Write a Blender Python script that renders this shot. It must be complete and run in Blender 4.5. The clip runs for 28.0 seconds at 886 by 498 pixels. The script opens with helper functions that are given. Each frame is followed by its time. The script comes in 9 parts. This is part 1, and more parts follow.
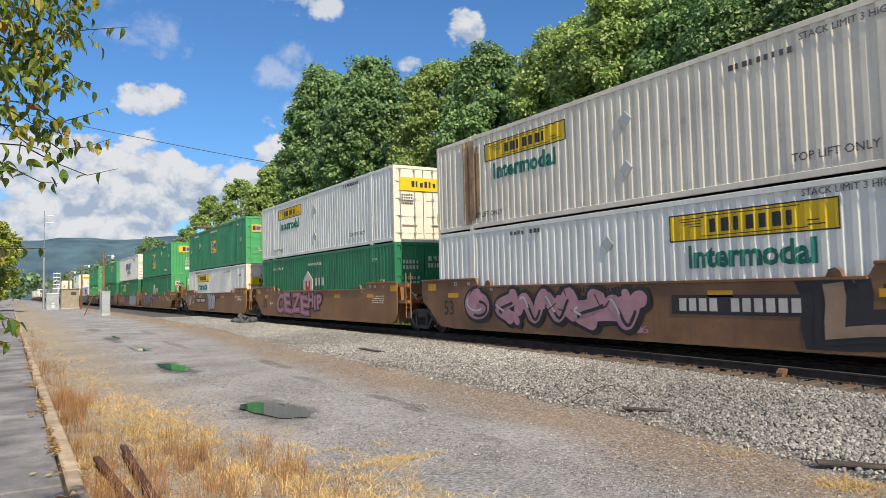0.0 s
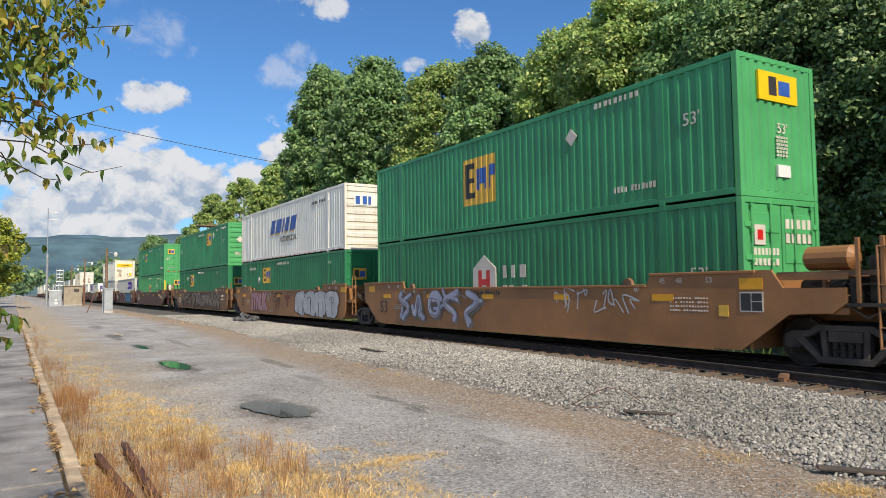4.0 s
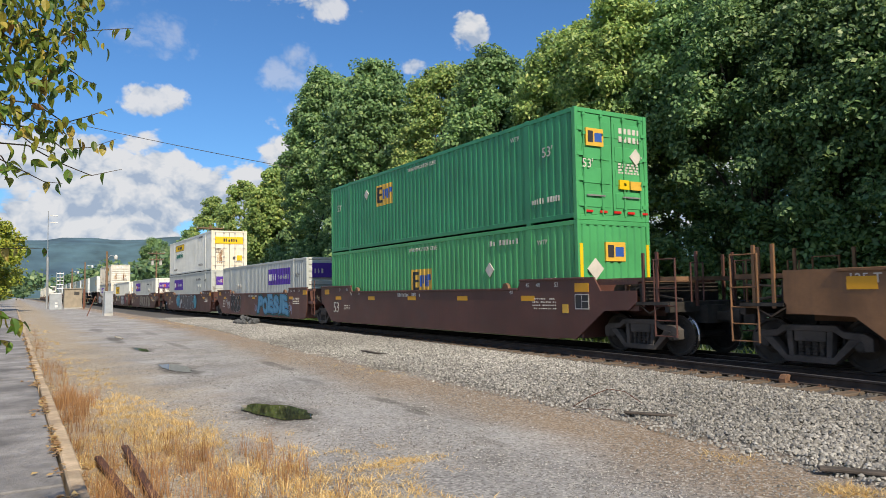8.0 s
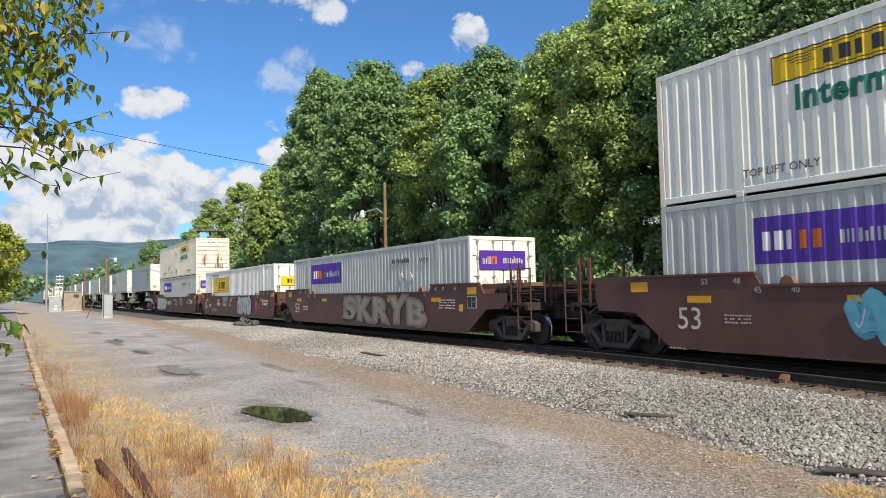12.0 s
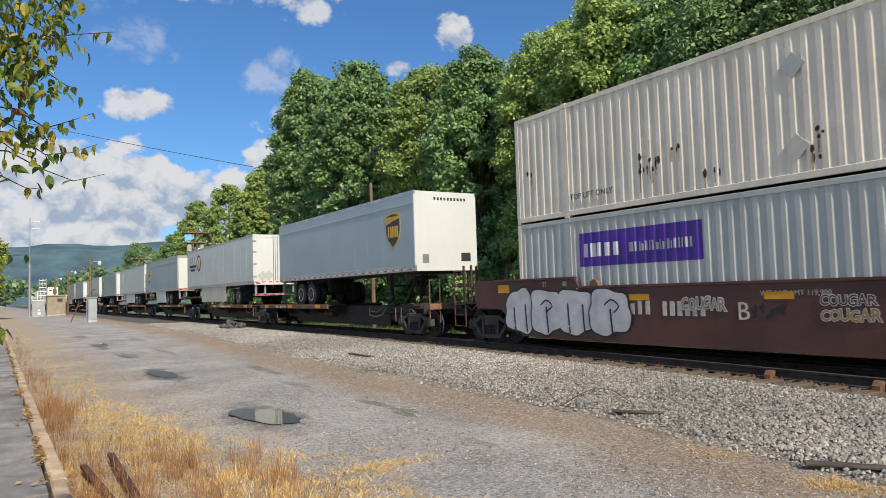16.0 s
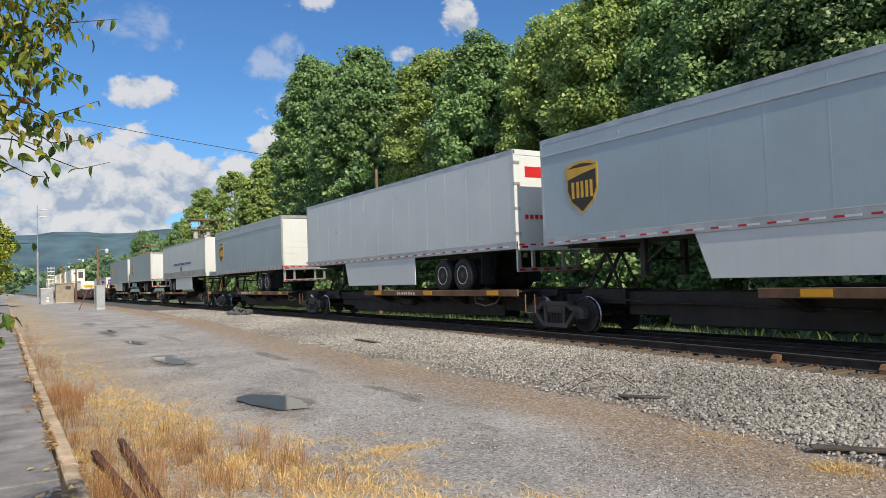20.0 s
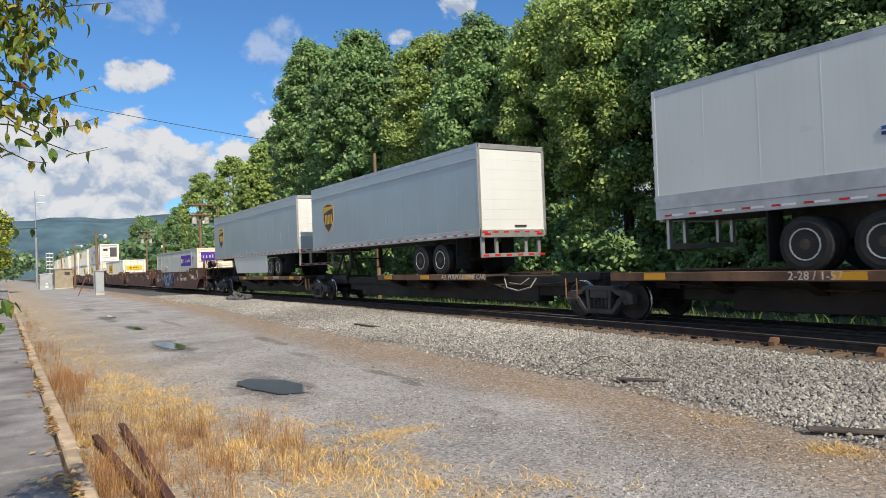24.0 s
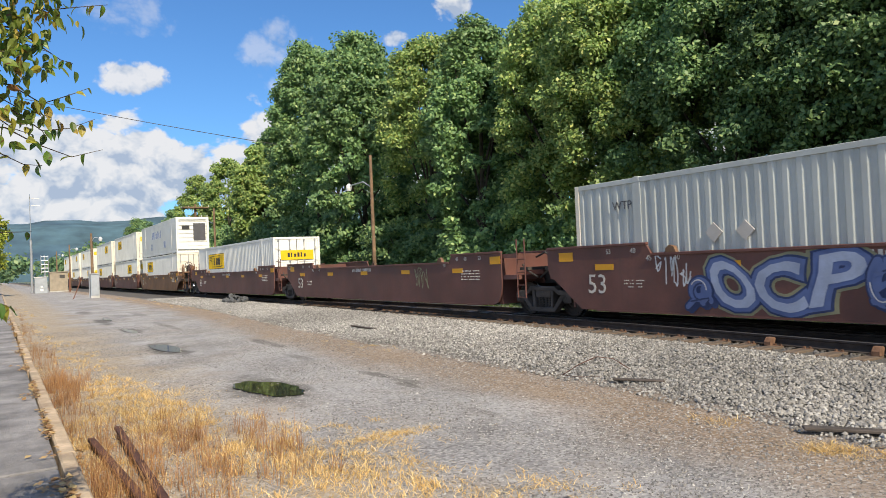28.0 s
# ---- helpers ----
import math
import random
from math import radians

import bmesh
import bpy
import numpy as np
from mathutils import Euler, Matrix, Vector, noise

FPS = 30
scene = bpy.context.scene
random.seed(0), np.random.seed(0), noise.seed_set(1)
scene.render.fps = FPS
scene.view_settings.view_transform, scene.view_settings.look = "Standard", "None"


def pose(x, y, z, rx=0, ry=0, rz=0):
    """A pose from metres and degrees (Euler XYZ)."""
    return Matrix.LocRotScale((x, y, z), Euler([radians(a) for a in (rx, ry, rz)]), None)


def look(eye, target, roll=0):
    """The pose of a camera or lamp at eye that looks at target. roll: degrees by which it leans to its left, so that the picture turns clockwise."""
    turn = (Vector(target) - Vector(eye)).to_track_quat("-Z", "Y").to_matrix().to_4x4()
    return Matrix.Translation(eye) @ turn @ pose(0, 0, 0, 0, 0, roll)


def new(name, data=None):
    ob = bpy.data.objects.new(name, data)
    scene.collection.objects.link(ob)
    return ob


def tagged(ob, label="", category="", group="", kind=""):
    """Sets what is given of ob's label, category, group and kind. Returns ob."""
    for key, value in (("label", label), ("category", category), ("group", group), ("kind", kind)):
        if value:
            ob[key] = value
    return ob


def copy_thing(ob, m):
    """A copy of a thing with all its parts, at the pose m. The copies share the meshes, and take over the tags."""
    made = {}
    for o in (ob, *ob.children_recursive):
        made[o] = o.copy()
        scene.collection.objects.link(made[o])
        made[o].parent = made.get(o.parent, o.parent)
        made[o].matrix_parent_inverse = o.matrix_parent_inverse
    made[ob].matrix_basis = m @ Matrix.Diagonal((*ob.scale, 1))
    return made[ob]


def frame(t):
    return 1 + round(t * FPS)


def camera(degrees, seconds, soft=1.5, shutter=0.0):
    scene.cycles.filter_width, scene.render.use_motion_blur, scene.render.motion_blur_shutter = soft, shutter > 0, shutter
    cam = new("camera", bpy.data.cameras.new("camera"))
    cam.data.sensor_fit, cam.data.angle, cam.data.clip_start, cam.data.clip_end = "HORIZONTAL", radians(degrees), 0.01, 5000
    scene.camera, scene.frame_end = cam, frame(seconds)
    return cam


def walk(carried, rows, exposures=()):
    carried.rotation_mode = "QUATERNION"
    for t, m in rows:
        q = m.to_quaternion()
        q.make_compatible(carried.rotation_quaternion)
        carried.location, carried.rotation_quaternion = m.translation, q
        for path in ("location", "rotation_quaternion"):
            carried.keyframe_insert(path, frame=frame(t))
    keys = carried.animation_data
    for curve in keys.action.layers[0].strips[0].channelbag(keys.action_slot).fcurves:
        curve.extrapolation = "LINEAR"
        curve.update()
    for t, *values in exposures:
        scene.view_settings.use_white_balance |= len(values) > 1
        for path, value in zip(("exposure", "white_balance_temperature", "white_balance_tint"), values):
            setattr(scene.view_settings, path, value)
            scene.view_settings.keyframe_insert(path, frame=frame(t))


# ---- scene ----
EYE = Vector((0.0, 0.0, 1.53))


def aim(yaw, pitch, lean):
    """The pose of the camera from its heading, its tilt and its lean to the right, in degrees."""
    a, b = radians(yaw), radians(pitch)
    way = Vector((math.cos(a) * math.cos(b), math.sin(a) * math.cos(b), math.sin(b)))
    return look(EYE, EYE + way, -lean)


# seconds, stops, kelvin, tint
EXPOSURES = [(t, stops - 0.06, 6950, 10) for t, stops in ((0, 0.14), (3, 0.16), (6, 0.13), (7, 0.27), (8, 0.12), (9, 0.25), (12, 0.28), (14.5, 0.08), (16, 0.06), (17, 0.14), (18, -0.22), (19, 0.06), (20, 0.06), (24, 0.12), (25, -0.06), (26, 0.08), (28, 0.27))]
cam = camera(64.54, 28.0, soft=0.75, shutter=0.05)
walk(cam, [(t, aim(yaw, pitch, lean)) for t, yaw, pitch, lean in (
    (0, 148.44, 3.16, 1.37), (0.5, 148.43, 3.05, 1.22), (1, 148.42, 3.07, 1.11), (1.5, 148.51, 3.18, 0.96),
    (2, 148.57, 3.29, 0.96), (2.5, 148.55, 3.37, 1.21), (3, 148.59, 3.40, 1.06), (3.5, 148.59, 3.27, 0.86),
    (5.5, 148.69, 3.35, 0.58), (6, 148.60, 3.34, 0.52), (6.5, 148.69, 3.39, 0.60), (7, 148.68, 3.43, 0.76),
    (7.5, 148.74, 3.44, 0.86), (8, 148.66, 3.39, 0.93), (8.5, 148.66, 3.23, 0.99), (9, 148.65, 3.19, 1.04),
    (9.5, 148.66, 3.21, 1.05), (10, 148.67, 3.33, 1.03), (10.5, 148.64, 3.38, 1.03), (11, 148.63, 3.42, 1.03),
    (11.5, 148.64, 3.46, 1.18), (12, 148.62, 3.51, 1.12), (12.5, 148.63, 3.59, 1.25), (14.5, 148.09, 3.46, 1.56),
    (15, 148.00, 3.44, 1.73), (15.5, 147.68, 3.47, 1.69), (16, 147.55, 3.48, 1.74), (16.5, 147.50, 3.25, 2.02),
    (17, 147.61, 3.03, 1.72), (17.5, 147.75, 2.85, 1.56), (18, 147.95, 2.77, 1.71), (18.5, 147.95, 2.72, 1.94),
    (19, 147.95, 2.54, 1.99), (19.5, 147.98, 2.41, 1.88), (20, 148.06, 2.35, 2.01), (20.5, 148.08, 2.33, 1.89),
    (21, 148.17, 2.37, 1.90), (21.5, 148.17, 1.97, 2.33), (23.5, 148.02, 1.09, 2.45), (24, 148.01, 1.07, 2.20),
    (24.5, 147.98, 1.06, 1.96), (25, 147.99, 1.08, 2.12), (25.5, 147.97, 1.13, 2.19), (26, 147.94, 1.15, 2.31),
    (26.5, 147.85, 1.10, 2.38), (27, 147.88, 1.14, 2.18), (27.5, 147.81, 1.18, 2.33), (28, 147.69, 1.17, 2.45),
)], EXPOSURES)

# ---- light ----
SUN_AZ, SUN_EL = -5.2, 41.0      # degrees from +X towards +Y, and above the horizon
to_sun = Vector((math.cos(radians(SUN_AZ)) * math.cos(radians(SUN_EL)), math.sin(radians(SUN_AZ)) * math.cos(radians(SUN_EL)), math.sin(radians(SUN_EL))))
sun = new("sun", bpy.data.lights.new("sun", "SUN"))
sun.data.energy, sun.data.angle, sun.data.color = 5.0, radians(0.53), (1.0, 0.90, 0.74)
sun.matrix_world = look(to_sun * 50, (0, 0, 0))


def sky_way(yaw, el):
    a, b = radians(yaw), radians(el)
    return (math.cos(a) * math.cos(b), math.sin(a) * math.cos(b), math.sin(b))


def build_world():
    w = bpy.data.worlds.new("sky")
    scene.world = w
    w.use_nodes = True
    nt = w.node_tree
    nt.nodes.clear()
    N, Lk = nt.nodes.new, nt.links.new

    def math_node(op, a, b=None, clamp=False):
        n = N("ShaderNodeMath")
        n.operation, n.use_clamp = op, clamp
        for i, v in enumerate((a, b)):
            if v is None:
                continue
            if isinstance(v, (int, float)):
                n.inputs[i].default_value = v
            else:
                Lk(v, n.inputs[i])
        return n.outputs[0]

    sky = N("ShaderNodeTexSky")
    sky.sky_type, sky.sun_disc = "NISHITA", False
    sky.sun_elevation, sky.sun_rotation = radians(SUN_EL), radians(90 - SUN_AZ)
    sky.air_density, sky.dust_density, sky.ozone_density = 1.0, 0.6, 1.6
    co = N("ShaderNodeTexCoord").outputs["Generated"]
    fine = N("ShaderNodeTexNoise")
    fine.inputs["Scale"].default_value, fine.inputs["Detail"].default_value, fine.inputs["Roughness"].default_value = 19.0, 8.0, 0.6
    Lk(co, fine.inputs["Vector"])
    sep = N("ShaderNodeSeparateXYZ")
    Lk(co, sep.inputs[0])

    def covered(v, lo, hi, most):
        n = N("ShaderNodeMapRange")
        n.interpolation_type = "SMOOTHSTEP"
        Lk(v, n.inputs[0])
        n.inputs[1].default_value, n.inputs[2].default_value, n.inputs[4].default_value = lo, hi, most
        return n.outputs[0]

    # heaped billows: rounded cells in three sizes, bent by a broad noise; seen again a little higher up to tell tops from undersides
    bend = N("ShaderNodeTexNoise")
    bend.inputs["Scale"].default_value, bend.inputs["Detail"].default_value = 11.0, 4.0
    Lk(co, bend.inputs["Vector"])

    def moved(v, shift, scale):
        n = N("ShaderNodeMapping")
        n.inputs["Location"].default_value, n.inputs["Scale"].default_value = shift, scale
        Lk(v, n.inputs[0])
        return n.outputs[0]

    warp = N("ShaderNodeVectorMath")
    warp.operation = "MULTIPLY_ADD"
    Lk(bend.outputs["Color"], warp.inputs[0])
    warp.inputs[1].default_value = (0.05, 0.05, 0.05)
    Lk(co, warp.inputs[2])

    def billows(shift):
        at = moved(warp.outputs[0], shift, (1.0, 1.0, 1.35))
        total = None
        for size, share in ((15.0, 1.0), (34.0, 0.55), (80.0, 0.32), (190.0, 0.16)):
            v = N("ShaderNodeTexVoronoi")
            v.inputs["Scale"].default_value = size
            Lk(at, v.inputs["Vector"])
            heap = math_node("MULTIPLY", math_node("SUBTRACT", 0.42, math_node("POWER", v.outputs["Distance"], 1.6)), share)
            total = heap if total is None else math_node("ADD", total, heap)
        return total

    heaps = billows((0, 0, 0))
    above = billows((0.008, -0.006, 0.020))
    # a bank of cumulus low over the horizon, all round
    flat = N("ShaderNodeMapping")
    flat.inputs["Scale"].default_value = (1.0, 1.0, 1.9)
    Lk(co, flat.inputs[0])
    puff = N("ShaderNodeTexNoise")
    puff.inputs["Scale"].default_value, puff.inputs["Detail"].default_value, puff.inputs["Roughness"].default_value = 7.5, 5.0, 0.5
    Lk(flat.outputs[0], puff.inputs["Vector"])
    rise = math_node("MULTIPLY", math_node("SUBTRACT", 0.196, sep.outputs[2]), 15.0)
    band = math_node("MINIMUM", rise, 0.55)
    field = math_node("ADD", band, math_node("MULTIPLY", math_node("SUBTRACT", puff.outputs[0], 0.5), 4.4))
    cover = covered(math_node("ADD", field, math_node("MULTIPLY", heaps, 0.75)), 0.05, 0.42, 0.97)
    # scattered fair-weather cumulus, added in unseen sky to lift shade; wide clearing over the trees
    loose = N("ShaderNodeTexNoise")
    loose.inputs["Scale"].default_value, loose.inputs["Detail"].default_value, loose.inputs["Roughness"].default_value = 3.2, 9.0, 0.55
    Lk(co, loose.inputs["Vector"])
    ahead = N("ShaderNodeVectorMath")
    ahead.operation = "DOT_PRODUCT"
    Lk(co, ahead.inputs[0])
    ahead.inputs[1].default_value = sky_way(150, 14)
    clear = covered(ahead.outputs["Value"], 0.45, 0.75, 1.0)
    field = math_node("SUBTRACT", math_node("MULTIPLY", math_node("SUBTRACT", loose.outputs[0], 0.49), 6.0), math_node("MULTIPLY", clear, 3.0))
    cover = math_node("MAXIMUM", cover, covered(field, 0.0, 0.5, 0.95))
    # single clouds: heading, elevation, size across and up, weight
    under = None
    wisps = math_node("ADD", math_node("MULTIPLY", math_node("SUBTRACT", fine.outputs[0], 0.5), 2.4), math_node("MULTIPLY", heaps, 1.3))
    for yaw, el, wide, high, gain, most in CLOUDS:
        d = Vector(sky_way(yaw, el))
        side = Vector((-d.y, d.x, 0)).normalized()
        up = d.cross(side)
        dots = []
        for axis, size in ((side, wide), (up, high)):
            n = N("ShaderNodeVectorMath")
            n.operation = "DOT_PRODUCT"
            Lk(co, n.inputs[0])
            n.inputs[1].default_value = axis / math.radians(size)
            off = math_node("SUBTRACT", n.outputs["Value"], d.dot(axis) / math.radians(size))
            dots.append(math_node("POWER", math_node("ABSOLUTE", off), 2.0))
        front = N("ShaderNodeVectorMath")
        front.operation = "DOT_PRODUCT"
        Lk(co, front.inputs[0])
        front.inputs[1].default_value = d
        r2 = math_node("ADD", dots[0], dots[1])
        bump = math_node("ADD", math_node("MULTIPLY", math_node("SUBTRACT", 1.0, r2), gain), wisps)
        bump = math_node("MULTIPLY", bump, math_node("GREATER_THAN", front.outputs["Value"], 0.5))
        own = covered(bump, 0.15, 0.85 if most > 0.6 else 1.3, most)
        foot = math_node("MULTIPLY", own, math_node("MULTIPLY", math_node("SUBTRACT", 0.25, off), 0.5, True))
        under = foot if under is None else math_node("MAXIMUM", under, foot)
        cover = math_node("MAXIMUM", cover, own)
    shade = N("ShaderNodeValToRGB")
    shade.color_ramp.elements[0].position, shade.color_ramp.elements[1].position = 0.22, 0.66
    shade.color_ramp.elements[0].color, shade.color_ramp.elements[1].color = (3.5, 4.4, 6.0, 1), (7.0, 7.3, 7.9, 1)
    middle = shade.color_ramp.elements.new(0.45)
    middle.color = (5.6, 6.2, 7.2, 1)
    low = math_node("MULTIPLY", math_node("SUBTRACT", 0.13, math_node("MINIMUM", sep.outputs[2], 0.20)), 1.6)
    lit = math_node("SUBTRACT", math_node("MULTIPLY", math_node("SUBTRACT", heaps, above), 0.7), math_node("MULTIPLY", under, 0.42))
    tone = math_node("ADD", math_node("ADD", math_node("MULTIPLY", puff.outputs[0], 0.5), math_node("MULTIPLY", fine.outputs[0], 0.45)), lit)
    Lk(math_node("SUBTRACT", tone, low), shade.inputs[0])
    mix = N("ShaderNodeMix")
    mix.data_type = "RGBA"
    Lk(cover, mix.inputs[0])
    tint = N("ShaderNodeMix")
    tint.data_type, tint.blend_type = "RGBA", "MULTIPLY"
    tint.inputs[0].default_value = 1.0
    Lk(sky.outputs[0], tint.inputs[6])
    tint.inputs[7].default_value = SKY_TINT
    Lk(tint.outputs[2], mix.inputs[6])
    Lk(shade.outputs[0], mix.inputs[7])
    bg = N("ShaderNodeBackground")
    bg.inputs[1].default_value = 0.1
    Lk(mix.outputs[2], bg.inputs[0])
    out = N("ShaderNodeOutputWorld")
    Lk(bg.outputs[0], out.inputs[0])


SKY_TINT = (0.52, 0.95, 1.42, 1)
# heading, elevation, reach across and up, weight, cover
CLOUDS = ((171.3, 14.7, 2.6, 1.25, 1.0, 0.92), (146.3, 20.4, 1.6, 1.6, 1.2, 0.95), (161.0, 17.3, 3.0, 2.0, 0.7, 0.42), (160.3, 14.5, 1.0, 1.1, 0.5, 0.5), (150.9, 18.0, 1.3, 0.6, 0.7, 0.75),
          (158.3, 23.1, 4.2, 2.0, 0.8, 0.85), (166.3, 23.4, 3.4, 1.4, 0.8, 0.8), (171.3, 19.6, 3.4, 1.9, 0.4, 0.35))
build_world()


# ---- materials ----
MATS = {}


def surf(name, color, rough=0.6, metal=0.0, var=0.12, scale=1.2, bump=0.15, bscale=60.0, streak=0.0, streak_color=None, dirt=None,
         dirt_amount=0.0, dirt_scale=1.5, spec=0.5, coat=0.0, random=0.0, coords="Object"):
    """A painted, rusty, stony or wooden surface: colour with broad and fine variation, streaks that run down, patches of dirt, fine relief."""
    if name in MATS:
        return MATS[name]
    m = bpy.data.materials.new(name)
    m.use_nodes = True
    nt = m.node_tree
    N, Lk = nt.nodes.new, nt.links.new
    bsdf = nt.nodes["Principled BSDF"]
    co = N("ShaderNodeTexCoord").outputs[coords]

    def noise_node(s, detail=5.0, stretch=None):
        n = N("ShaderNodeTexNoise")
        n.inputs["Scale"].default_value, n.inputs["Detail"].default_value, n.inputs["Roughness"].default_value = s, detail, 0.6
        if stretch:
            mp = N("ShaderNodeMapping")
            mp.inputs["Scale"].default_value = stretch
            Lk(co, mp.inputs[0])
            Lk(mp.outputs[0], n.inputs["Vector"])
        else:
            Lk(co, n.inputs["Vector"])
        return n.outputs[0]

    def ramp(v, lo, hi):
        n = N("ShaderNodeMapRange")
        n.inputs[1].default_value, n.inputs[2].default_value = lo, hi
        Lk(v, n.inputs[0])
        return n.outputs[0]

    def mix(fac, a, b, gain=1.0, blend="MIX"):
        n = N("ShaderNodeMix")
        n.data_type, n.blend_type = "RGBA", blend
        if isinstance(fac, float):
            n.inputs[0].default_value = fac
        else:
            g = N("ShaderNodeMath")
            g.operation = "MULTIPLY"
            g.inputs[1].default_value = gain
            Lk(fac, g.inputs[0])
            Lk(g.outputs[0], n.inputs[0])
        for i, v in ((6, a), (7, b)):
            if isinstance(v, tuple):
                n.inputs[i].default_value = (*v[:3], 1)
            else:
                Lk(v, n.inputs[i])
        return n.outputs[2]

    dark = tuple(c * (1 - 2.2 * var) for c in color)
    light = tuple(min(1, c * (1 + 1.4 * var)) for c in color)
    col = mix(ramp(noise_node(scale), 0.3, 0.7), dark, light)
    col = mix(ramp(noise_node(bscale * 0.5, 3.0), 0.35, 0.75), col, tuple(c * (1 - 1.5 * var) for c in color), 0.35)
    if streak:
        col = mix(ramp(noise_node(1.0, 6.0, (9.0, 9.0, 0.45)), 0.52, 0.78), col, streak_color or tuple(c * 0.55 for c in color), streak)
    if dirt_amount:
        col = mix(ramp(noise_node(dirt_scale, 8.0), 0.66 - 0.35 * dirt_amount, 0.8), col, dirt, min(1.0, 0.4 + dirt_amount))
    if random:
        info = N("ShaderNodeObjectInfo")
        hsv = N("ShaderNodeHueSaturation")
        rr = N("ShaderNodeMapRange")
        rr.inputs[3].default_value, rr.inputs[4].default_value = 1 - random, 1 + random
        Lk(info.outputs["Random"], rr.inputs[0])
        Lk(rr.outputs[0], hsv.inputs["Value"])
        Lk(col, hsv.inputs["Color"])
        col = hsv.outputs[0]
    Lk(col, bsdf.inputs["Base Color"])
    rn = N("ShaderNodeMapRange")
    rn.inputs[3].default_value, rn.inputs[4].default_value = max(0.02, rough - 0.12), min(1, rough + 0.12)
    Lk(noise_node(scale * 4, 4.0), rn.inputs[0])
    Lk(rn.outputs[0], bsdf.inputs["Roughness"])
    bsdf.inputs["Metallic"].default_value = metal
    bsdf.inputs["Specular IOR Level"].default_value = spec
    bsdf.inputs["Coat Weight"].default_value = coat
    if bump:
        b = N("ShaderNodeBump")
        b.inputs["Strength"].default_value, b.inputs["Distance"].default_value = bump, 0.02
        Lk(noise_node(bscale, 6.0), b.inputs["Height"])
        Lk(b.outputs[0], bsdf.inputs["Normal"])
    MATS[name] = m
    return m


# ---- building blocks ----
def part(name, data, material, parent, label=""):
    """One mesh object under a thing or a part; data: a bmesh, or a mesh that is shared."""
    if isinstance(data, bmesh.types.BMesh):
        me = bpy.data.meshes.new(name)
        data.to_mesh(me)
        data.free()
    else:
        me = data
    if material is not None and not me.materials:
        me.materials.append(material)
    ob = new(name, me)
    ob.parent = parent
    if label:
        tagged(ob, label)
    return ob


SHARED = {}


def shared(key, make, material):
    """A mesh that alike parts share, built once for each key."""
    k = (key, material.name)
    if k not in SHARED:
        bm = make()
        me = bpy.data.meshes.new(key if isinstance(key, str) else str(key[0]))
        bm.to_mesh(me)
        bm.free()
        me.materials.append(material)
        SHARED[k] = me
    return SHARED[k]


def box(bm, x0, x1, y0, y1, z0, z1, bevel=0.0):
    vs = [bm.verts.new(p) for p in ((x0, y0, z0), (x1, y0, z0), (x1, y1, z0), (x0, y1, z0), (x0, y0, z1), (x1, y0, z1), (x1, y1, z1), (x0, y1, z1))]
    fs = [bm.faces.new([vs[i] for i in f]) for f in ((0, 3, 2, 1), (4, 5, 6, 7), (0, 1, 5, 4), (1, 2, 6, 5), (2, 3, 7, 6), (3, 0, 4, 7))]
    if bevel:
        bmesh.ops.bevel(bm, geom=list({e for f in fs for e in f.edges}), offset=bevel, segments=1, affect="EDGES", profile=0.5)
    return vs


def boxes(*dims, bevel=0.0):
    bm = bmesh.new()
    for d in dims:
        box(bm, *d, bevel=bevel)
    return bm


def tube(bm, pts, r, seg=8, r2=None, caps=True):
    """A round bar along points, tapering from r to r2."""
    pts = [Vector(p) for p in pts]
    rings = []
    for i, p in enumerate(pts):
        d = (pts[min(i + 1, len(pts) - 1)] - pts[max(i - 1, 0)]).normalized()
        a = d.orthogonal().normalized() if i == 0 else (rings[-1][1] - d * rings[-1][1].dot(d)).normalized()
        b = d.cross(a)
        rad = r if r2 is None else r + (r2 - r) * i / (len(pts) - 1)
        rings.append(([bm.verts.new(p + (a * math.cos(2 * math.pi * k / seg) + b * math.sin(2 * math.pi * k / seg)) * rad) for k in range(seg)], a))
    for (u, _), (v, _) in zip(rings, rings[1:]):
        for k in range(seg):
            bm.faces.new((u[k], u[(k + 1) % seg], v[(k + 1) % seg], v[k]))
    if caps:
        bm.faces.new(list(reversed(rings[0][0])))
        bm.faces.new(rings[-1][0])
    return bm


def tubes(*runs, seg=8):
    bm = bmesh.new()
    for pts, r in runs:
        tube(bm, pts, r, seg)
    return bm


def prism(bm, outline, y0, y1, axis="y"):
    """A plate whose outline lies in the plane x-z (or y-z, or x-y), from y0 to y1 across it."""
    def at(p, d):
        return (p[0], d, p[1]) if axis == "y" else (d, p[0], p[1]) if axis == "x" else (p[0], p[1], d)
    a = [bm.verts.new(at(p, y0)) for p in outline]
    b = [bm.verts.new(at(p, y1)) for p in outline]
    bm.faces.new(a)
    bm.faces.new(list(reversed(b)))
    n = len(outline)
    for i in range(n):
        bm.faces.new((a[i], b[i], b[(i + 1) % n], a[(i + 1) % n]))
    bmesh.ops.recalc_face_normals(bm, faces=bm.faces)
    return bm


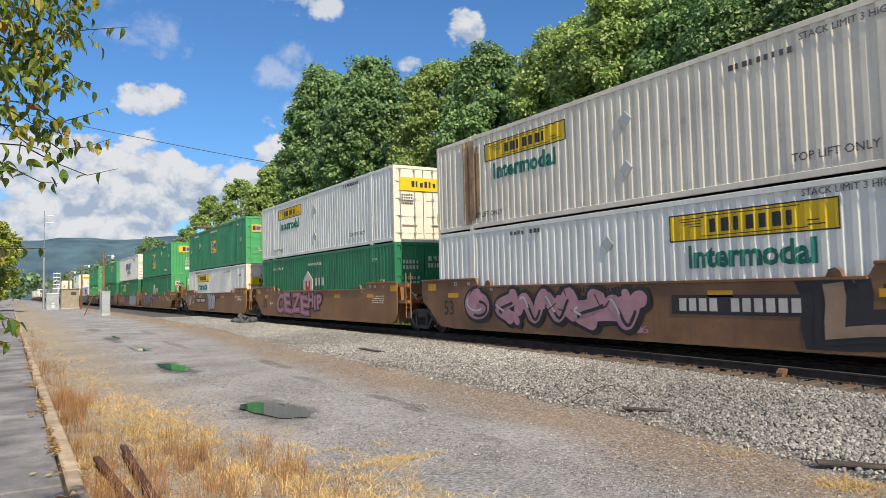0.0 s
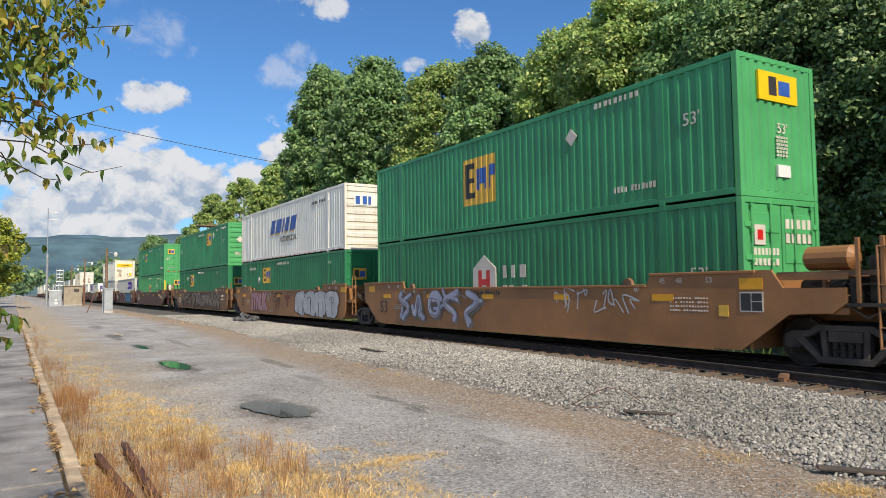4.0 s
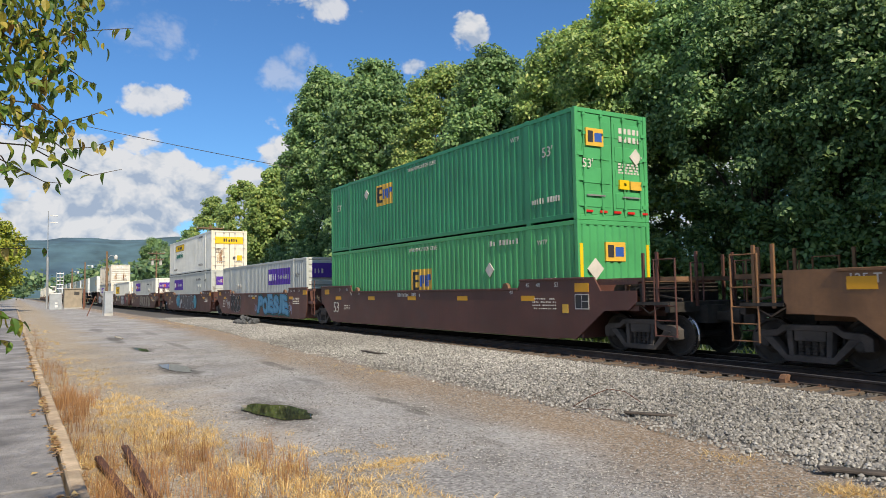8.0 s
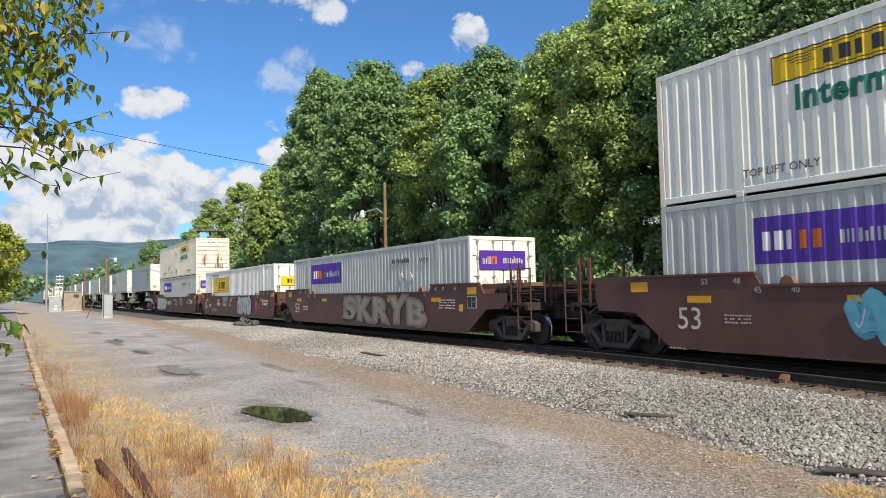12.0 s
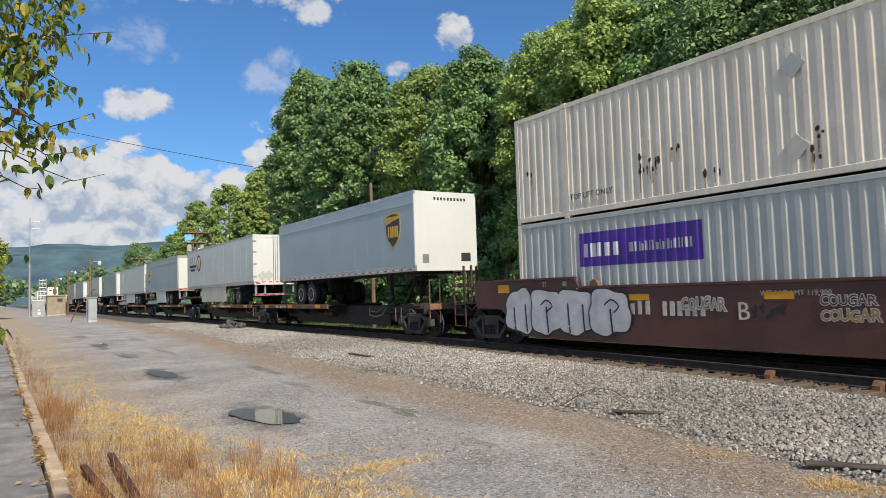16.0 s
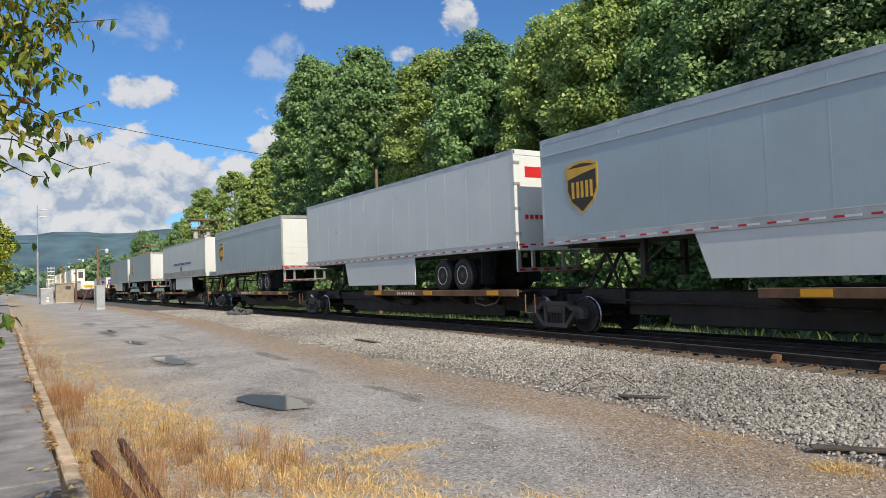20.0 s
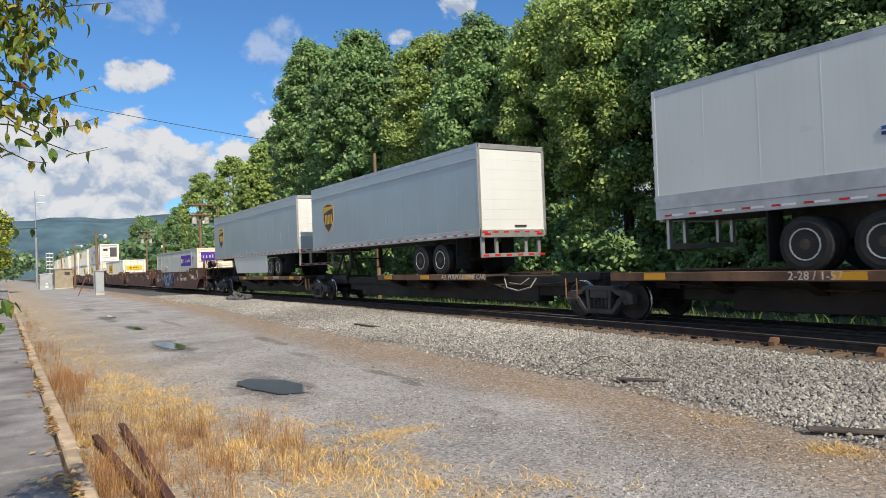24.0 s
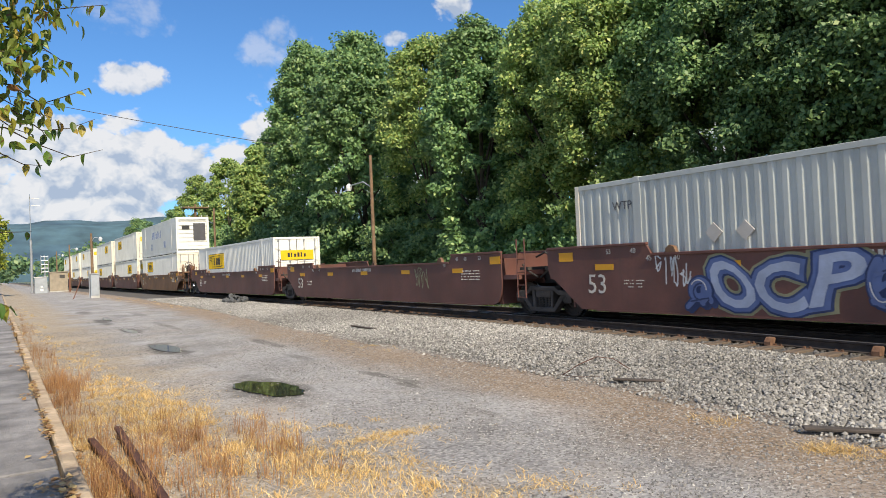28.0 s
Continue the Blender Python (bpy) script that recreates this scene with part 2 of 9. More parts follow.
def lathe(bm, profile, centre, axis="y", seg=24):
    """A turned body: profile of (along, radius) about an axis through centre."""
    c = Vector(centre)
    rings = []
    for d, r in profile:
        ring = []
        for k in range(seg):
            a = 2 * math.pi * k / seg
            p = (r * math.cos(a), d, r * math.sin(a)) if axis == "y" else (r * math.cos(a), r * math.sin(a), d) if axis == "z" else (d, r * math.cos(a), r * math.sin(a))
            ring.append(bm.verts.new(c + Vector(p)))
        rings.append(ring)
    for u, v in zip(rings, rings[1:]):
        for k in range(seg):
            bm.faces.new((u[k], u[(k + 1) % seg], v[(k + 1) % seg], v[k]))
    bm.faces.new(rings[0])
    bm.faces.new(list(reversed(rings[-1])))
    bmesh.ops.recalc_face_normals(bm, faces=bm.faces)
    return bm


def root(name, label, category, group=""):
    return tagged(new(name), label, category, group)


def letters(text, size, facing="-y", thick=0.003, bold=0.0):
    """A mesh of written words, centred, facing -y or +x."""
    cu = bpy.data.curves.new("words", "FONT")
    cu.body, cu.size, cu.align_x, cu.align_y, cu.extrude, cu.resolution_u = text, size * 1.38, "CENTER", "CENTER", thick, 2
    cu.offset = bold * size
    ob = bpy.data.objects.new("words", cu)
    scene.collection.objects.link(ob)
    me = bpy.data.meshes.new_from_object(ob)
    bpy.data.objects.remove(ob)
    me.materials.clear()
    turn = Matrix.Rotation(radians(90), 4, "X")
    if facing == "+x":
        turn = Matrix.Rotation(radians(90), 4, "Z") @ turn
    me.transform(turn)
    return me


def words(text, size, material, parent, at, facing="-y", name="lettering", bold=0.0):
    key = ("words", text, size, facing, bold)
    k = (key, material.name)
    if k not in SHARED:
        SHARED[k] = letters(text, size, facing, bold=bold)
        SHARED[k].materials.append(material)
    ob = part(name, SHARED[k], None, parent)
    ob.location = at
    return ob


# the way of the train along the track, in metres since the clip's start
def gone(t):
    u = (t - 14) / 14
    return 14 * (14.5227 * u + 0.1728 * u**2 - 0.259 * u**3 - 0.6114 * u**4 + 0.1293 * u**5 + 0.4032 * u**6) + 201.998


TRACK_Y = 13.37
RIDERS = []      # (thing, its x at the start, its height)
SPINS = []       # (wheelset, its place on its bogie, its x at the start)

# ---- paints of the train ----
STEEL = surf("worn_steel", (0.16, 0.13, 0.11), 0.55, 0.6, 0.3, 2.0, 0.3)
TREAD = surf("polished_tread", (0.5, 0.5, 0.5), 0.25, 1.0, 0.1)
GRIMY = surf("grimy_iron", (0.05, 0.045, 0.04), 0.75, 0.2, 0.35, 3.0, 0.4, dirt=(0.10, 0.07, 0.05), dirt_amount=0.4)
FRAME_IRON = surf("cast_iron_dusty", (0.085, 0.074, 0.067), 0.75, 0.1, 0.3, 3.0, 0.4, dirt=(0.05, 0.045, 0.04), dirt_amount=0.5)
TAN = surf("tan_wagon_paint", (0.32, 0.148, 0.056), 0.55, 0, 0.16, 0.8, 0.12, 25, 0.35, (0.22, 0.115, 0.06), (0.22, 0.115, 0.062), 0.35, 1.1)
TAN_WORN = surf("tan_wagon_paint_worn", (0.25, 0.125, 0.058), 0.6, 0, 0.2, 0.8, 0.15, 25, 0.5, (0.14, 0.08, 0.05), (0.13, 0.07, 0.045), 0.45, 1.0)
MAROON = surf("maroon_wagon_paint", (0.115, 0.045, 0.034), 0.55, 0, 0.18, 0.8, 0.12, 25, 0.4, (0.07, 0.035, 0.03), (0.09, 0.05, 0.04), 0.4, 1.1)
MAROON_FADED = surf("faded_maroon_wagon_paint", (0.15, 0.062, 0.048), 0.6, 0, 0.18, 0.8, 0.12, 25, 0.4, (0.09, 0.05, 0.04), (0.11, 0.06, 0.05), 0.4, 1.1)
BLACK_IRON = surf("black_wagon_iron", (0.042, 0.034, 0.029), 0.7, 0.1, 0.3, 1.5, 0.2, dirt=(0.05, 0.035, 0.028), dirt_amount=0.35)
RUST_PALE = surf("pale_rust_run", (0.46, 0.31, 0.18), 0.8, 0, 0.3, 1.5, 0.1, 40, 0.6, (0.68, 0.56, 0.42))
DECK_RUST = surf("rusty_deck_edge", (0.20, 0.11, 0.06), 0.75, 0, 0.3, 1.2, 0.3, 40, 0.4, (0.08, 0.05, 0.035))
REFLECT = surf("yellow_reflector", (0.75, 0.36, 0.015), 0.45, 0, 0.08)
PALE = surf("pale_stencil_paint", (0.62, 0.58, 0.52), 0.6, 0, 0.12)
DARK_INK = surf("dark_stencil_paint", (0.03, 0.03, 0.032), 0.6, 0, 0.1)
GREY_INK = surf("grey_stencil_paint", (0.09, 0.09, 0.10), 0.6, 0, 0.15)
WHITE_A = surf("white_container_paint", (0.82, 0.825, 0.765), 0.45, 0, 0.06, 0.7, 0.06, 30, 0.28, (0.47, 0.44, 0.40))
WHITE_B = surf("cream_container_paint", (0.82, 0.755, 0.63), 0.5, 0, 0.08, 0.7, 0.08, 30, 0.42, (0.42, 0.35, 0.27), (0.40, 0.28, 0.18), 0.12, 2.0)
WHITE_RUSTY = surf("rust_stained_white_paint", (0.73, 0.70, 0.63), 0.55, 0, 0.1, 0.7, 0.08, 30, 0.6, (0.40, 0.30, 0.20), (0.30, 0.14, 0.06), 0.22, 2.2)
RUST = surf("running_rust", (0.25, 0.105, 0.04), 0.8, 0, 0.3, 2.0, 0.2, 40, 0.7, (0.45, 0.30, 0.18))
GREY_C = surf("light_grey_container_paint", (0.50, 0.53, 0.505), 0.5, 0, 0.07, 0.7, 0.06, 30, 0.3, (0.40, 0.39, 0.38))
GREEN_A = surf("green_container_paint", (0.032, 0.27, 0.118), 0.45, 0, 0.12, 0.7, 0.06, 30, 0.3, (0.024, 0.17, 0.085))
# light green of one container; also sunlight painted into other green containers' ends
GREEN_B = surf("light_and_sunlit_green_paint", (0.07, 0.37, 0.135), 0.45, 0, 0.1, 0.7, 0.06, 30, 0.3, (0.055, 0.27, 0.11))
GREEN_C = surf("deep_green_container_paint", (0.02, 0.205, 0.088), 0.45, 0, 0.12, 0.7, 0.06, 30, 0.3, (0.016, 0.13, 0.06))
YELLOW = surf("yellow_sign_paint", (0.80, 0.52, 0.012), 0.5, 0, 0.06, 2.0)
GOLD = surf("gold_sign_paint", (0.72, 0.43, 0.06), 0.5, 0, 0.08, 2.0)
BLUE = surf("blue_sign_paint", (0.03, 0.11, 0.42), 0.5, 0, 0.1)
TEAL = surf("green_word_paint", (0.01, 0.17, 0.12), 0.5, 0, 0.1)
PURPLE = surf("purple_sign_paint", (0.085, 0.028, 0.34), 0.5, 0, 0.1)
ORANGE = surf("orange_sign_paint", (0.75, 0.16, 0.02), 0.5, 0, 0.1)
RED = surf("red_tape", (0.55, 0.02, 0.02), 0.4, 0, 0.08)
TAPE_WHITE = surf("white_tape", (0.75, 0.75, 0.75), 0.4, 0, 0.05)
BROWN = surf("dark_brown_sign_paint", (0.045, 0.03, 0.018), 0.45, 0, 0.1)
ALU = surf("aluminium_skin", (0.50, 0.54, 0.60), 0.28, 0.35, 0.05, 0.5, 0.0, 8, 0.2, (0.42, 0.44, 0.47))
ALU_RAIL = surf("aluminium_rail", (0.55, 0.55, 0.55), 0.4, 0.7, 0.12, 2.0, 0.1)
TRAILER_WHITE = surf("white_trailer_skin", (0.67, 0.705, 0.70), 0.32, 0, 0.04, 0.5, 0.0, 8, 0.25, (0.55, 0.55, 0.55))
TRAILER_GREY = surf("grey_trailer_skin", (0.40, 0.485, 0.53), 0.36, 0.12, 0.05, 0.4, 0.0, 8, 0.25, (0.35, 0.41, 0.44))
SKIRT = surf("pale_trailer_skirt", (0.60, 0.58, 0.47), 0.5, 0, 0.08, 1.0, 0.05)
TYRE = surf("tyre_rubber", (0.018, 0.018, 0.019), 0.8, 0, 0.25, 4.0, 0.2)
HUB_STEEL = surf("wheel_rim_steel", (0.52, 0.53, 0.53), 0.4, 0.3, 0.2, 5.0)
INSIDE = surf("dark_interior", (0.03, 0.03, 0.03), 0.9, 0, 0.2)
LIGHT_RED = surf("red_lamp_lens", (0.45, 0.01, 0.01), 0.2, 0, 0.05)

CL, CW, CH = 16.15, 2.59, 2.90
HALF = CW / 2
PIN = (CL - 12.19) / 2      # the lifting posts stand this far from the ends


def rib_line(pitch=0.28, depth=0.034):
    """The folds of a corrugated side along x: (place, depth)."""
    xs = []

    def run(a, b):
        n = max(1, round((b - a) / pitch))
        p = (b - a) / n
        for i in range(n):
            o = a + i * p
            xs.extend([(o, 0), (o + p * 0.36, 0), (o + p * 0.58, depth), (o + p * 0.86, depth)])
        xs.append((b, 0))
    run(-CL + 0.16, -CL + PIN - 0.13)
    xs.append((-CL + PIN + 0.13, 0))
    run(-CL + PIN + 0.13, -PIN - 0.13)
    xs.append((-PIN + 0.13, 0))
    run(-PIN + 0.13, -0.16)
    return xs


RIBS = rib_line()


def rib_depth(x):
    return float(np.interp(x, [p[0] for p in RIBS], [p[1] for p in RIBS]))


def rib_strip(x0, x1, z0, z1, lift):
    """A strip of paint that follows the folds of a corrugated side."""
    bm = bmesh.new()
    prev = None
    for x in [x0] + [p[0] for p in RIBS if x0 + 0.002 < p[0] < x1 - 0.002] + [x1]:
        y = -HALF + 0.012 + rib_depth(x) - lift
        cur = [bm.verts.new((x, y, z0)), bm.verts.new((x, y, z1))]
        if prev:
            bm.faces.new((prev[0], cur[0], cur[1], prev[1]))
        prev = cur
    return bm


def ribbed_words(ob):
    """Lettering painted over the folds of a corrugated side."""
    bm = bmesh.new()
    bm.from_mesh(ob.data)
    x0 = ob.location.x
    lo, hi = min(v.co.x for v in bm.verts), max(v.co.x for v in bm.verts)
    for x, _ in RIBS:
        if lo < x - x0 < hi:
            bmesh.ops.bisect_plane(bm, geom=bm.verts[:] + bm.edges[:] + bm.faces[:], plane_co=(x - x0, 0, 0), plane_no=(1, 0, 0))
    for v in bm.verts:
        v.co.y += rib_depth(v.co.x + x0) + 0.006
    me = bpy.data.meshes.new("lettering")
    bm.to_mesh(me)
    bm.free()
    me.materials.append(ob.data.materials[0])
    ob.data = me


def logo(parent, x0, x1, z0, z1, panel, shapes=(), frame_mat=None, y=None, name="logo_panel", label=""):
    """A painted panel on the near side, flat at y or over the folds; shapes: (left, right, bottom, top as shares of it, material, slant)."""
    def sheet(a, b, c, d, lift):
        return rib_strip(a, b, c, d, lift) if y is None else boxes((a, b, y - lift, y + 0.012, c, d))
    p = part(name, sheet(x0, x1, z0, z1, 0.005), panel, parent, label)
    w, h = x1 - x0, z1 - z0
    if frame_mat:
        t = 0.028
        for a, b, c, d in ((x0, x1, z0, z0 + t), (x0, x1, z1 - t, z1), (x0, x0 + t, z0 + t, z1 - t), (x1 - t, x1, z0 + t, z1 - t)):
            part("border", sheet(a, b, c, d, 0.008), frame_mat, p)
    for a, b, c, d, m, *s in shapes:
        part("emblem", sheet(x0 + a * w, x0 + b * w, z0 + c * h, z0 + d * h, 0.009), m, p)
    return p


def glyphs(n, a, b, c, d, m, slant=0.0, seed=1):
    """Plain upright bars in the place of lettering."""
    r = random.Random(seed)
    step = (b - a) / n
    return [(a + i * step, a + i * step + step * r.uniform(0.34, 0.7), c, c + (d - c) * r.choice((1.0, 1.0, 0.76)), m, slant) for i in range(n)]


def blocks(n, a, b, c, d, m):
    """Plain solid blocks of uneven width, in the place of bold lettering."""
    step = (b - a) / n
    return [(a + i * step, a + i * step + step * (0.62, 0.74, 0.5, 0.7)[i % 4], c, d, m) for i in range(n)]


def yellow_sign(parent, x0, x1, z0, z1, word=True, frame_mat=None):
    logo(parent, x0, x1, z0, z1, YELLOW, blocks(7, 0.27, 0.80, 0.26, 0.74, DARK_INK) + [(0.06, 0.24, 0.80, 0.83, DARK_INK), (0.08, 0.22, 0.70, 0.73, DARK_INK), (0.10, 0.22, 0.60, 0.63, DARK_INK), (0.14, 0.23, 0.5, 0.53, DARK_INK), (0.22, 0.84, 0.13, 0.16, DARK_INK), (0.22, 0.80, 0.85, 0.88, DARK_INK), (0.84, 0.93, 0.2, 0.24, DARK_INK), (0.84, 0.90, 0.34, 0.38, DARK_INK)],
         DARK_INK if frame_mat is None else frame_mat, label="yellow sign panel with dark marks")
    if word:
        ribbed_words(words("Intermodal", 0.46, TEAL, parent, ((x0 + x1) / 2, -HALF - 0.006, z0 - 0.36), bold=0.045))


def gold_sign(parent, x0, x1, z0, z1):
    logo(parent, x0, x1, z0, z1, GOLD, [(0.1, 0.19, 0.15, 0.9, DARK_INK), (0.19, 0.38, 0.78, 0.9, DARK_INK), (0.19, 0.35, 0.48, 0.58, DARK_INK), (0.19, 0.4, 0.15, 0.27, DARK_INK),
                                        (0.44, 0.52, 0.3, 0.75, BLUE, 0.05), (0.54, 0.66, 0.42, 0.75, BLUE), (0.67, 0.74, 0.3, 0.75, BLUE), (0.79, 0.85, 0.3, 0.78, BLUE, 0.05), (0.85, 0.96, 0.55, 0.78, BLUE)],
         label="gold sign panel with black and blue marks")


def purple_sign(parent, x0, x1, z0, z1, warm=True):
    logo(parent, x0, x1, z0, z1, PURPLE, blocks(3, 0.05, 0.24, 0.28, 0.68, TAPE_WHITE) + blocks(2, 0.245, 0.38, 0.28, 0.66, ORANGE if warm else TAPE_WHITE) + glyphs(18, 0.45, 0.94, 0.34, 0.60, GREY_C, 0, 6),
         label="purple sign panel with pale bars")


def slanted_sign(parent, x0, x1, z0, z1):
    for i, (a, b) in enumerate(((0, 0.17), (0.21, 0.43), (0.46, 0.53), (0.57, 0.72), (0.76, 0.97))):
        w, h = x1 - x0, z1 - z0
        bm = bmesh.new()
        k = 0.32
        zz = z0 + 0.0 * h
        prism(bm, [(x0 + a * w, zz), (x0 + b * w - 0.12, zz), (x0 + b * w - 0.12 + k, z1), (x0 + a * w + k, z1)], -HALF - 0.014, -HALF - 0.003)
        part("emblem", bm, BLUE, parent, "slanted blue bar of a sign")
        bm = bmesh.new()
        prism(bm, [(x0 + a * w - 0.05, zz - 0.07), (x0 + b * w - 0.2, zz - 0.07), (x0 + b * w - 0.2 + k, z1 - 0.07), (x0 + a * w - 0.05 + k, z1 - 0.07)], -HALF - 0.005, -HALF)
        part("emblem_shadow", bm, GOLD, parent)


def diamond(parent, x, z, s=0.2, m=None):
    bm = bmesh.new()
    prism(bm, [(x - s, z), (x, z - s), (x + s, z), (x, z + s)], -HALF - 0.012, -HALF + 0.01)
    part("placard", bm, m or PALE, parent, "pale diamond placard")


def bars(parent, x, z, n, w, h, material, seed=2, y=-HALF - 0.008, name="stencil"):
    """Small writing that stays plain bars."""
    r = random.Random(seed)
    bm = bmesh.new()
    step = w / n
    for i in range(n):
        if r.random() < 0.12:
            continue
        box(bm, x + i * step, x + i * step + step * r.uniform(0.35, 0.68), y, y + 0.01, z, z + h * r.choice((1.0, 1.0, 0.8)))
    tagged(part(name, bm, material, parent), kind="stuff")


def side_mesh(band=(0.16, CH - 0.11)):
    def make():
        bm = bmesh.new()
        prev = None
        for x, d in RIBS:
            cur = [bm.verts.new((x, -HALF + 0.012 + d, band[0])), bm.verts.new((x, -HALF + 0.012 + d, band[1]))]
            if prev:
                bm.faces.new((prev[0], cur[0], cur[1], prev[1]))
            prev = cur
        return bm
    return make


def flat_side():
    return boxes((-CL + 0.14, -0.14, -HALF + 0.01, -HALF + 0.04, 0.16, CH - 0.11))


def lock_rod(x, y):
    bm = tubes(([(x, y, 0.12), (x, y, CH - 0.1)], 0.022), seg=6)
    for z in (0.3, 0.95, 1.6, 2.2, 2.7):
        box(bm, x - 0.02, x + 0.03, y - 0.045, y + 0.045, z, z + 0.07)
    return bm


def end_ribs(vertical=False, face=0.0, sgn=1):
    """A closed end pressed into ribs; face: where it stands along x."""
    def make():
        bm = bmesh.new()
        a, b = (-HALF + 0.1, HALF - 0.1) if vertical else (0.13, CH - 0.1)
        n = 9 if vertical else 8
        p = (b - a) / n
        line = []
        for i in range(n):
            o = a + i * p
            line += [(o, 0.05), (o + p * 0.2, 0.05), (o + p * 0.32, 0.01), (o + p * 0.78, 0.01), (o + p * 0.9, 0.05)]
        line.append((b, 0.05))
        prev = None
        for q, d in line:
            x = face - sgn * d
            ends = ((x, q, 0.13), (x, q, CH - 0.1)) if vertical else ((x, -HALF + 0.1, q), (x, HALF - 0.1, q))
            cur = [bm.verts.new(e) for e in ends]
            if prev:
                bm.faces.new((prev[0], cur[0], cur[1], prev[1]))
            prev = cur
        return bm
    return make


def container(name, label, paint, x0, z, front="doors", group="containers on the train", flat=False, end_paint=None):
    """A 53-foot container: front end at x = 0, going back to -CL; its parts share meshes by paint."""
    c = root(name, label, "container", group)
    end_paint = end_paint or paint
    part("near_side", shared(("near_side", flat), flat_side if flat else side_mesh(), paint), None, c)
    far = part("far_side", shared(("near_side", flat), flat_side if flat else side_mesh(), paint), None, c)
    far.matrix_basis = Matrix.Translation((-CL, 0, 0)) @ Matrix.Rotation(math.pi, 4, "Z")
    part("roof", shared("roof", lambda: boxes((-CL + 0.05, -0.05, -HALF + 0.03, HALF - 0.03, CH - 0.06, CH - 0.02)), paint), None, c)
    part("floor", shared("floor", lambda: boxes((-CL + 0.05, -0.05, -HALF + 0.05, HALF - 0.05, 0.08, 0.16)), INSIDE), None, c)
    for s in (-1, 1):
        y0, y1 = sorted((s * HALF, s * (HALF - 0.07)))
        part("top_rail", shared(("top_rail", s), lambda: boxes((-CL + 0.14, -0.14, y0, y1, CH - 0.115, CH), bevel=0.008), paint), None, c)
        part("bottom_rail", shared(("bottom_rail", s), lambda: boxes((-CL + 0.14, -0.14, y0, y1, 0.055, 0.185), bevel=0.008), paint), None, c)
        for x in (-CL, -0.14):
            part("corner_post", shared(("corner_post", s, x), lambda: boxes((x, x + 0.14, *sorted((s * HALF, s * (HALF - 0.12))), 0, CH), bevel=0.01), end_paint), None, c)
        for x in (-CL + PIN, -PIN):
            po = part("lifting_post", shared(("lifting_post", s, x), lambda: boxes((x - 0.11, x + 0.11, *sorted((s * (HALF + 0.002), s * (HALF - 0.06))), 0.165, CH - 0.115)), paint), None, c)
            for za, zb in ((-0.02, 0.12), (CH - 0.11, CH + 0.02)):
                part("casting", shared(("casting", s, x, za), lambda: boxes((x - 0.09, x + 0.09, *sorted((s * (HALF + 0.006), s * (HALF - 0.12))), za, zb), bevel=0.012), STEEL if s > 0 else paint), None, po)
    for x in (-0.11, -CL + 0.01):
        part("header", shared(("header", x), lambda: boxes((x, x + 0.1, -HALF + 0.12, HALF - 0.12, CH - 0.12, CH), bevel=0.01), end_paint), None, c)
        part("end_sill", shared(("end_sill", x), lambda: boxes((x, x + 0.1, -HALF + 0.12, HALF - 0.12, 0, 0.14), bevel=0.01), end_paint), None, c)
    if front == "doors":
        for s in (-1, 1):
            d = part("door", shared(("door", s), lambda: door_leaf(s), end_paint), None, c)
            for i in range(4):
                part("door_panel", shared(("door_panel", s), lambda: boxes((-0.036, -0.018, *sorted((s * 0.1, s * (HALF - 0.24))), 0.34, 0.74), bevel=0.006), end_paint), None, d).location = (0, 0, i * 0.62)
            for k in (0.34, 0.86):
                part("lock_rod", shared(("lock_rod", s, k), lambda: lock_rod(0.0, s * (HALF - 0.12) * k), ALU_RAIL if end_paint in (WHITE_A, WHITE_B, GREY_C) else end_paint), None, d)
            for zz in (0.35, 1.0, 1.65, 2.3):
                part("hinge", shared(("hinge", s), lambda: boxes((-0.04, 0.012, *sorted((s * (HALF - 0.05), s * (HALF - 0.24))), 0, 0.1)), end_paint), None, d).location = (0, 0, zz)
            part("lock_handle", shared(("lock_handle", s), lambda: boxes((0.0, 0.03, *sorted((s * 0.32, s * 0.95)), 0.62, 0.66)), ALU_RAIL), None, d)
    else:
        part("front_wall", shared(("front_wall", front), end_ribs(front == "upright"), end_paint), None, c)
    part("rear_wall", shared("rear_wall", end_ribs(True, -CL, -1), end_paint), None, c)
    RIDERS.append((c, x0, z))
    return c


def door_leaf(s):
    return boxes((-0.06, -0.035, *sorted((s * 0.015, s * (HALF - 0.12))), 0.15, CH - 0.13))


def end_panel(c, y0, y1, z0, z1, m, shapes=(), x=0.03, name="door_sign", label=""):
    p = part(name, boxes((x - 0.055, x, y0, y1, z0, z1)), m, c, label)
    w, h = y1 - y0, z1 - z0
    for a, b, cc, d, mm, *_ in shapes:
        part("emblem", boxes((x - 0.002, x + 0.005, y0 + a * w, y0 + b * w, z0 + cc * h, z0 + d * h)), mm, p)


def end_bars(c, y, z, rows, w, h, m, x=-0.012, seed=3):
    r = random.Random(seed)
    bm = bmesh.new()
    for i in range(rows):
        n = r.randint(4, 7)
        for k in range(n):
            box(bm, x - 0.01, x, y + k * w / n, y + (k + 0.65) * w / n, z - i * h * 1.5, z - i * h * 1.5 + h)
    part("stencil", bm, m, c)


# ---- bogies ----
WHEEL_R = 0.457


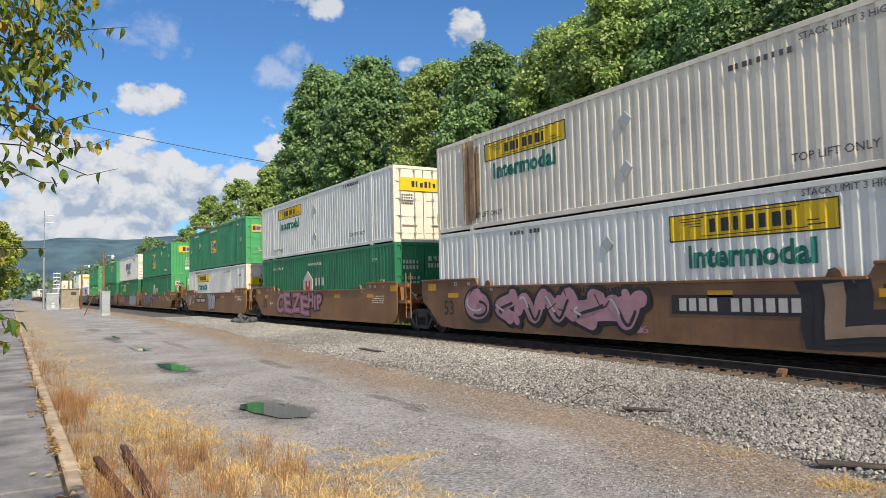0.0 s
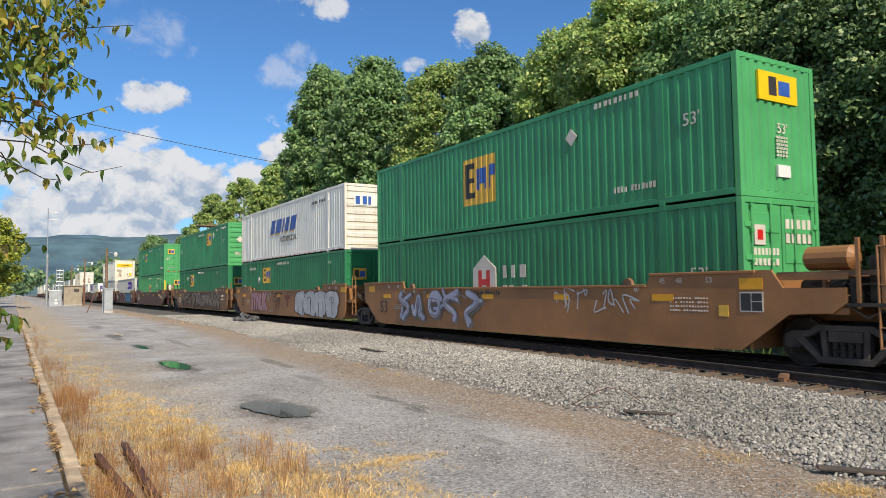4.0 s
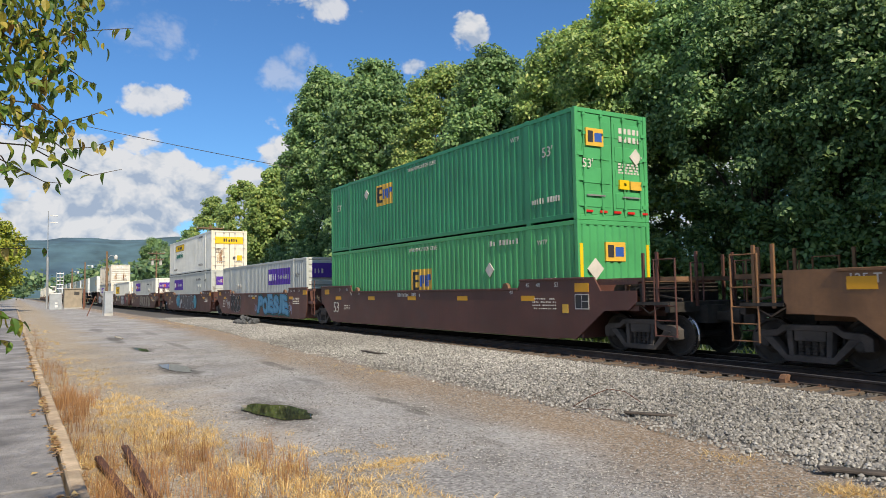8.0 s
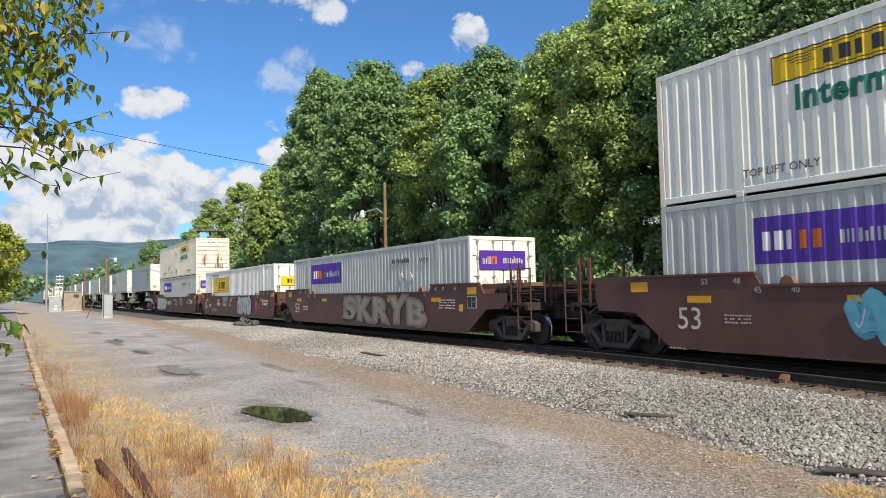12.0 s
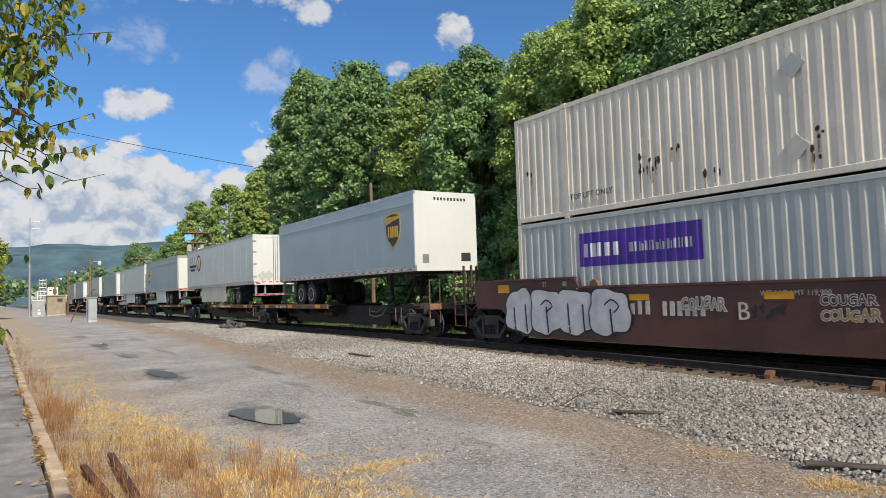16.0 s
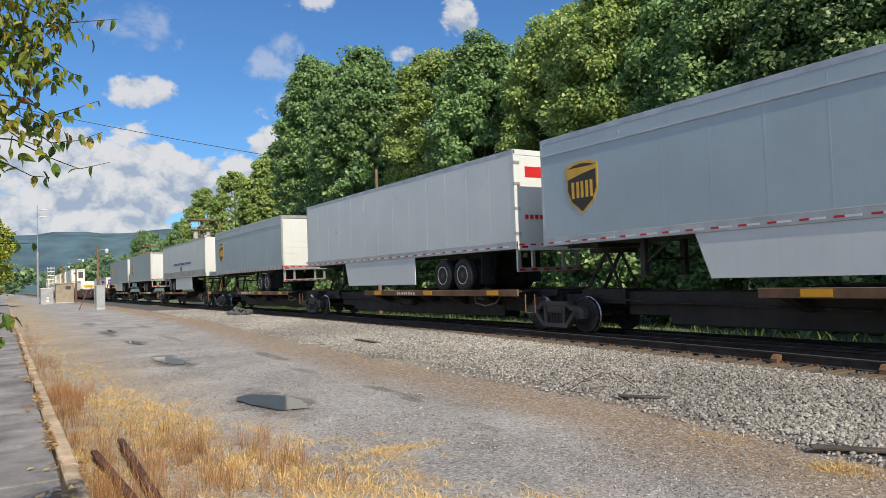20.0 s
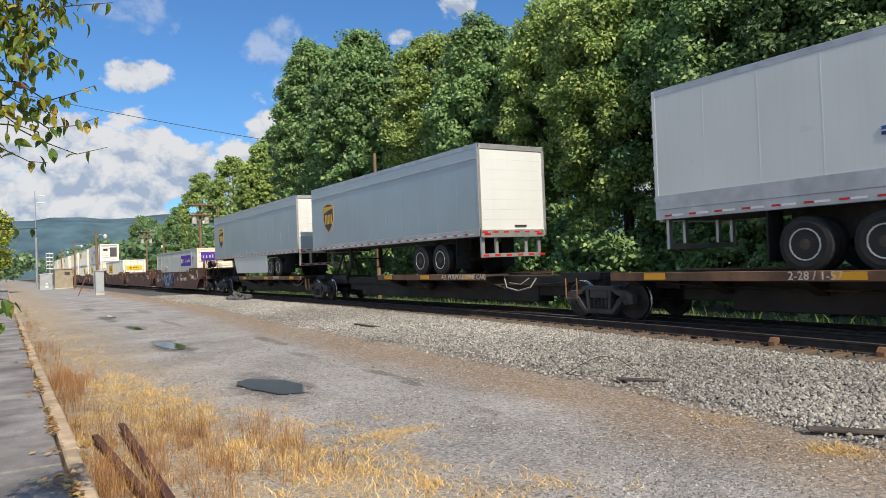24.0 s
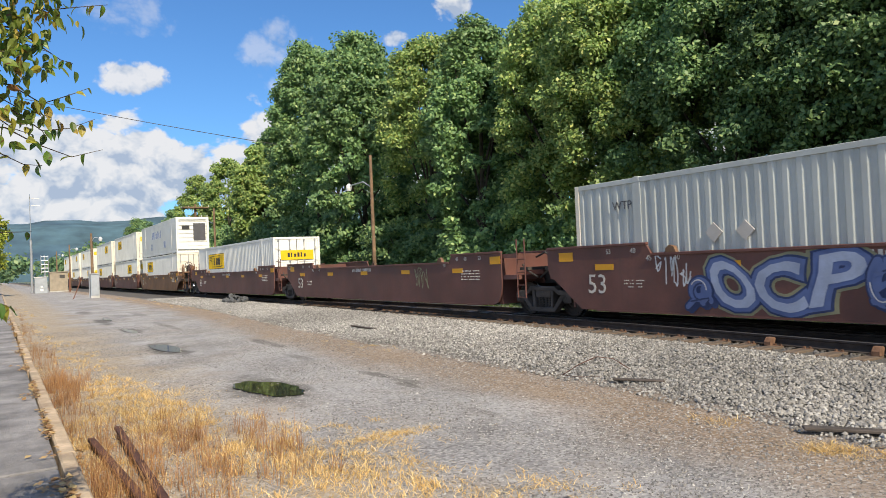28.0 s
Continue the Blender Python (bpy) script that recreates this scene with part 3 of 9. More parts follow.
def make_wheelset():
    bm = bmesh.new()
    tube(bm, [(0, -1.02, 0), (0, 1.02, 0)], 0.075, 10)
    for s in (-1, 1):
        lathe(bm, [(s * 0.70, 0.1), (s * 0.70, 0.16), (s * 0.745, 0.22), (s * 0.745, 0.36), (s * 0.69, 0.40), (s * 0.665, WHEEL_R + 0.025), (s * 0.70, WHEEL_R + 0.02), (s * 0.715, WHEEL_R), (s * 0.80, WHEEL_R - 0.005), (s * 0.81, 0.40), (s * 0.775, 0.37), (s * 0.775, 0.24), (s * 0.83, 0.16), (s * 0.83, 0.1)], (0, 0, 0), "y", 24)
        for k in range(3):
            a = k * 2.094
            lathe(bm, [(s * 0.77, 0.03), (s * 0.80, 0.03)], (0.27 * math.cos(a), 0, 0.27 * math.sin(a)), "y", 6)
        lathe(bm, [(s * 0.99, 0.11), (s * 1.06, 0.11), (s * 1.08, 0.07)], (0, 0, 0), "y", 10)
    return bm


def make_tread():
    bm = bmesh.new()
    for s in (-1, 1):
        seg = 28
        rings = []
        for d, r in ((0.712, WHEEL_R + 0.003), (0.803, WHEEL_R - 0.002), (0.812, WHEEL_R - 0.02)):
            rings.append([bm.verts.new((r * math.cos(2 * math.pi * k / seg), s * d, r * math.sin(2 * math.pi * k / seg))) for k in range(seg)])
        for u, v in zip(rings, rings[1:]):
            for k in range(seg):
                bm.faces.new((u[k], u[(k + 1) % seg], v[(k + 1) % seg], v[k]))
    return bm


def make_side_frame():
    bm = bmesh.new()
    t0, t1 = -0.09, 0.09
    prism(bm, [(-1.12, 0.38), (-1.12, 0.60), (-0.98, 0.68), (-0.62, 0.70), (-0.5, 0.80), (0.5, 0.80), (0.62, 0.70), (0.98, 0.68), (1.12, 0.60), (1.12, 0.38), (0.98, 0.36), (0.93, 0.54), (0.62, 0.58), (0.44, 0.69), (-0.44, 0.69), (-0.62, 0.58), (-0.93, 0.54), (-0.98, 0.36)], t0, t1)
    for s in (-1, 1):
        prism(bm, [(s * 0.92, 0.56), (s * 0.72, 0.57), (s * 0.40, 0.20), (s * 0.46, 0.12)], t0 - 0.01, t1 + 0.01)
        prism(bm, [(s * 0.44, 0.70), (s * 0.33, 0.70), (s * 0.30, 0.2), (s * 0.40, 0.2)], t0, t1)
    prism(bm, [(-0.47, 0.12), (0.47, 0.12), (0.47, 0.24), (-0.47, 0.24)], t0 - 0.012, t1 + 0.012)
    box(bm, -0.3, 0.3, t0 + 0.02, t1 - 0.02, 0.5, 0.7)
    bmesh.ops.bevel(bm, geom=bm.edges[:], offset=0.012, segments=1, affect="EDGES")
    return bm


def make_springs():
    bm = bmesh.new()
    for x in (-0.2, -0.067, 0.067, 0.2):
        for k in range(4):
            lathe(bm, [(0.245 + k * 0.065, 0.052), (0.28 + k * 0.065, 0.06), (0.305 + k * 0.065, 0.052)], (x, 0, 0), "z", 8)
    return bm


def bogie(parent, x, x0):
    """A two-axle bogie under a wagon: bolster, side frames, springs, wheelsets that turn."""
    b = part("bogie", shared("bogie_bolster", lambda: boxes((-0.22, 0.22, -0.95, 0.95, 0.46, 0.78), (-0.35, 0.35, -0.3, 0.3, 0.7, 0.95), bevel=0.02), GRIMY), None, parent, "dusty cast iron bogie")
    b.location = (x, 0, 0)
    for s in (-1, 1):
        f = part("side_frame", shared("side_frame", make_side_frame, FRAME_IRON), None, b)
        f.location = (0, s * 0.99, 0)
        g = tagged(part("spring_pack", shared("springs", make_springs, GRIMY), None, b), kind="stuff")
        g.location = (0, s * 0.99, 0)
    for a in (-0.89, 0.89):
        w = part("wheelset", shared("wheelset", make_wheelset, GRIMY), None, b)
        if len(w.data.materials) < 2:
            w.data.materials.append(TREAD)
            for poly in w.data.polygons:
                r = math.hypot(poly.center.x, poly.center.z)
                poly.material_index = 1 if r > 0.425 and abs(poly.center.y) > 0.69 else 0
        w.location = (a, 0, WHEEL_R)
        SPINS.append((w, (a, 0, WHEEL_R), x0 + x + a))
    return b


# ---- well wagons ----
def well_side(front, rear, s):
    """One side of a well: deep sill, raised ends, cut up over the bogies."""
    def make():
        f = 2.0 if front else 1.0
        r = 2.0 if rear else 1.0
        # a coupler end is cut up over its bogie; a jointed front end is square
        nose = [(-0.05, 0.27), (0.95, 0.98), (f - 0.25, 1.02), (f, 1.2), (f, 1.46), (0.85, 1.46), (0.62, 1.80)] if front == 2 else [(-0.05, 0.27), (0.95, 0.98), (f - 0.25, 1.02), (f, 1.2), (f, 1.80)] if front else [(-0.15, 0.27), (0.1, 0.36), (0.26, 0.6), (0.3, 0.9), (0.3, 1.80)]
        out = [(-CL + 0.2, 0.27)] + nose + [(-2.25, 1.80), (-2.4, 1.56), (-CL + 2.4, 1.56), (-CL + 2.25, 1.80), (-CL - r, 1.80), (-CL - r, 1.25), (-CL - r + 0.1, 1.02), (-CL - 0.75, 0.98)]
        bm = bmesh.new()
        prism(bm, out, *sorted((s * 1.40, s * 1.35)))
        return bm
    return make


def ladder(parent, x, y, z0, z1, m, name="ladder", w=0.4):
    runs = [([(x, y, z0), (x, y, z1)], 0.018), ([(x + w, y, z0), (x + w, y, z1)], 0.018)]
    n = max(2, int((z1 - z0) / 0.35))
    runs += [([(x, y, z0 + 0.05 + i * (z1 - z0 - 0.1) / (n - 1)), (x + w, y, z0 + 0.05 + i * (z1 - z0 - 0.1) / (n - 1))], 0.013) for i in range(n)]
    return part(name, tubes(*runs, seg=6), m, parent)


def well_wagon(label, paint, x0, front, rear, number_ink, seed, loaded_rails=True):
    """One unit of an articulated well wagon; x = 0 where the front of its container stands. front, rear: coupler ends."""
    r = random.Random(seed)
    w = root("well_wagon", label, "rail wagon", "well wagons of the train")
    for s in (-1, 1):
        low = 2 if front and seed != 20 else front
        sd = part("side_sill", shared(("side_sill", low, rear, s), well_side(low, rear, s), paint), None, w)
        y0, y1 = sorted((s * 1.43, s * 1.33))
        part("top_chord", shared(("top_chord", s), lambda: boxes((-CL + 2.4, -2.4, y0, y1, 1.50, 1.565), (-2.3, 0.3, y0, y1, 1.745, 1.806), (-CL - 1.0, -CL + 2.3, y0, y1, 1.745, 1.806), bevel=0.01), paint), None, sd)
        part("bottom_flange", shared(("bottom_flange", s), lambda: boxes((-CL + 0.7, -0.7, *sorted((s * 1.42, s * 1.1)), 0.245, 0.285)), paint), None, sd)
    for i in range(7):
        part("floor_beam", shared("floor_beam", lambda: boxes((0, 0.45, -1.1, 1.1, 0.28, 0.36)), GRIMY), None, w).location = (-CL + 0.8 + i * 2.4, 0, 0)
    for end, sgn, base in ((front, 1, 0.0), (rear, -1, -CL)):
        f = 2.0 if end else 1.0
        xs = sorted((base + sgn * 0.12, base + sgn * f))
        part("end_deck", shared(("end_deck", end, sgn), lambda: boxes((*xs, -1.34, 1.34, 1.0, 1.12), (*xs, -0.45, 0.45, 0.85, 1.30), (*xs, -1.34, -1.2, 1.6, 1.72), (*xs, 1.2, 1.34, 1.6, 1.72)), paint), None, w)
        part("end_bulkhead", shared(("end_bulkhead", sgn), lambda: boxes((*sorted((base + sgn * 0.1, base + sgn * 0.16)), -1.34, 1.34, 0.3, 1.72)), paint), None, w)
        for s in (-1, 1):
            part("end_plate", shared(("end_plate", sgn, s), lambda: boxes((*sorted((base + sgn * 0.09, base - sgn * 2.3)), *sorted((s * 1.31, s * 1.322)), 0.3, 1.5)), GRIMY), None, w)
        if end:
            d = part("draft_platform", shared(("draft_platform", sgn), lambda: boxes((*sorted((base + sgn * 2.0, base + sgn * 3.1)), -0.40, 0.40, 0.72, 1.12), (*sorted((base + sgn * 2.0, base + sgn * 2.9)), -1.42, 1.42, 1.14, 1.20), (*sorted((base + sgn * 2.0, base + sgn * 2.1)), -1.3, 1.3, 1.2, 1.62), (*sorted((base + sgn * 2.8, base + sgn * 2.9)), -1.4, 1.4, 0.98, 1.14)), GRIMY), None, w)
            part("coupler", shared(("coupler", sgn), lambda: boxes((*sorted((base + sgn * 3.0, base + sgn * 3.55)), -0.09, 0.09, 0.78, 0.98), (*sorted((base + sgn * 3.45, base + sgn * 3.74)), -0.17, 0.17, 0.72, 1.04), bevel=0.02), GRIMY), None, d)
            grate = [(base + sgn * (0.75 + i * 0.1), base + sgn * (0.79 + i * 0.1)) for i in range(23)]
            walkway = part("walkway", shared(("walkway", sgn), lambda: boxes(*[(*sorted(g), -1.3, 1.3, 1.70, 1.735) for g in grate], (*sorted((base + sgn * 0.7, base + sgn * 3.05)), -1.34, -1.28, 1.66, 1.75), (*sorted((base + sgn * 0.7, base + sgn * 3.05)), 1.28, 1.34, 1.66, 1.75), (*sorted((base + sgn * 2.99, base + sgn * 3.05)), -1.28, 1.28, 1.66, 1.75), (*sorted((base + sgn * 1.5, base + sgn * 1.56)), -1.25, 1.25, 1.2, 1.70)), DECK_RUST), None, w, "rusty end walkway grating")
            for px, py in ((2.2, -1.38), (3.02, -0.62), (3.02, 0.62), (2.2, 1.38), (2.6, -1.38)):
                part("post", shared(("walkway_post", sgn), lambda: boxes((-0.035, 0.035, -0.025, 0.025, 0.0, 1.2), bevel=0.006), paint), None, walkway).location = (base + sgn * px, py, 1.1)
            part("brake_rod", shared(("brake_rod", sgn), lambda: tubes(([(base + sgn * 0.7, -1.1, 1.3), (base + sgn * 1.6, -0.9, 1.42), (base + sgn * 2.9, -0.95, 1.25)], 0.03), ([(base + sgn * 1.0, -0.5, 1.62), (base + sgn * 2.0, -1.15, 1.5), (base + sgn * 2.95, -1.2, 1.55)], 0.022), ([(base + sgn * 1.9, -1.3, 1.2), (base + sgn * 2.3, -1.33, 0.95), (base + sgn * 2.7, -1.3, 1.15)], 0.02), seg=6), STEEL), None, w)
            part("air_reservoir", shared(("air_reservoir", sgn), lambda: lathe(bmesh.new(), [(base + sgn * 1.0, 0.02), (base + sgn * 1.02, 0.12), (base + sgn * 1.1, 0.16), (base + sgn * 1.75, 0.16), (base + sgn * 1.83, 0.12), (base + sgn * 1.85, 0.02)], (0, -1.0, 1.48), "x", 12), GRIMY), None, w)
            xa = base + sgn * 3.1
            for y in (-1.4, 1.4):
                part("ladder", shared(("end_ladder", sgn, y), lambda: tubes(([(xa, y, 0.45), (xa, y, 2.15)], 0.02), ([(xa - sgn * 0.58, y, 0.45), (xa - sgn * 0.58, y, 2.15)], 0.02), *[([(xa, y, z), (xa - sgn * 0.58, y, z)], 0.014) for z in (0.47, 0.8, 1.12, 1.5, 2.13)], seg=6), paint), None, w)
            for y in (-0.9, 0.5):
                part("handrail", shared(("handrail", sgn), lambda: tubes(([(xa, 0, 1.2), (xa, 0, 2.05), (xa, 0.4, 2.05), (xa, 0.4, 1.2)], 0.02), seg=6), paint), None, w).location = (0, y, 0)
            if sgn > 0 and seed not in (11, 15):
                part("brake_cylinder", shared(("brake_cylinder", sgn), lambda: lathe(bmesh.new(), [(base + sgn * 0.78, 0.0), (base + sgn * 0.8, 0.13), (base + sgn * 0.88, 0.23), (base + sgn * 1.68, 0.23), (base + sgn * 1.76, 0.13), (base + sgn * 1.78, 0.0)], (0, -0.55, 2.0), "x", 14), paint), None, w)
                part("brake_stand", shared(("brake_stand", sgn), lambda: boxes((*sorted((base + sgn * 2.2, base + sgn * 2.5)), -1.07, -0.93, 1.2, 2.0), (*sorted((base + sgn * 2.45, base + sgn * 2.58)), -1.14, -0.84, 1.78, 2.2), bevel=0.03), GRIMY), None, w)
                part("brake_wheel", shared(("brake_wheel", sgn), lambda: make_handwheel(base + sgn * 2.66, -0.99, 2.2), GRIMY), None, w)
        else:
            part("articulation", shared(("articulation", sgn), lambda: boxes((*sorted((base + sgn * 0.9, base + sgn * 1.62)), -0.4, 0.4, 0.86, 1.25), (*sorted((base + sgn * 0.95, base + sgn * 1.3)), -1.25, 1.25, 1.25, 1.33)), GRIMY), None, w)
            xa = base + sgn * 1.05
            part("ladder", shared(("joint_ladder", sgn), lambda: tubes(([(xa, -1.42, 0.5), (xa, -1.42, 2.1)], 0.02), ([(xa + sgn * 0.34, -1.42, 0.5), (xa + sgn * 0.34, -1.42, 2.1)], 0.02), *[([(xa, -1.42, z), (xa + sgn * 0.34, -1.42, z)], 0.014) for z in (0.52, 0.85, 1.2, 1.55)], seg=6), paint), None, w) if sgn > 0 else None
            part("hose", shared(("hose", sgn), lambda: tubes(([(base + sgn * 0.9, -1.1, 1.4), (base + sgn * 1.2, -1.2, 1.25), (base + sgn * 1.6, -1.15, 1.05)], 0.025), ([(base + sgn * 0.9, -0.6, 1.6), (base + sgn * 1.4, -0.7, 1.72), (base + sgn * 1.7, -0.6, 1.5)], 0.03), seg=6), GRIMY), None, w)
        for y in (-1.38, 1.38):
            part("corner_guide", shared(("corner_guide", sgn, y), lambda: prism(bmesh.new(), [(base - sgn * 3.1, 1.56), (base - sgn * 2.8, 1.56), (base - sgn * 2.84, 1.66), (base - sgn * 2.92, 1.72), (base - sgn * 3.04, 1.69)], y - 0.05, y + 0.05), DECK_RUST), None, w)
    if front:
        bogie(w, 1.75, x0)
    bogie(w, -CL - (1.75 if rear else 1.65), x0)
    # painted marks on the near side
    y = -1.404
    for i in range(5):
        x = -1.35 - i * 3.3
        part("reflector", shared("reflector", lambda: boxes((-0.29, 0.29, -0.004, 0.004, -0.07, 0.07)), REFLECT), None, w).location = (x - 0.6, y, 1.28)
    for x, wd in ((0.2 if front else 0.02, 0.5), (-CL - (0.6 if rear else 0.3), 0.5)):
        part("reflector", shared("wide_reflector", lambda: boxes((-0.25, 0.25, -0.004, 0.004, -0.11, 0.11)), REFLECT), None, w).location = (x, y, 1.55)
    if front:
        p = part("stencil_plate", shared("stencil_plate", lambda: boxes((-0.25, 0.25, -0.004, 0.004, -0.19, 0.19)), PALE), None, w, "framed dark stencil plate")
        p.location = (0.2, y, 1.2)
        part("plate_field", shared("plate_field", lambda: boxes((-0.225, -0.01, -0.007, 0.0, -0.165, 0.165), (0.01, 0.225, -0.007, 0.0, 0.02, 0.165), (0.01, 0.225, -0.007, 0.0, -0.165, 0.0)), DARK_INK), None, p)
        part("small_reflector", shared("small_reflector", lambda: boxes((-0.11, 0.11, -0.004, 0.004, -0.11, 0.11)), GOLD), None, w).location = (-0.42, y, 1.02)
    words("53", 0.47, number_ink, w, (-CL + 0.75, y, 0.86), name="wagon_number")
    for tx, xx in (("40", 2.7), ("45", 1.95), ("48", 1.5), ("53", 0.75)):
        words(tx, 0.12, PALE, w, (-xx, y, 1.63 if xx < 2.2 else 1.45))
        words(tx, 0.12, PALE, w, (-CL + xx + 0.4, y, 1.63 if xx < 1.8 else 1.45))
    if seed not in (16, 18):
        bars(w, -9.6, 1.33, 16, 1.7, 0.13, number_ink, seed, y - 0.003)
    for k in range(4):
        bars(w, -1.75, 1.25 - k * 0.085, 14, 1.0, 0.035, PALE, seed + k, y - 0.003)
    for k in range(3):
        bars(w, -CL + 1.6, 0.95 - k * 0.07, 10, 0.6, 0.03, PALE, seed + 9 + k, y - 0.003)
    RIDERS.append((w, x0, 0.0))
    return w


def make_handwheel(x, y, z):
    bm = bmesh.new()
    ring = [(x, y + 0.27 * math.cos(a), z + 0.27 * math.sin(a)) for a in [2 * math.pi * k / 16 for k in range(17)]]
    tube(bm, ring, 0.025, 6)
    for k in range(6):
        a = math.pi * k / 3
        tube(bm, [(x, y, z), (x, y + 0.27 * math.cos(a), z + 0.27 * math.sin(a))], 0.014, 5)
    return bm


def stroke(pts, r, y):
    """One round-ended flat brush stroke in the plane x-z, as one ribbon."""
    bm = bmesh.new()
    pts = [Vector((p[0], 0, p[1])) for p in pts]
    rows = []
    for i, p in enumerate(pts):
        d = (pts[min(i + 1, len(pts) - 1)] - pts[max(i - 1, 0)]).normalized()
        n = Vector((-d.z, 0, d.x))
        if i == 0:
            for back, share in ((1.0, 0.25), (0.75, 0.66), (0.4, 0.92)):
                rows.append((p - d * r * back, n * r * share))
        rows.append((p, n * r))
        if i == len(pts) - 1:
            for back, share in ((0.4, 0.92), (0.75, 0.66), (1.0, 0.25)):
                rows.append((p + d * r * back, n * r * share))
    prev = None
    for k, (p, n) in enumerate(rows):
        yy = y - 0.00025 * k
        cur = [bm.verts.new((p.x + n.x, yy, p.z + n.z)), bm.verts.new((p.x - n.x, yy, p.z - n.z))]
        if prev:
            bm.faces.new((prev[0], prev[1], cur[1], cur[0]))
        prev = cur
    return bm


def eased(run, k=3):
    """The run with points between, rounded off."""
    out = []
    n = len(run)
    for i in range(n - 1):
        p0, p1, p2, p3 = run[max(i - 1, 0)], run[i], run[i + 1], run[min(i + 2, n - 1)]
        for j in range(k):
            t = j / k
            out.append(tuple(0.5 * (2 * p1[c] + (p2[c] - p0[c]) * t + (2 * p0[c] - 5 * p1[c] + 4 * p2[c] - p3[c]) * t * t + (3 * p1[c] - p0[c] - 3 * p2[c] + p3[c]) * t**3) for c in (0, 1)))
    out.append(run[-1])
    return out


def tag_art(parent, x0, x1, z0, z1, line, fill, seed, n=5, fat=0.16, glow=None):
    """Sprayed graffiti of swollen letter-like shapes that read as no words."""
    r = random.Random(seed)
    fat *= 0.62
    w, h = (x1 - x0) / n, z1 - z0
    figures = []
    for i in range(n):
        # each figure is a hook, a wave or a coil crossed by one or two darts, no letter
        cx, cz = x0 + (i + 0.5) * w + r.uniform(-0.12, 0.12) * w, (z0 + z1) / 2 + r.uniform(-0.05, 0.05) * h
        hw, hh = w * r.uniform(0.36, 0.5), h * 0.5 - fat * 1.3
        p0 = r.uniform(0, 6.28)
        kind = r.randint(0, 2)
        if kind == 0:
            run = [(cx + hw * math.sin(k * 0.8 + p0) * (0.5 + 0.06 * k), cz - hh + 2 * hh * k / 8) for k in range(9)]
        elif kind == 1:
            run = [(cx + hw * math.cos(a) * (1 - 0.45 * k / 11), cz + hh * math.sin(a) * (1 - 0.5 * k / 11)) for k, a in enumerate([p0 + 0.7 * q for q in range(12)])]
        else:
            run = [(cx - hw + 2 * hw * k / 8, cz + hh * math.sin(k * 1.05 + p0) * (0.55 + 0.45 * k / 8)) for k in range(9)]
        darts = []
        for _ in range(r.randint(1, 3)):
            ax, az, ang, ln = cx + r.uniform(-0.5, 0.5) * hw, cz + r.uniform(-0.7, 0.7) * hh, r.uniform(0, 6.28), r.uniform(0.5, 1.1)
            bend = r.uniform(-0.5, 0.5)
            end = (ax + ln * w * 0.6 * math.cos(ang), min(z1, max(z0, az + ln * hh * math.sin(ang))))
            darts.append([(ax, az), ((ax + end[0]) / 2 + bend * 0.15, (az + end[1]) / 2 + bend * 0.1), end])
        figures.append((eased(run), [eased(d) for d in darts]))
    y = -1.4045

    def laid(figure, grow, lift, shift=(0, 0), slim=0.62):
        run, darts = figure
        out = stroke([(p[0] + shift[0], p[1] + shift[1]) for p in run], fat * grow, y - lift)
        for k, d in enumerate(darts):
            one = stroke([(p[0] + shift[0], p[1] + shift[1]) for p in d], fat * (grow - 1 + slim), y - lift - 0.001 * (k + 1))
            me = bpy.data.meshes.new("dart")
            one.to_mesh(me)
            one.free()
            out.from_mesh(me)
            bpy.data.meshes.remove(me)
        return out

    for i, f in enumerate(figures):
        lift = 0.0022 * (i % 3)
        if glow:
            part("graffiti_halo", laid(f, 2.3, lift * 0.2), glow, parent)
        part("graffiti_shadow", laid(f, 1.25, 0.010 + lift * 0.3, (0.07, -0.06)), line, parent)
        part("graffiti_outline", laid(f, 1.42, 0.021 + lift), line, parent)
        part("graffiti_fill", laid(f, 0.95, 0.036 + lift), fill, parent)
        p = f[0]
        shine = [(q[0] - fat * 0.3, q[1] + fat * 0.35) for q in p[len(p) // 6:len(p) // 2]]
        part("graffiti_line", stroke(shine, fat * 0.13, y - 0.052 - lift), SPRAY["white"], parent)
        shade = [(q[0] + fat * 0.3, q[1] - fat * 0.4) for q in p[len(p) // 3:len(p) * 4 // 5]]
        part("graffiti_line", stroke(shade, fat * 0.2, y - 0.05 - lift), line, parent)
    for _ in range(n):
        cx, cz = r.uniform(x0, x1), r.uniform(z0, z1)
        part("graffiti_line", stroke(eased([(cx, cz), (cx + r.uniform(-0.3, 0.3), cz + r.uniform(-0.2, 0.2)), (cx + r.uniform(-0.5, 0.5), cz + r.uniform(-0.25, 0.25))]), 0.016, y - 0.058), line, parent)


GLYPHS = {}


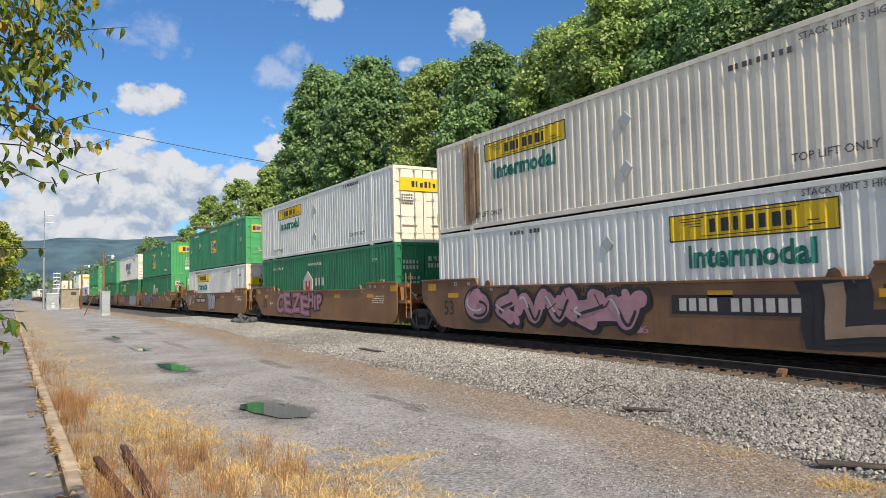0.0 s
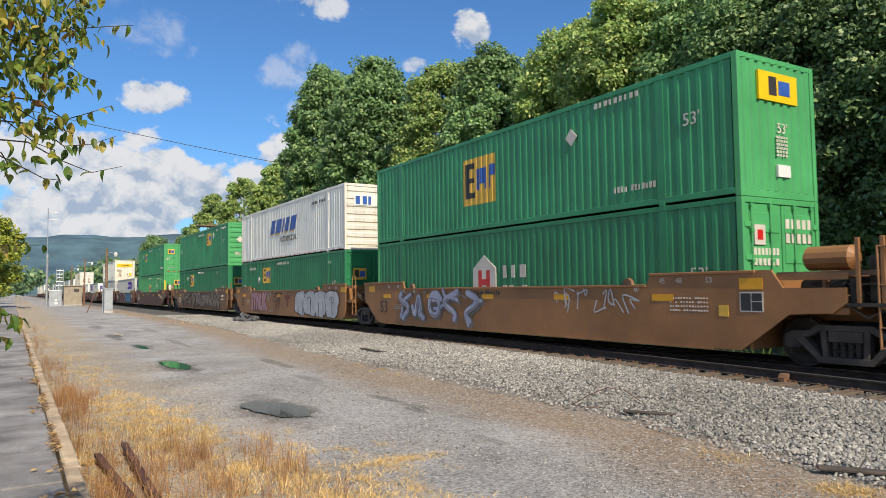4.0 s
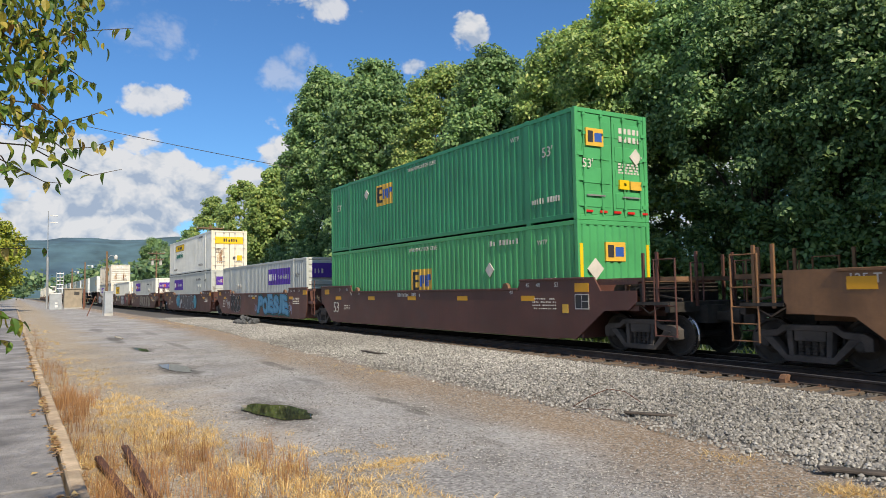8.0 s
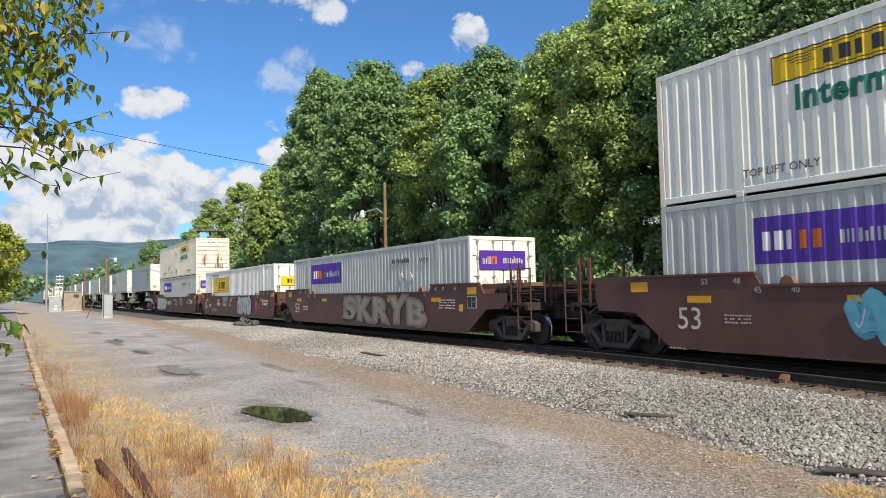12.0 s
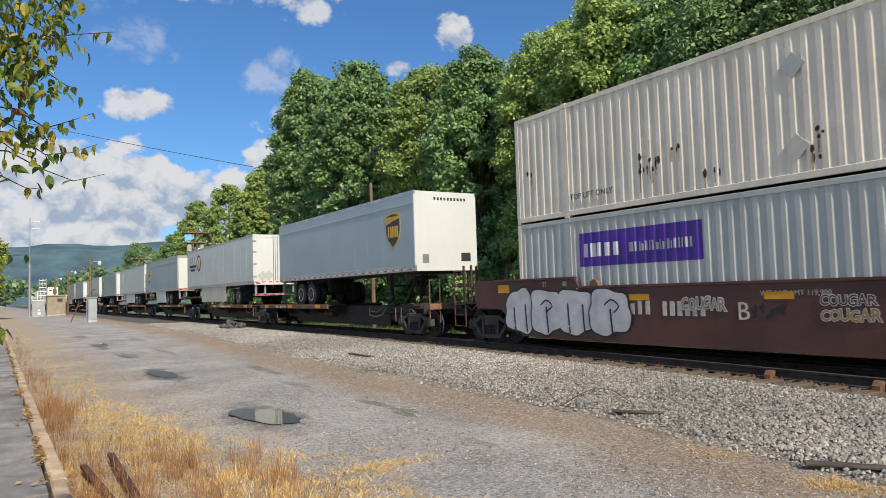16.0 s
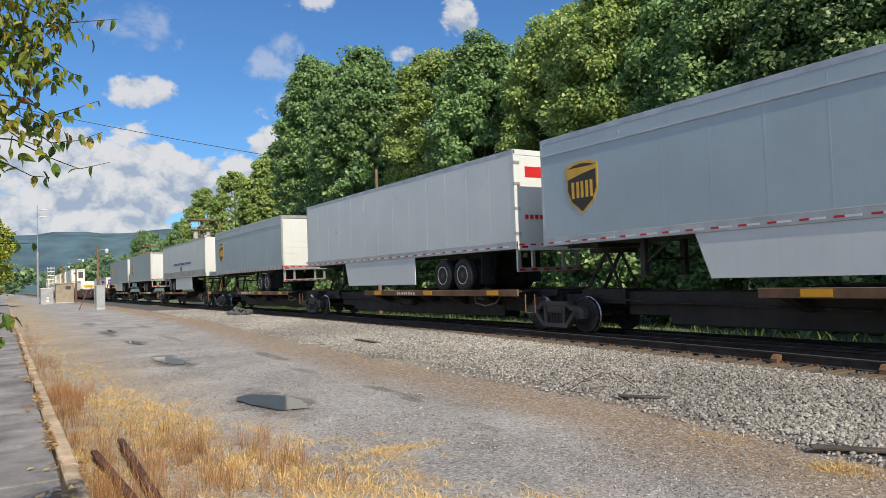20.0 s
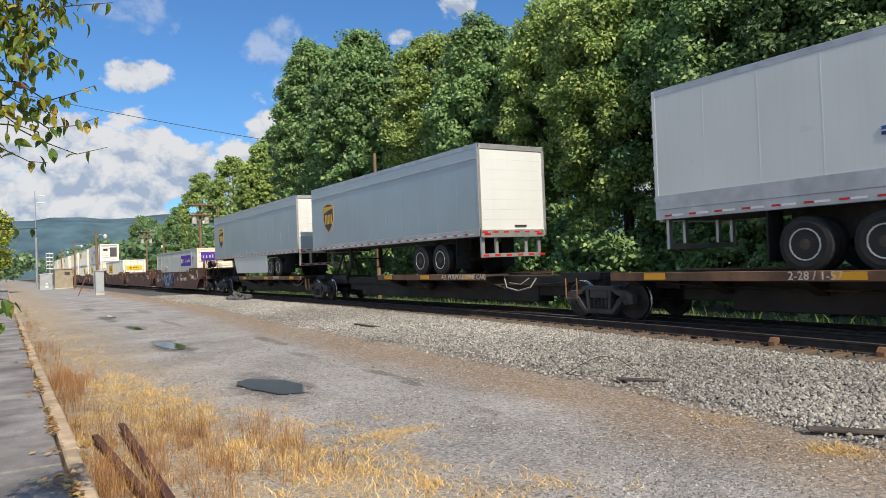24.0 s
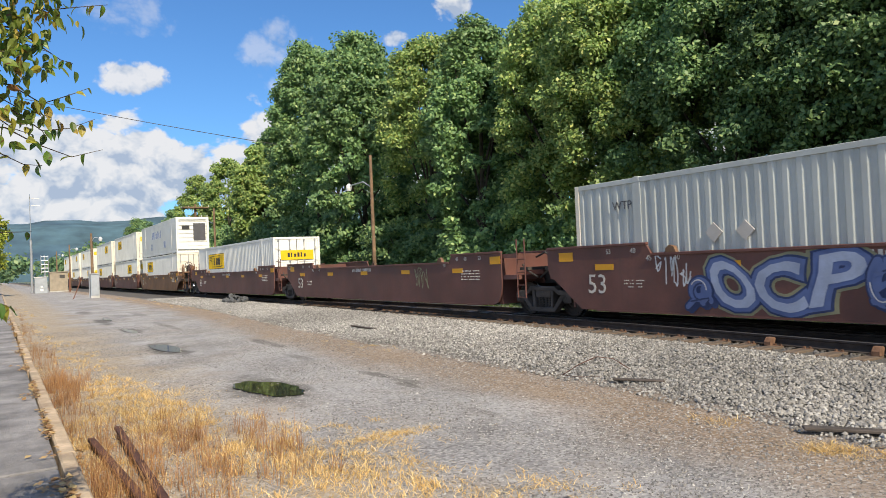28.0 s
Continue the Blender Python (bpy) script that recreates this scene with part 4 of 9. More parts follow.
def glyph(ch, grow):
    """One character as a flat mesh, swollen by grow, finely cut so that it can be bent."""
    if (ch, grow) not in GLYPHS:
        cu = bpy.data.curves.new("glyph", "FONT")
        cu.body, cu.size, cu.offset, cu.resolution_u = ch, 1.0, grow, 3
        ob = bpy.data.objects.new("glyph", cu)
        scene.collection.objects.link(ob)
        me = bpy.data.meshes.new_from_object(ob)
        bpy.data.objects.remove(ob)
        bm = bmesh.new()
        bm.from_mesh(me)
        bpy.data.meshes.remove(me)
        bmesh.ops.triangulate(bm, faces=bm.faces[:])
        bmesh.ops.subdivide_edges(bm, edges=[e for e in bm.edges if e.calc_length() > 0.12], cuts=2)
        bmesh.ops.triangulate(bm, faces=bm.faces[:])
        GLYPHS[ch, grow] = ([tuple(v.co[:2]) for v in bm.verts], [tuple(v.index for v in f.verts) for f in bm.faces])
        bm.free()
    return GLYPHS[ch, grow]


def sprayed_word(parent, text, x0, x1, z0, z1, line, fill, seed, glow=None, shine=None, fat=0.07, rim=0.05, wild=1.0, flare=0.0):
    """Sprayed letters, swollen, bent and pressed together: a halo, an outline, a filling and a lighter heart."""
    r = random.Random(seed)
    n = len(text)
    wide = [0.5 if c in "iI!" else 1.15 if c in "MW" else 1.0 for c in text]
    unit, at = (x1 - x0) / sum(wide), x0
    h = z1 - z0
    for i, c in enumerate(text):
        base, _ = glyph(c, 0.0)
        bx0, bx1 = min(p[0] for p in base), max(p[0] for p in base)
        bz0, bz1 = min(p[1] for p in base), max(p[1] for p in base)
        w = unit * wide[i]
        up, tall, lean, ph = r.uniform(-0.03, 0.05) * h, h * r.uniform(0.86, 1.0), r.uniform(-0.16, 0.16) * wild, r.uniform(0, 6.28)
        swell = fat + rim
        sx, sz = w * 1.1 / (max(bx1 - bx0, 0.08) + 2 * swell), tall / (bz1 - bz0 + 2 * swell)

        def bent(grow, lift):
            vs, fs = glyph(c, grow)
            bm = bmesh.new()
            out = []
            for px, pz in vs:
                u, v = (px - (bx0 + bx1) / 2) * sx, (pz - bz0) * sz
                k = v / h - 0.45
                u = u * (1 + flare * k) + lean * v + 0.06 * wild * h * math.sin(4.4 * k + ph)
                v = v + 0.045 * wild * h * math.sin(2.6 * u / w + ph)
                out.append(bm.verts.new((at + w / 2 + u, -1.4045 - lift - 0.0013 * (i % 4), min(1.53, max(0.29, z0 + swell * sz + up + v)))))
            for f in fs:
                bm.faces.new([out[k] for k in f])
            return bm

        if glow:
            part("graffiti_halo", bent(fat + rim * 2.4, 0.001), glow, parent)
        part("graffiti_outline", bent(fat + rim, 0.007), line, parent)
        part("graffiti_fill", bent(fat, 0.0135), fill, parent)
        if shine:
            part("graffiti_shine", bent(fat * 0.25, 0.020), shine, parent)
        at += w


def bubble_art(parent, x0, x1, z0, z1, line, fill, seed, n=4, glow=None):
    """A sprayed throw-up: swollen shapes pressed against each other with thin outlines, no letters."""
    r = random.Random(seed)
    w, cz, hz = (x1 - x0) / n, (z0 + z1) / 2, (z1 - z0) / 2
    y = -1.4045

    def blob(cx, rx, rz, ph, grow, lift):
        bm = bmesh.new()
        vs = []
        for k in range(44):
            a = 2 * math.pi * k / 44
            c, q = math.cos(a), math.sin(a)
            e = (abs(c) ** 3.2 + abs(q) ** 3.2) ** (-1 / 3.2) * (1 + 0.07 * math.sin(3 * a + ph) + 0.045 * math.sin(5 * a + 2 * ph) + 0.03 * math.sin(8 * a + ph))
            vs.append(bm.verts.new((cx + rx * e * c + grow * c, y - lift, cz + rz * e * q + grow * q)))
        bm.faces.new(vs[::-1])
        return bm

    for i in range(n):
        cx, rx, rz, ph = x0 + (i + 0.5) * w, w * r.uniform(0.52, 0.60), hz * r.uniform(0.86, 0.98), r.uniform(0, 6.28)
        lift = 0.0016 * (i % 4) + 0.002 * (i % 2)
        if glow:
            part("graffiti_halo", blob(cx, rx, rz, ph, 0.13, 0.001), glow, parent)
        part("graffiti_outline", blob(cx, rx, rz, ph, 0.045, 0.004 + lift * 3), line, parent)
        part("graffiti_fill", blob(cx, rx, rz, ph, 0.0, 0.0055 + lift * 3), fill, parent)
        up = 0.008 + lift * 3
        # slits from below that part the swellings, a loop, a glint
        for q in ((-0.22, 0.2) if i % 2 == 0 else (0.05,)):
            k = cx + (q + r.uniform(-0.04, 0.04)) * w
            part("graffiti_line", stroke(eased([(k + 0.05, cz - rz * 0.95), (k + 0.02, cz - rz * 0.4), (k, cz + rz * r.uniform(0.1, 0.35))]), 0.028, y - up), line, parent)
        if i % 2:
            k = cx + r.uniform(-0.1, 0.1) * w
            part("graffiti_line", stroke(eased([(k - 0.2 * w, cz + 0.3 * hz), (k, cz + 0.5 * hz), (k + 0.2 * w, cz + 0.25 * hz), (k + r.uniform(0.0, 0.2) * w, cz + 0.02 * hz)]), 0.02, y - up), line, parent)
        part("graffiti_line", stroke(eased([(cx - rx * 0.7, cz - rz * 0.2), (cx - rx * 0.5, cz - rz * 0.6), (cx - rx * 0.1, cz - rz * 0.78)]), 0.012, y - up), SPRAY["white"], parent)


def scrawl(parent, x0, x1, z0, z1, ink, seed, n=7, r0=0.018):
    """A thin sprayed scribble that reads as no words."""
    r = random.Random(seed)
    w = (x1 - x0) / n
    for i in range(n):
        a = x0 + i * w
        pts = [(a + r.uniform(-0.1, 1.0) * w, z0 + r.random() * (z1 - z0)) for _ in range(r.randint(4, 6))]
        part("scribble", stroke(eased(pts, 4), r0, -1.4045 - 0.002 * i), ink, parent)


def plate(parent, x0, x1, z0, z1, seed):
    """A dark panel with pale bars for the wagon's running mark."""
    part("number_panel", boxes((x0, x1, -1.408, -1.40, z0, z1)), DARK_INK, parent)
    step = (x1 - x0 - 0.4) / 11
    for i in range(11):
        if i != 4:
            part("running_mark", boxes((x0 + 0.2 + i * step, x0 + 0.2 + (i + 0.7) * step, -1.412, -1.40, z0 + 0.07, z1 - 0.07)), PALE, parent)


SPRAY = {k: surf("spray_" + k, c, 0.65, 0, 0.12, 2.0, 0.05) for k, c in {
    "black": (0.02, 0.02, 0.022), "pink": (0.50, 0.27, 0.30), "silver": (0.50, 0.51, 0.53), "cyan": (0.12, 0.42, 0.55), "navy": (0.03, 0.05, 0.14),
    "lilac": (0.36, 0.38, 0.52), "grey": (0.20, 0.19, 0.18), "olive": (0.28, 0.27, 0.16), "white": (0.62, 0.62, 0.62), "mint": (0.28, 0.48, 0.40), "taupe": (0.27, 0.205, 0.155), "umber": (0.075, 0.058, 0.047), "rose": (0.40, 0.10, 0.16), "rosy": (0.34, 0.13, 0.155), "plum": (0.07, 0.025, 0.05), "charcoal": (0.035, 0.033, 0.035), "tan": (0.36, 0.24, 0.16),
    "sage": (0.34, 0.40, 0.33), "brick": (0.20, 0.06, 0.035), "sky": (0.075, 0.27, 0.44), "azure": (0.12, 0.34, 0.50), "jade": (0.01, 0.15, 0.13), "steel": (0.115, 0.11, 0.115), "stone": (0.33, 0.30, 0.25), "gold": (0.42, 0.26, 0.08), "denim": (0.10, 0.15, 0.33), "pale_blue": (0.36, 0.42, 0.56)}.items()}


def build_wells():
    k = SPRAY
    tan_l = "tan articulated well wagon with sprayed graffiti, rusty and dusty"
    mar_l = "maroon articulated well wagon with white stencils and graffiti"
    W = {}
    for key, label, paint, x0, front, rear, ink, seed in (
            ("1", tan_l, TAN_WORN, -3.78, True, False, DARK_INK, 2), ("2", tan_l, TAN, -23.09, False, False, DARK_INK, 3), ("3", tan_l, TAN, -42.51, False, True, PALE, 4),
            ("4", tan_l, TAN, -66.1, True, False, DARK_INK, 6), ("5", tan_l, TAN, -85.45, False, False, DARK_INK, 7), ("6", tan_l, TAN_WORN, -104.9, False, True, PALE, 9),
            ("7", mar_l, MAROON, -128.6, True, False, PALE, 11), ("8", mar_l, MAROON_FADED, -147.95, False, False, PALE, 12), ("9", mar_l, MAROON, -167.45, False, True, PALE, 13),
            ("10", mar_l, MAROON, -191.2, True, False, PALE, 15), ("11", mar_l, MAROON, -210.65, False, False, PALE, 16), ("12", mar_l, MAROON, -230.05, False, True, PALE, 18),
            ("21", "maroon well wagon with blue and silver graffiti", MAROON_FADED, -399.75, True, False, PALE, 20), ("22", "empty maroon well wagon with worn stencils", MAROON_FADED, -419.2, False, False, PALE, 21),
            ("23", mar_l, MAROON_FADED, -438.65, False, True, PALE, 23), ("24", mar_l, TAN_WORN, -462.2, True, False, PALE, 24), ("25", mar_l, MAROON_FADED, -481.7, False, False, PALE, 25),
            ("26", mar_l, MAROON_FADED, -501.1, False, True, PALE, 27), ("27", mar_l, MAROON_FADED, -524.6, True, False, PALE, 28), ("28", mar_l, MAROON_FADED, -544.1, False, False, PALE, 29), ("29", mar_l, MAROON_FADED, -563.5, False, True, PALE, 31)):
        if paint in (TAN_WORN,) and key == "24":
            label = "worn tan articulated well wagon, rusty and dusty"
        W[key] = well_wagon(label, paint, x0, front, rear, ink, seed)
    plate(W["1"], -6.45, -3.3, 0.86, 1.26, 1)
    plate(W["3"], -13.1, -9.9, 0.86, 1.2, 2)
    plate(W["6"], -13.9, -11.6, 0.95, 1.3, 3)
    tag_art(W["1"], -14.2, -7.1, 0.38, 1.52, k["charcoal"], k["pink"], 1, 6, 0.33)
    sprayed_word(W["1"], "16", -7.5, -7.1, 0.42, 0.62, k["grey"], k["pink"], 3, fat=0.01, rim=0.01)
    sprayed_word(W["1"], "LS", -3.2, -0.6, 0.36, 1.53, k["charcoal"], k["tan"], 2, k["charcoal"], None, 0.03, 0.08, 1.2)
    sprayed_word(W["2"], "CEZE", -13.4, -8.6, 0.33, 1.53, k["charcoal"], k["rosy"], 5, None, k["pink"], 0.08, 0.03, 0.8, -0.2)
    sprayed_word(W["2"], "HIP", -8.75, -6.85, 0.62, 1.5, k["charcoal"], k["rosy"], 6, None, k["pink"], 0.08, 0.06, 0.8)
    scrawl(W["2"], -8.3, -7.6, 0.45, 0.6, k["grey"], 43, 4, 0.012)
    bubble_art(W["3"], -9.2, -7.3, 0.36, 1.52, k["black"], k["silver"], 8, 3)
    scrawl(W["3"], -16.8, -14.5, 0.75, 1.45, k["white"], 4, 6)
    scrawl(W["3"], -14.2, -12.7, 1.22, 1.5, k["white"], 44, 5)
    scrawl(W["3"], -11.0, -10.3, 0.5, 0.7, k["grey"], 45, 5)
    scrawl(W["3"], -7.4, -6.0, 1.1, 1.4, k["charcoal"], 46, 6)
    scrawl(W["3"], -12.4, -11.0, 1.25, 1.5, k["white"], 14, 4)
    tag_art(W["4"], -14.2, -9.0, 0.40, 1.50, k["grey"], k["lilac"], 9, 5, 0.15)
    scrawl(W["4"], -5.6, -2.6, 0.9, 1.5, k["silver"], 21, 6)
    sprayed_word(W["5"], "iTNUK", -13.6, -10.6, 0.38, 1.5, k["plum"], k["pink"], 11, None, None, 0.085, 0.02, 0.6, 0.1)
    scrawl(W["5"], -10.6, -9.9, 0.85, 1.5, k["silver"], 51, 5, 0.012)
    words("C", 0.34, k["charcoal"], W["5"], (-9.42, -1.405, 1.08))
    scrawl(W["5"], -9.1, -8.3, 0.5, 1.4, k["plum"], 52, 7, 0.016)
    scrawl(W["5"], -10.0, -9.6, 0.4, 0.52, k["mint"], 53, 3, 0.018)
    part("faded_letter", boxes((-7.6, -6.7, -1.407, -1.4, 1.1, 1.3), (-7.3, -7.0, -1.4085, -1.4, 0.72, 1.1)), k["brick"], W["5"])
    bubble_art(W["5"], -5.9, -0.5, 0.31, 1.53, k["black"], k["silver"], 12, 4)
    scrawl(W["5"], -3.6, -3.2, 0.85, 1.4, k["black"], 54, 2, 0.016)
    tag_art(W["6"], -10.1, -1.6, 0.36, 1.52, k["umber"], k["taupe"], 13, 9, 0.27)
    tag_art(W["6"], -14.8, -10.4, 0.38, 1.52, k["umber"], k["taupe"], 63, 3, 0.17)
    scrawl(W["6"], -10.6, -9.0, 0.9, 1.5, k["mint"], 64, 3, 0.03)
    scrawl(W["6"], -4.2, -1.6, 0.7, 1.5, k["mint"], 65, 4, 0.03)
    sprayed_word(W["8"], "POESIE", -7.7, -2.4, 0.33, 1.5, k["charcoal"], k["sky"], 15, k["jade"], k["azure"], 0.085, 0.03, 1.1, -0.2)
    scrawl(W["8"], -8.3, -7.7, 0.45, 0.95, k["lilac"], 55, 4, 0.012)
    scrawl(W["8"], -2.3, -1.8, 0.5, 1.1, k["lilac"], 56, 4, 0.016)
    sprayed_word(W["8"], "SOKO", -13.6, -11.3, 0.42, 1.53, k["white"], k["charcoal"], 16, None, None, 0.08, 0.014, 0.4)
    scrawl(W["8"], -15.0, -13.9, 0.55, 1.3, k["silver"], 57, 6, 0.013)
    tag_art(W["9"], -12.0, -10.9, 0.5, 1.5, k["cyan"], k["cyan"], 67, 2, 0.16)
    tag_art(W["9"], -5.3, -4.4, 0.5, 1.5, k["cyan"], k["cyan"], 70, 2, 0.16)
    sprayed_word(W["9"], "PURE!!", -11.0, -5.2, 0.37, 1.53, k["silver"], k["steel"], 17, None, None, 0.10, 0.022, 0.7)
    sprayed_word(W["10"], "SKRYB", -9.7, -2.6, 0.33, 1.53, k["charcoal"], k["taupe"], 18, None, k["stone"], 0.10, 0.018, 0.9, -0.1)
    bubble_art(W["11"], -6.9, -4.0, 0.36, 1.52, k["black"], k["silver"], 19, 4)
    sprayed_word(W["11"], "COUGAR", -13.75, -12.3, 0.5, 0.73, k["white"], MAROON, 33, None, None, 0.01, 0.06, 0.4)
    bars(W["11"], -12.25, 0.88, 4, 0.95, 0.3, PALE, 71, -1.407, "running_mark")
    bars(W["11"], -10.9, 0.88, 6, 1.25, 0.3, PALE, 72, -1.407, "running_mark")
    words("C", 0.36, PALE, W["11"], (-8.75, -1.405, 1.02))
    sprayed_word(W["11"], "COUGAR", -12.5, -11.7, 1.32, 1.5, k["gold"], MAROON, 34, None, None, 0.01, 0.06, 0.4)
    tag_art(W["11"], -10.6, -9.2, 1.2, 1.52, k["mint"], k["mint"], 20, 3, 0.07)
    scrawl(W["11"], -3.2, -1.8, 0.5, 1.5, k["rose"], 41, 8, 0.03)
    bubble_art(W["12"], -16.6, -12.2, 0.34, 1.53, k["charcoal"], k["white"], 21, 4)
    scrawl(W["12"], -14.9, -14.5, 0.95, 1.4, k["black"], 58, 2, 0.014)
    bars(W["12"], -12.1, 0.9, 3, 0.65, 0.3, PALE, 73, -1.407, "running_mark")
    bars(W["12"], -11.2, 0.88, 6, 1.15, 0.3, PALE, 74, -1.407, "running_mark")
    words("B", 0.36, PALE, W["12"], (-9.28, -1.405, 0.97))
    scrawl(W["12"], -9.1, -8.45, 0.88, 1.1, k["charcoal"], 59, 5, 0.03)
    sprayed_word(W["12"], "COUGAR", -10.7, -9.65, 0.98, 1.3, k["white"], k["tan"], 22, None, None, 0.01, 0.07, 0.4)
    sprayed_word(W["12"], "COUGAR", -7.8, -6.85, 1.08, 1.3, k["white"], MAROON, 27, None, None, 0.01, 0.06, 0.4)
    sprayed_word(W["12"], "COUGAR", -7.8, -6.8, 0.82, 1.06, k["white"], k["gold"], 28, None, None, 0.02, 0.05, 0.4)
    part("graffiti_patch", boxes((-5.9, -4.75, -1.406, -1.4, 0.87, 1.5)), k["sage"], W["12"])
    scrawl(W["12"], -5.85, -4.8, 0.92, 1.42, k["jade"], 62, 4, 0.04)
    sprayed_word(W["12"], "COUGAR", -4.15, -3.2, 1.28, 1.5, k["white"], MAROON, 29, None, None, 0.01, 0.05, 0.4)
    sprayed_word(W["12"], "COUGAR", -3.0, -2.2, 0.98, 1.2, k["white"], MAROON, 30, None, None, 0.01, 0.05, 0.4)
    scrawl(W["12"], -1.95, -1.4, 0.95, 1.2, k["mint"], 23, 4, 0.014)
    tag_art(W["21"], -9.2, -8.3, 0.4, 1.4, k["navy"], k["denim"], 61, 2, 0.13)
    tag_art(W["21"], -12.75, -12.2, 0.4, 1.1, k["navy"], k["denim"], 60, 1, 0.15)
    sprayed_word(W["21"], "OCP", -12.3, -9.2, 0.34, 1.53, k["navy"], k["denim"], 66, k["olive"], k["pale_blue"], 0.085, 0.03, 1.4, -0.2)
    bars(W["21"], -5.5, 0.86, 3, 0.75, 0.24, PALE, 75, -1.407, "running_mark")
    bars(W["21"], -4.35, 0.86, 6, 1.25, 0.24, PALE, 76, -1.407, "running_mark")
    words("B", 0.26, PALE, W["21"], (-6.55, -1.405, 0.98))
    scrawl(W["21"], -6.1, -5.2, 1.15, 1.5, k["white"], 68, 5, 0.012)
    scrawl(W["21"], -13.6, -12.65, 0.8, 1.55, k["white"], 25, 6, 0.016)
    scrawl(W["21"], -8.4, -7.6, 0.5, 1.3, k["stone"], 69, 6, 0.016)
    scrawl(W["22"], -4.6, -3.6, 0.7, 1.4, k["olive"], 26, 4)
    words("WELL LD LMT 119,700", 0.10, PALE, W["11"], (-8.2, -1.404, 1.40))
    words("WELL LD LMT 119,900", 0.10, PALE, W["12"], (-8.25, -1.404, 1.32))
    for q in ("2", "3", "6", "11", "22"):
        words("125 T", 0.17, PALE, W[q], (-CL - 0.55, -1.404, 1.62))
    return W


WELLS = build_wells()
LOW, HIGH = 0.37, 3.275


def build_containers():
    WHT = "white corrugated steel container with a yellow sign"
    # first unit: two white containers, the upper one rust-stained
    c = container("freight_container", "cream white container, rust run down beside one lifting post", WHITE_B, -3.78, HIGH)
    yellow_sign(c, -13.38, -9.75, 1.99, 2.53)
    r = random.Random(4)
    for i in range(26):
        wide = i < 12
        x = -14.22 + r.gauss(0, 0.22 if wide else 0.13)
        half = r.uniform(0.06, 0.14) if wide else r.uniform(0.012, 0.05)
        top, low = min(2.78, 2.82 - abs(r.gauss(0, 0.35))), max(0.17, 0.17 + abs(r.gauss(0, 0.4)))
        part("rust_run", rib_strip(x - half, x + half, low, top, 0.022 + 0.0005 * i), RUST_PALE if wide or r.random() < 0.4 else RUST, c, "streak of running rust")
    words("TOP LIFT ONLY", 0.16, GREY_INK, c, (-2.9, -HALF - 0.008, 0.45)); words("TOP LIFT ONLY", 0.16, GREY_INK, c, (-13.3, -HALF - 0.012, 0.42))
    words("STACK LIMIT 3 HIGH", 0.13, GREY_INK, c, (-2.6, -HALF - 0.008, 2.62)); bars(c, -4.9, 2.4, 9, 1.4, 0.11, GREY_INK, 8)
    diamond(c, -7.7, 2.05, 0.2, GREY_C); diamond(c, -7.7, 0.9, 0.2, GREY_C)
    c = container("freight_container", WHT, WHITE_A, -3.78, LOW)
    yellow_sign(c, -6.53, -2.86, 2.01, 2.58)
    words("STACK LIMIT 3 HIGH", 0.13, GREY_INK, c, (-2.7, -HALF - 0.008, 2.7)); diamond(c, -8.4, 2.1, 0.2, GREY_C); bars(c, -12.2, 2.6, 8, 1.4, 0.11, GREY_INK, 18)
    # second
    c = container("freight_container", "white corrugated container with a yellow sign and rust at the doors", WHITE_A, -23.09, HIGH, end_paint=WHITE_B)
    yellow_sign(c, -13.36, -9.8, 2.02, 2.56)
    words("TOP LIFT ONLY", 0.16, GREY_INK, c, (-3.3, -HALF - 0.008, 0.55)); words("TOP LIFT ONLY", 0.16, GREY_INK, c, (-13.3, -HALF - 0.008, 0.42))
    diamond(c, -8.1, 2.1, 0.22, GREY_C); diamond(c, -8.1, 0.85, 0.22, GREY_C); bars(c, -4.6, 2.62, 10, 1.7, 0.12, GREY_INK, 4)
    end_panel(c, -1.05, 1.0, 1.95, 2.45, YELLOW, glyphs(6, 0.25, 0.8, 0.28, 0.74, DARK_INK, 0, 2)); end_bars(c, -0.95, 1.75, 4, 0.5, 0.07, DARK_INK); end_panel(c, 0.6, 0.95, 0.75, 1.1, YELLOW)
    c = container("freight_container", "dark green corrugated container with a white house-shaped emblem", GREEN_C, -23.09, LOW)
    house_emblem(c, -9.0, 1.1)
    words("53'", 0.28, PALE, c, (-1.06, -HALF - 0.008, 1.38)); words("WARNING HIGH CUBE", 0.12, PALE, c, (-8.1, -HALF - 0.008, 2.4)); words("WTP", 0.13, PALE, c, (-1.7, -HALF - 0.008, 2.3)); bars(c, -14.2, 2.3, 9, 1.6, 0.14, PALE, 5)
    end_bars(c, -0.95, 2.1, 2, 0.7, 0.14, PALE); end_bars(c, 0.15, 2.2, 2, 0.9, 0.17, PALE, seed=6); end_bars(c, -1.0, 1.5, 2, 0.8, 0.13, PALE, seed=7)
    # third; the upper one's ends are painted lighter for the sun on them
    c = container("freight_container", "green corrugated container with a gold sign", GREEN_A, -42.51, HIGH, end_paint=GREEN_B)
    gold_sign(c, -8.74, -7.31, 1.09, 1.96); diamond(c, -12.33, 1.8, 0.22)
    words("53'", 0.28, PALE, c, (-1.13, -HALF - 0.008, 1.55)); words("53'", 0.28, PALE, c, (-15.2, -HALF - 0.008, 1.5)); words("WARNING HIGH CUBE", 0.14, PALE, c, (-8.0, -HALF - 0.008, 2.58)); bars(c, -14.0, 2.55, 9, 1.5, 0.13, PALE, 6); words("WTP", 0.14, PALE, c, (-1.75, -HALF - 0.008, 2.5))
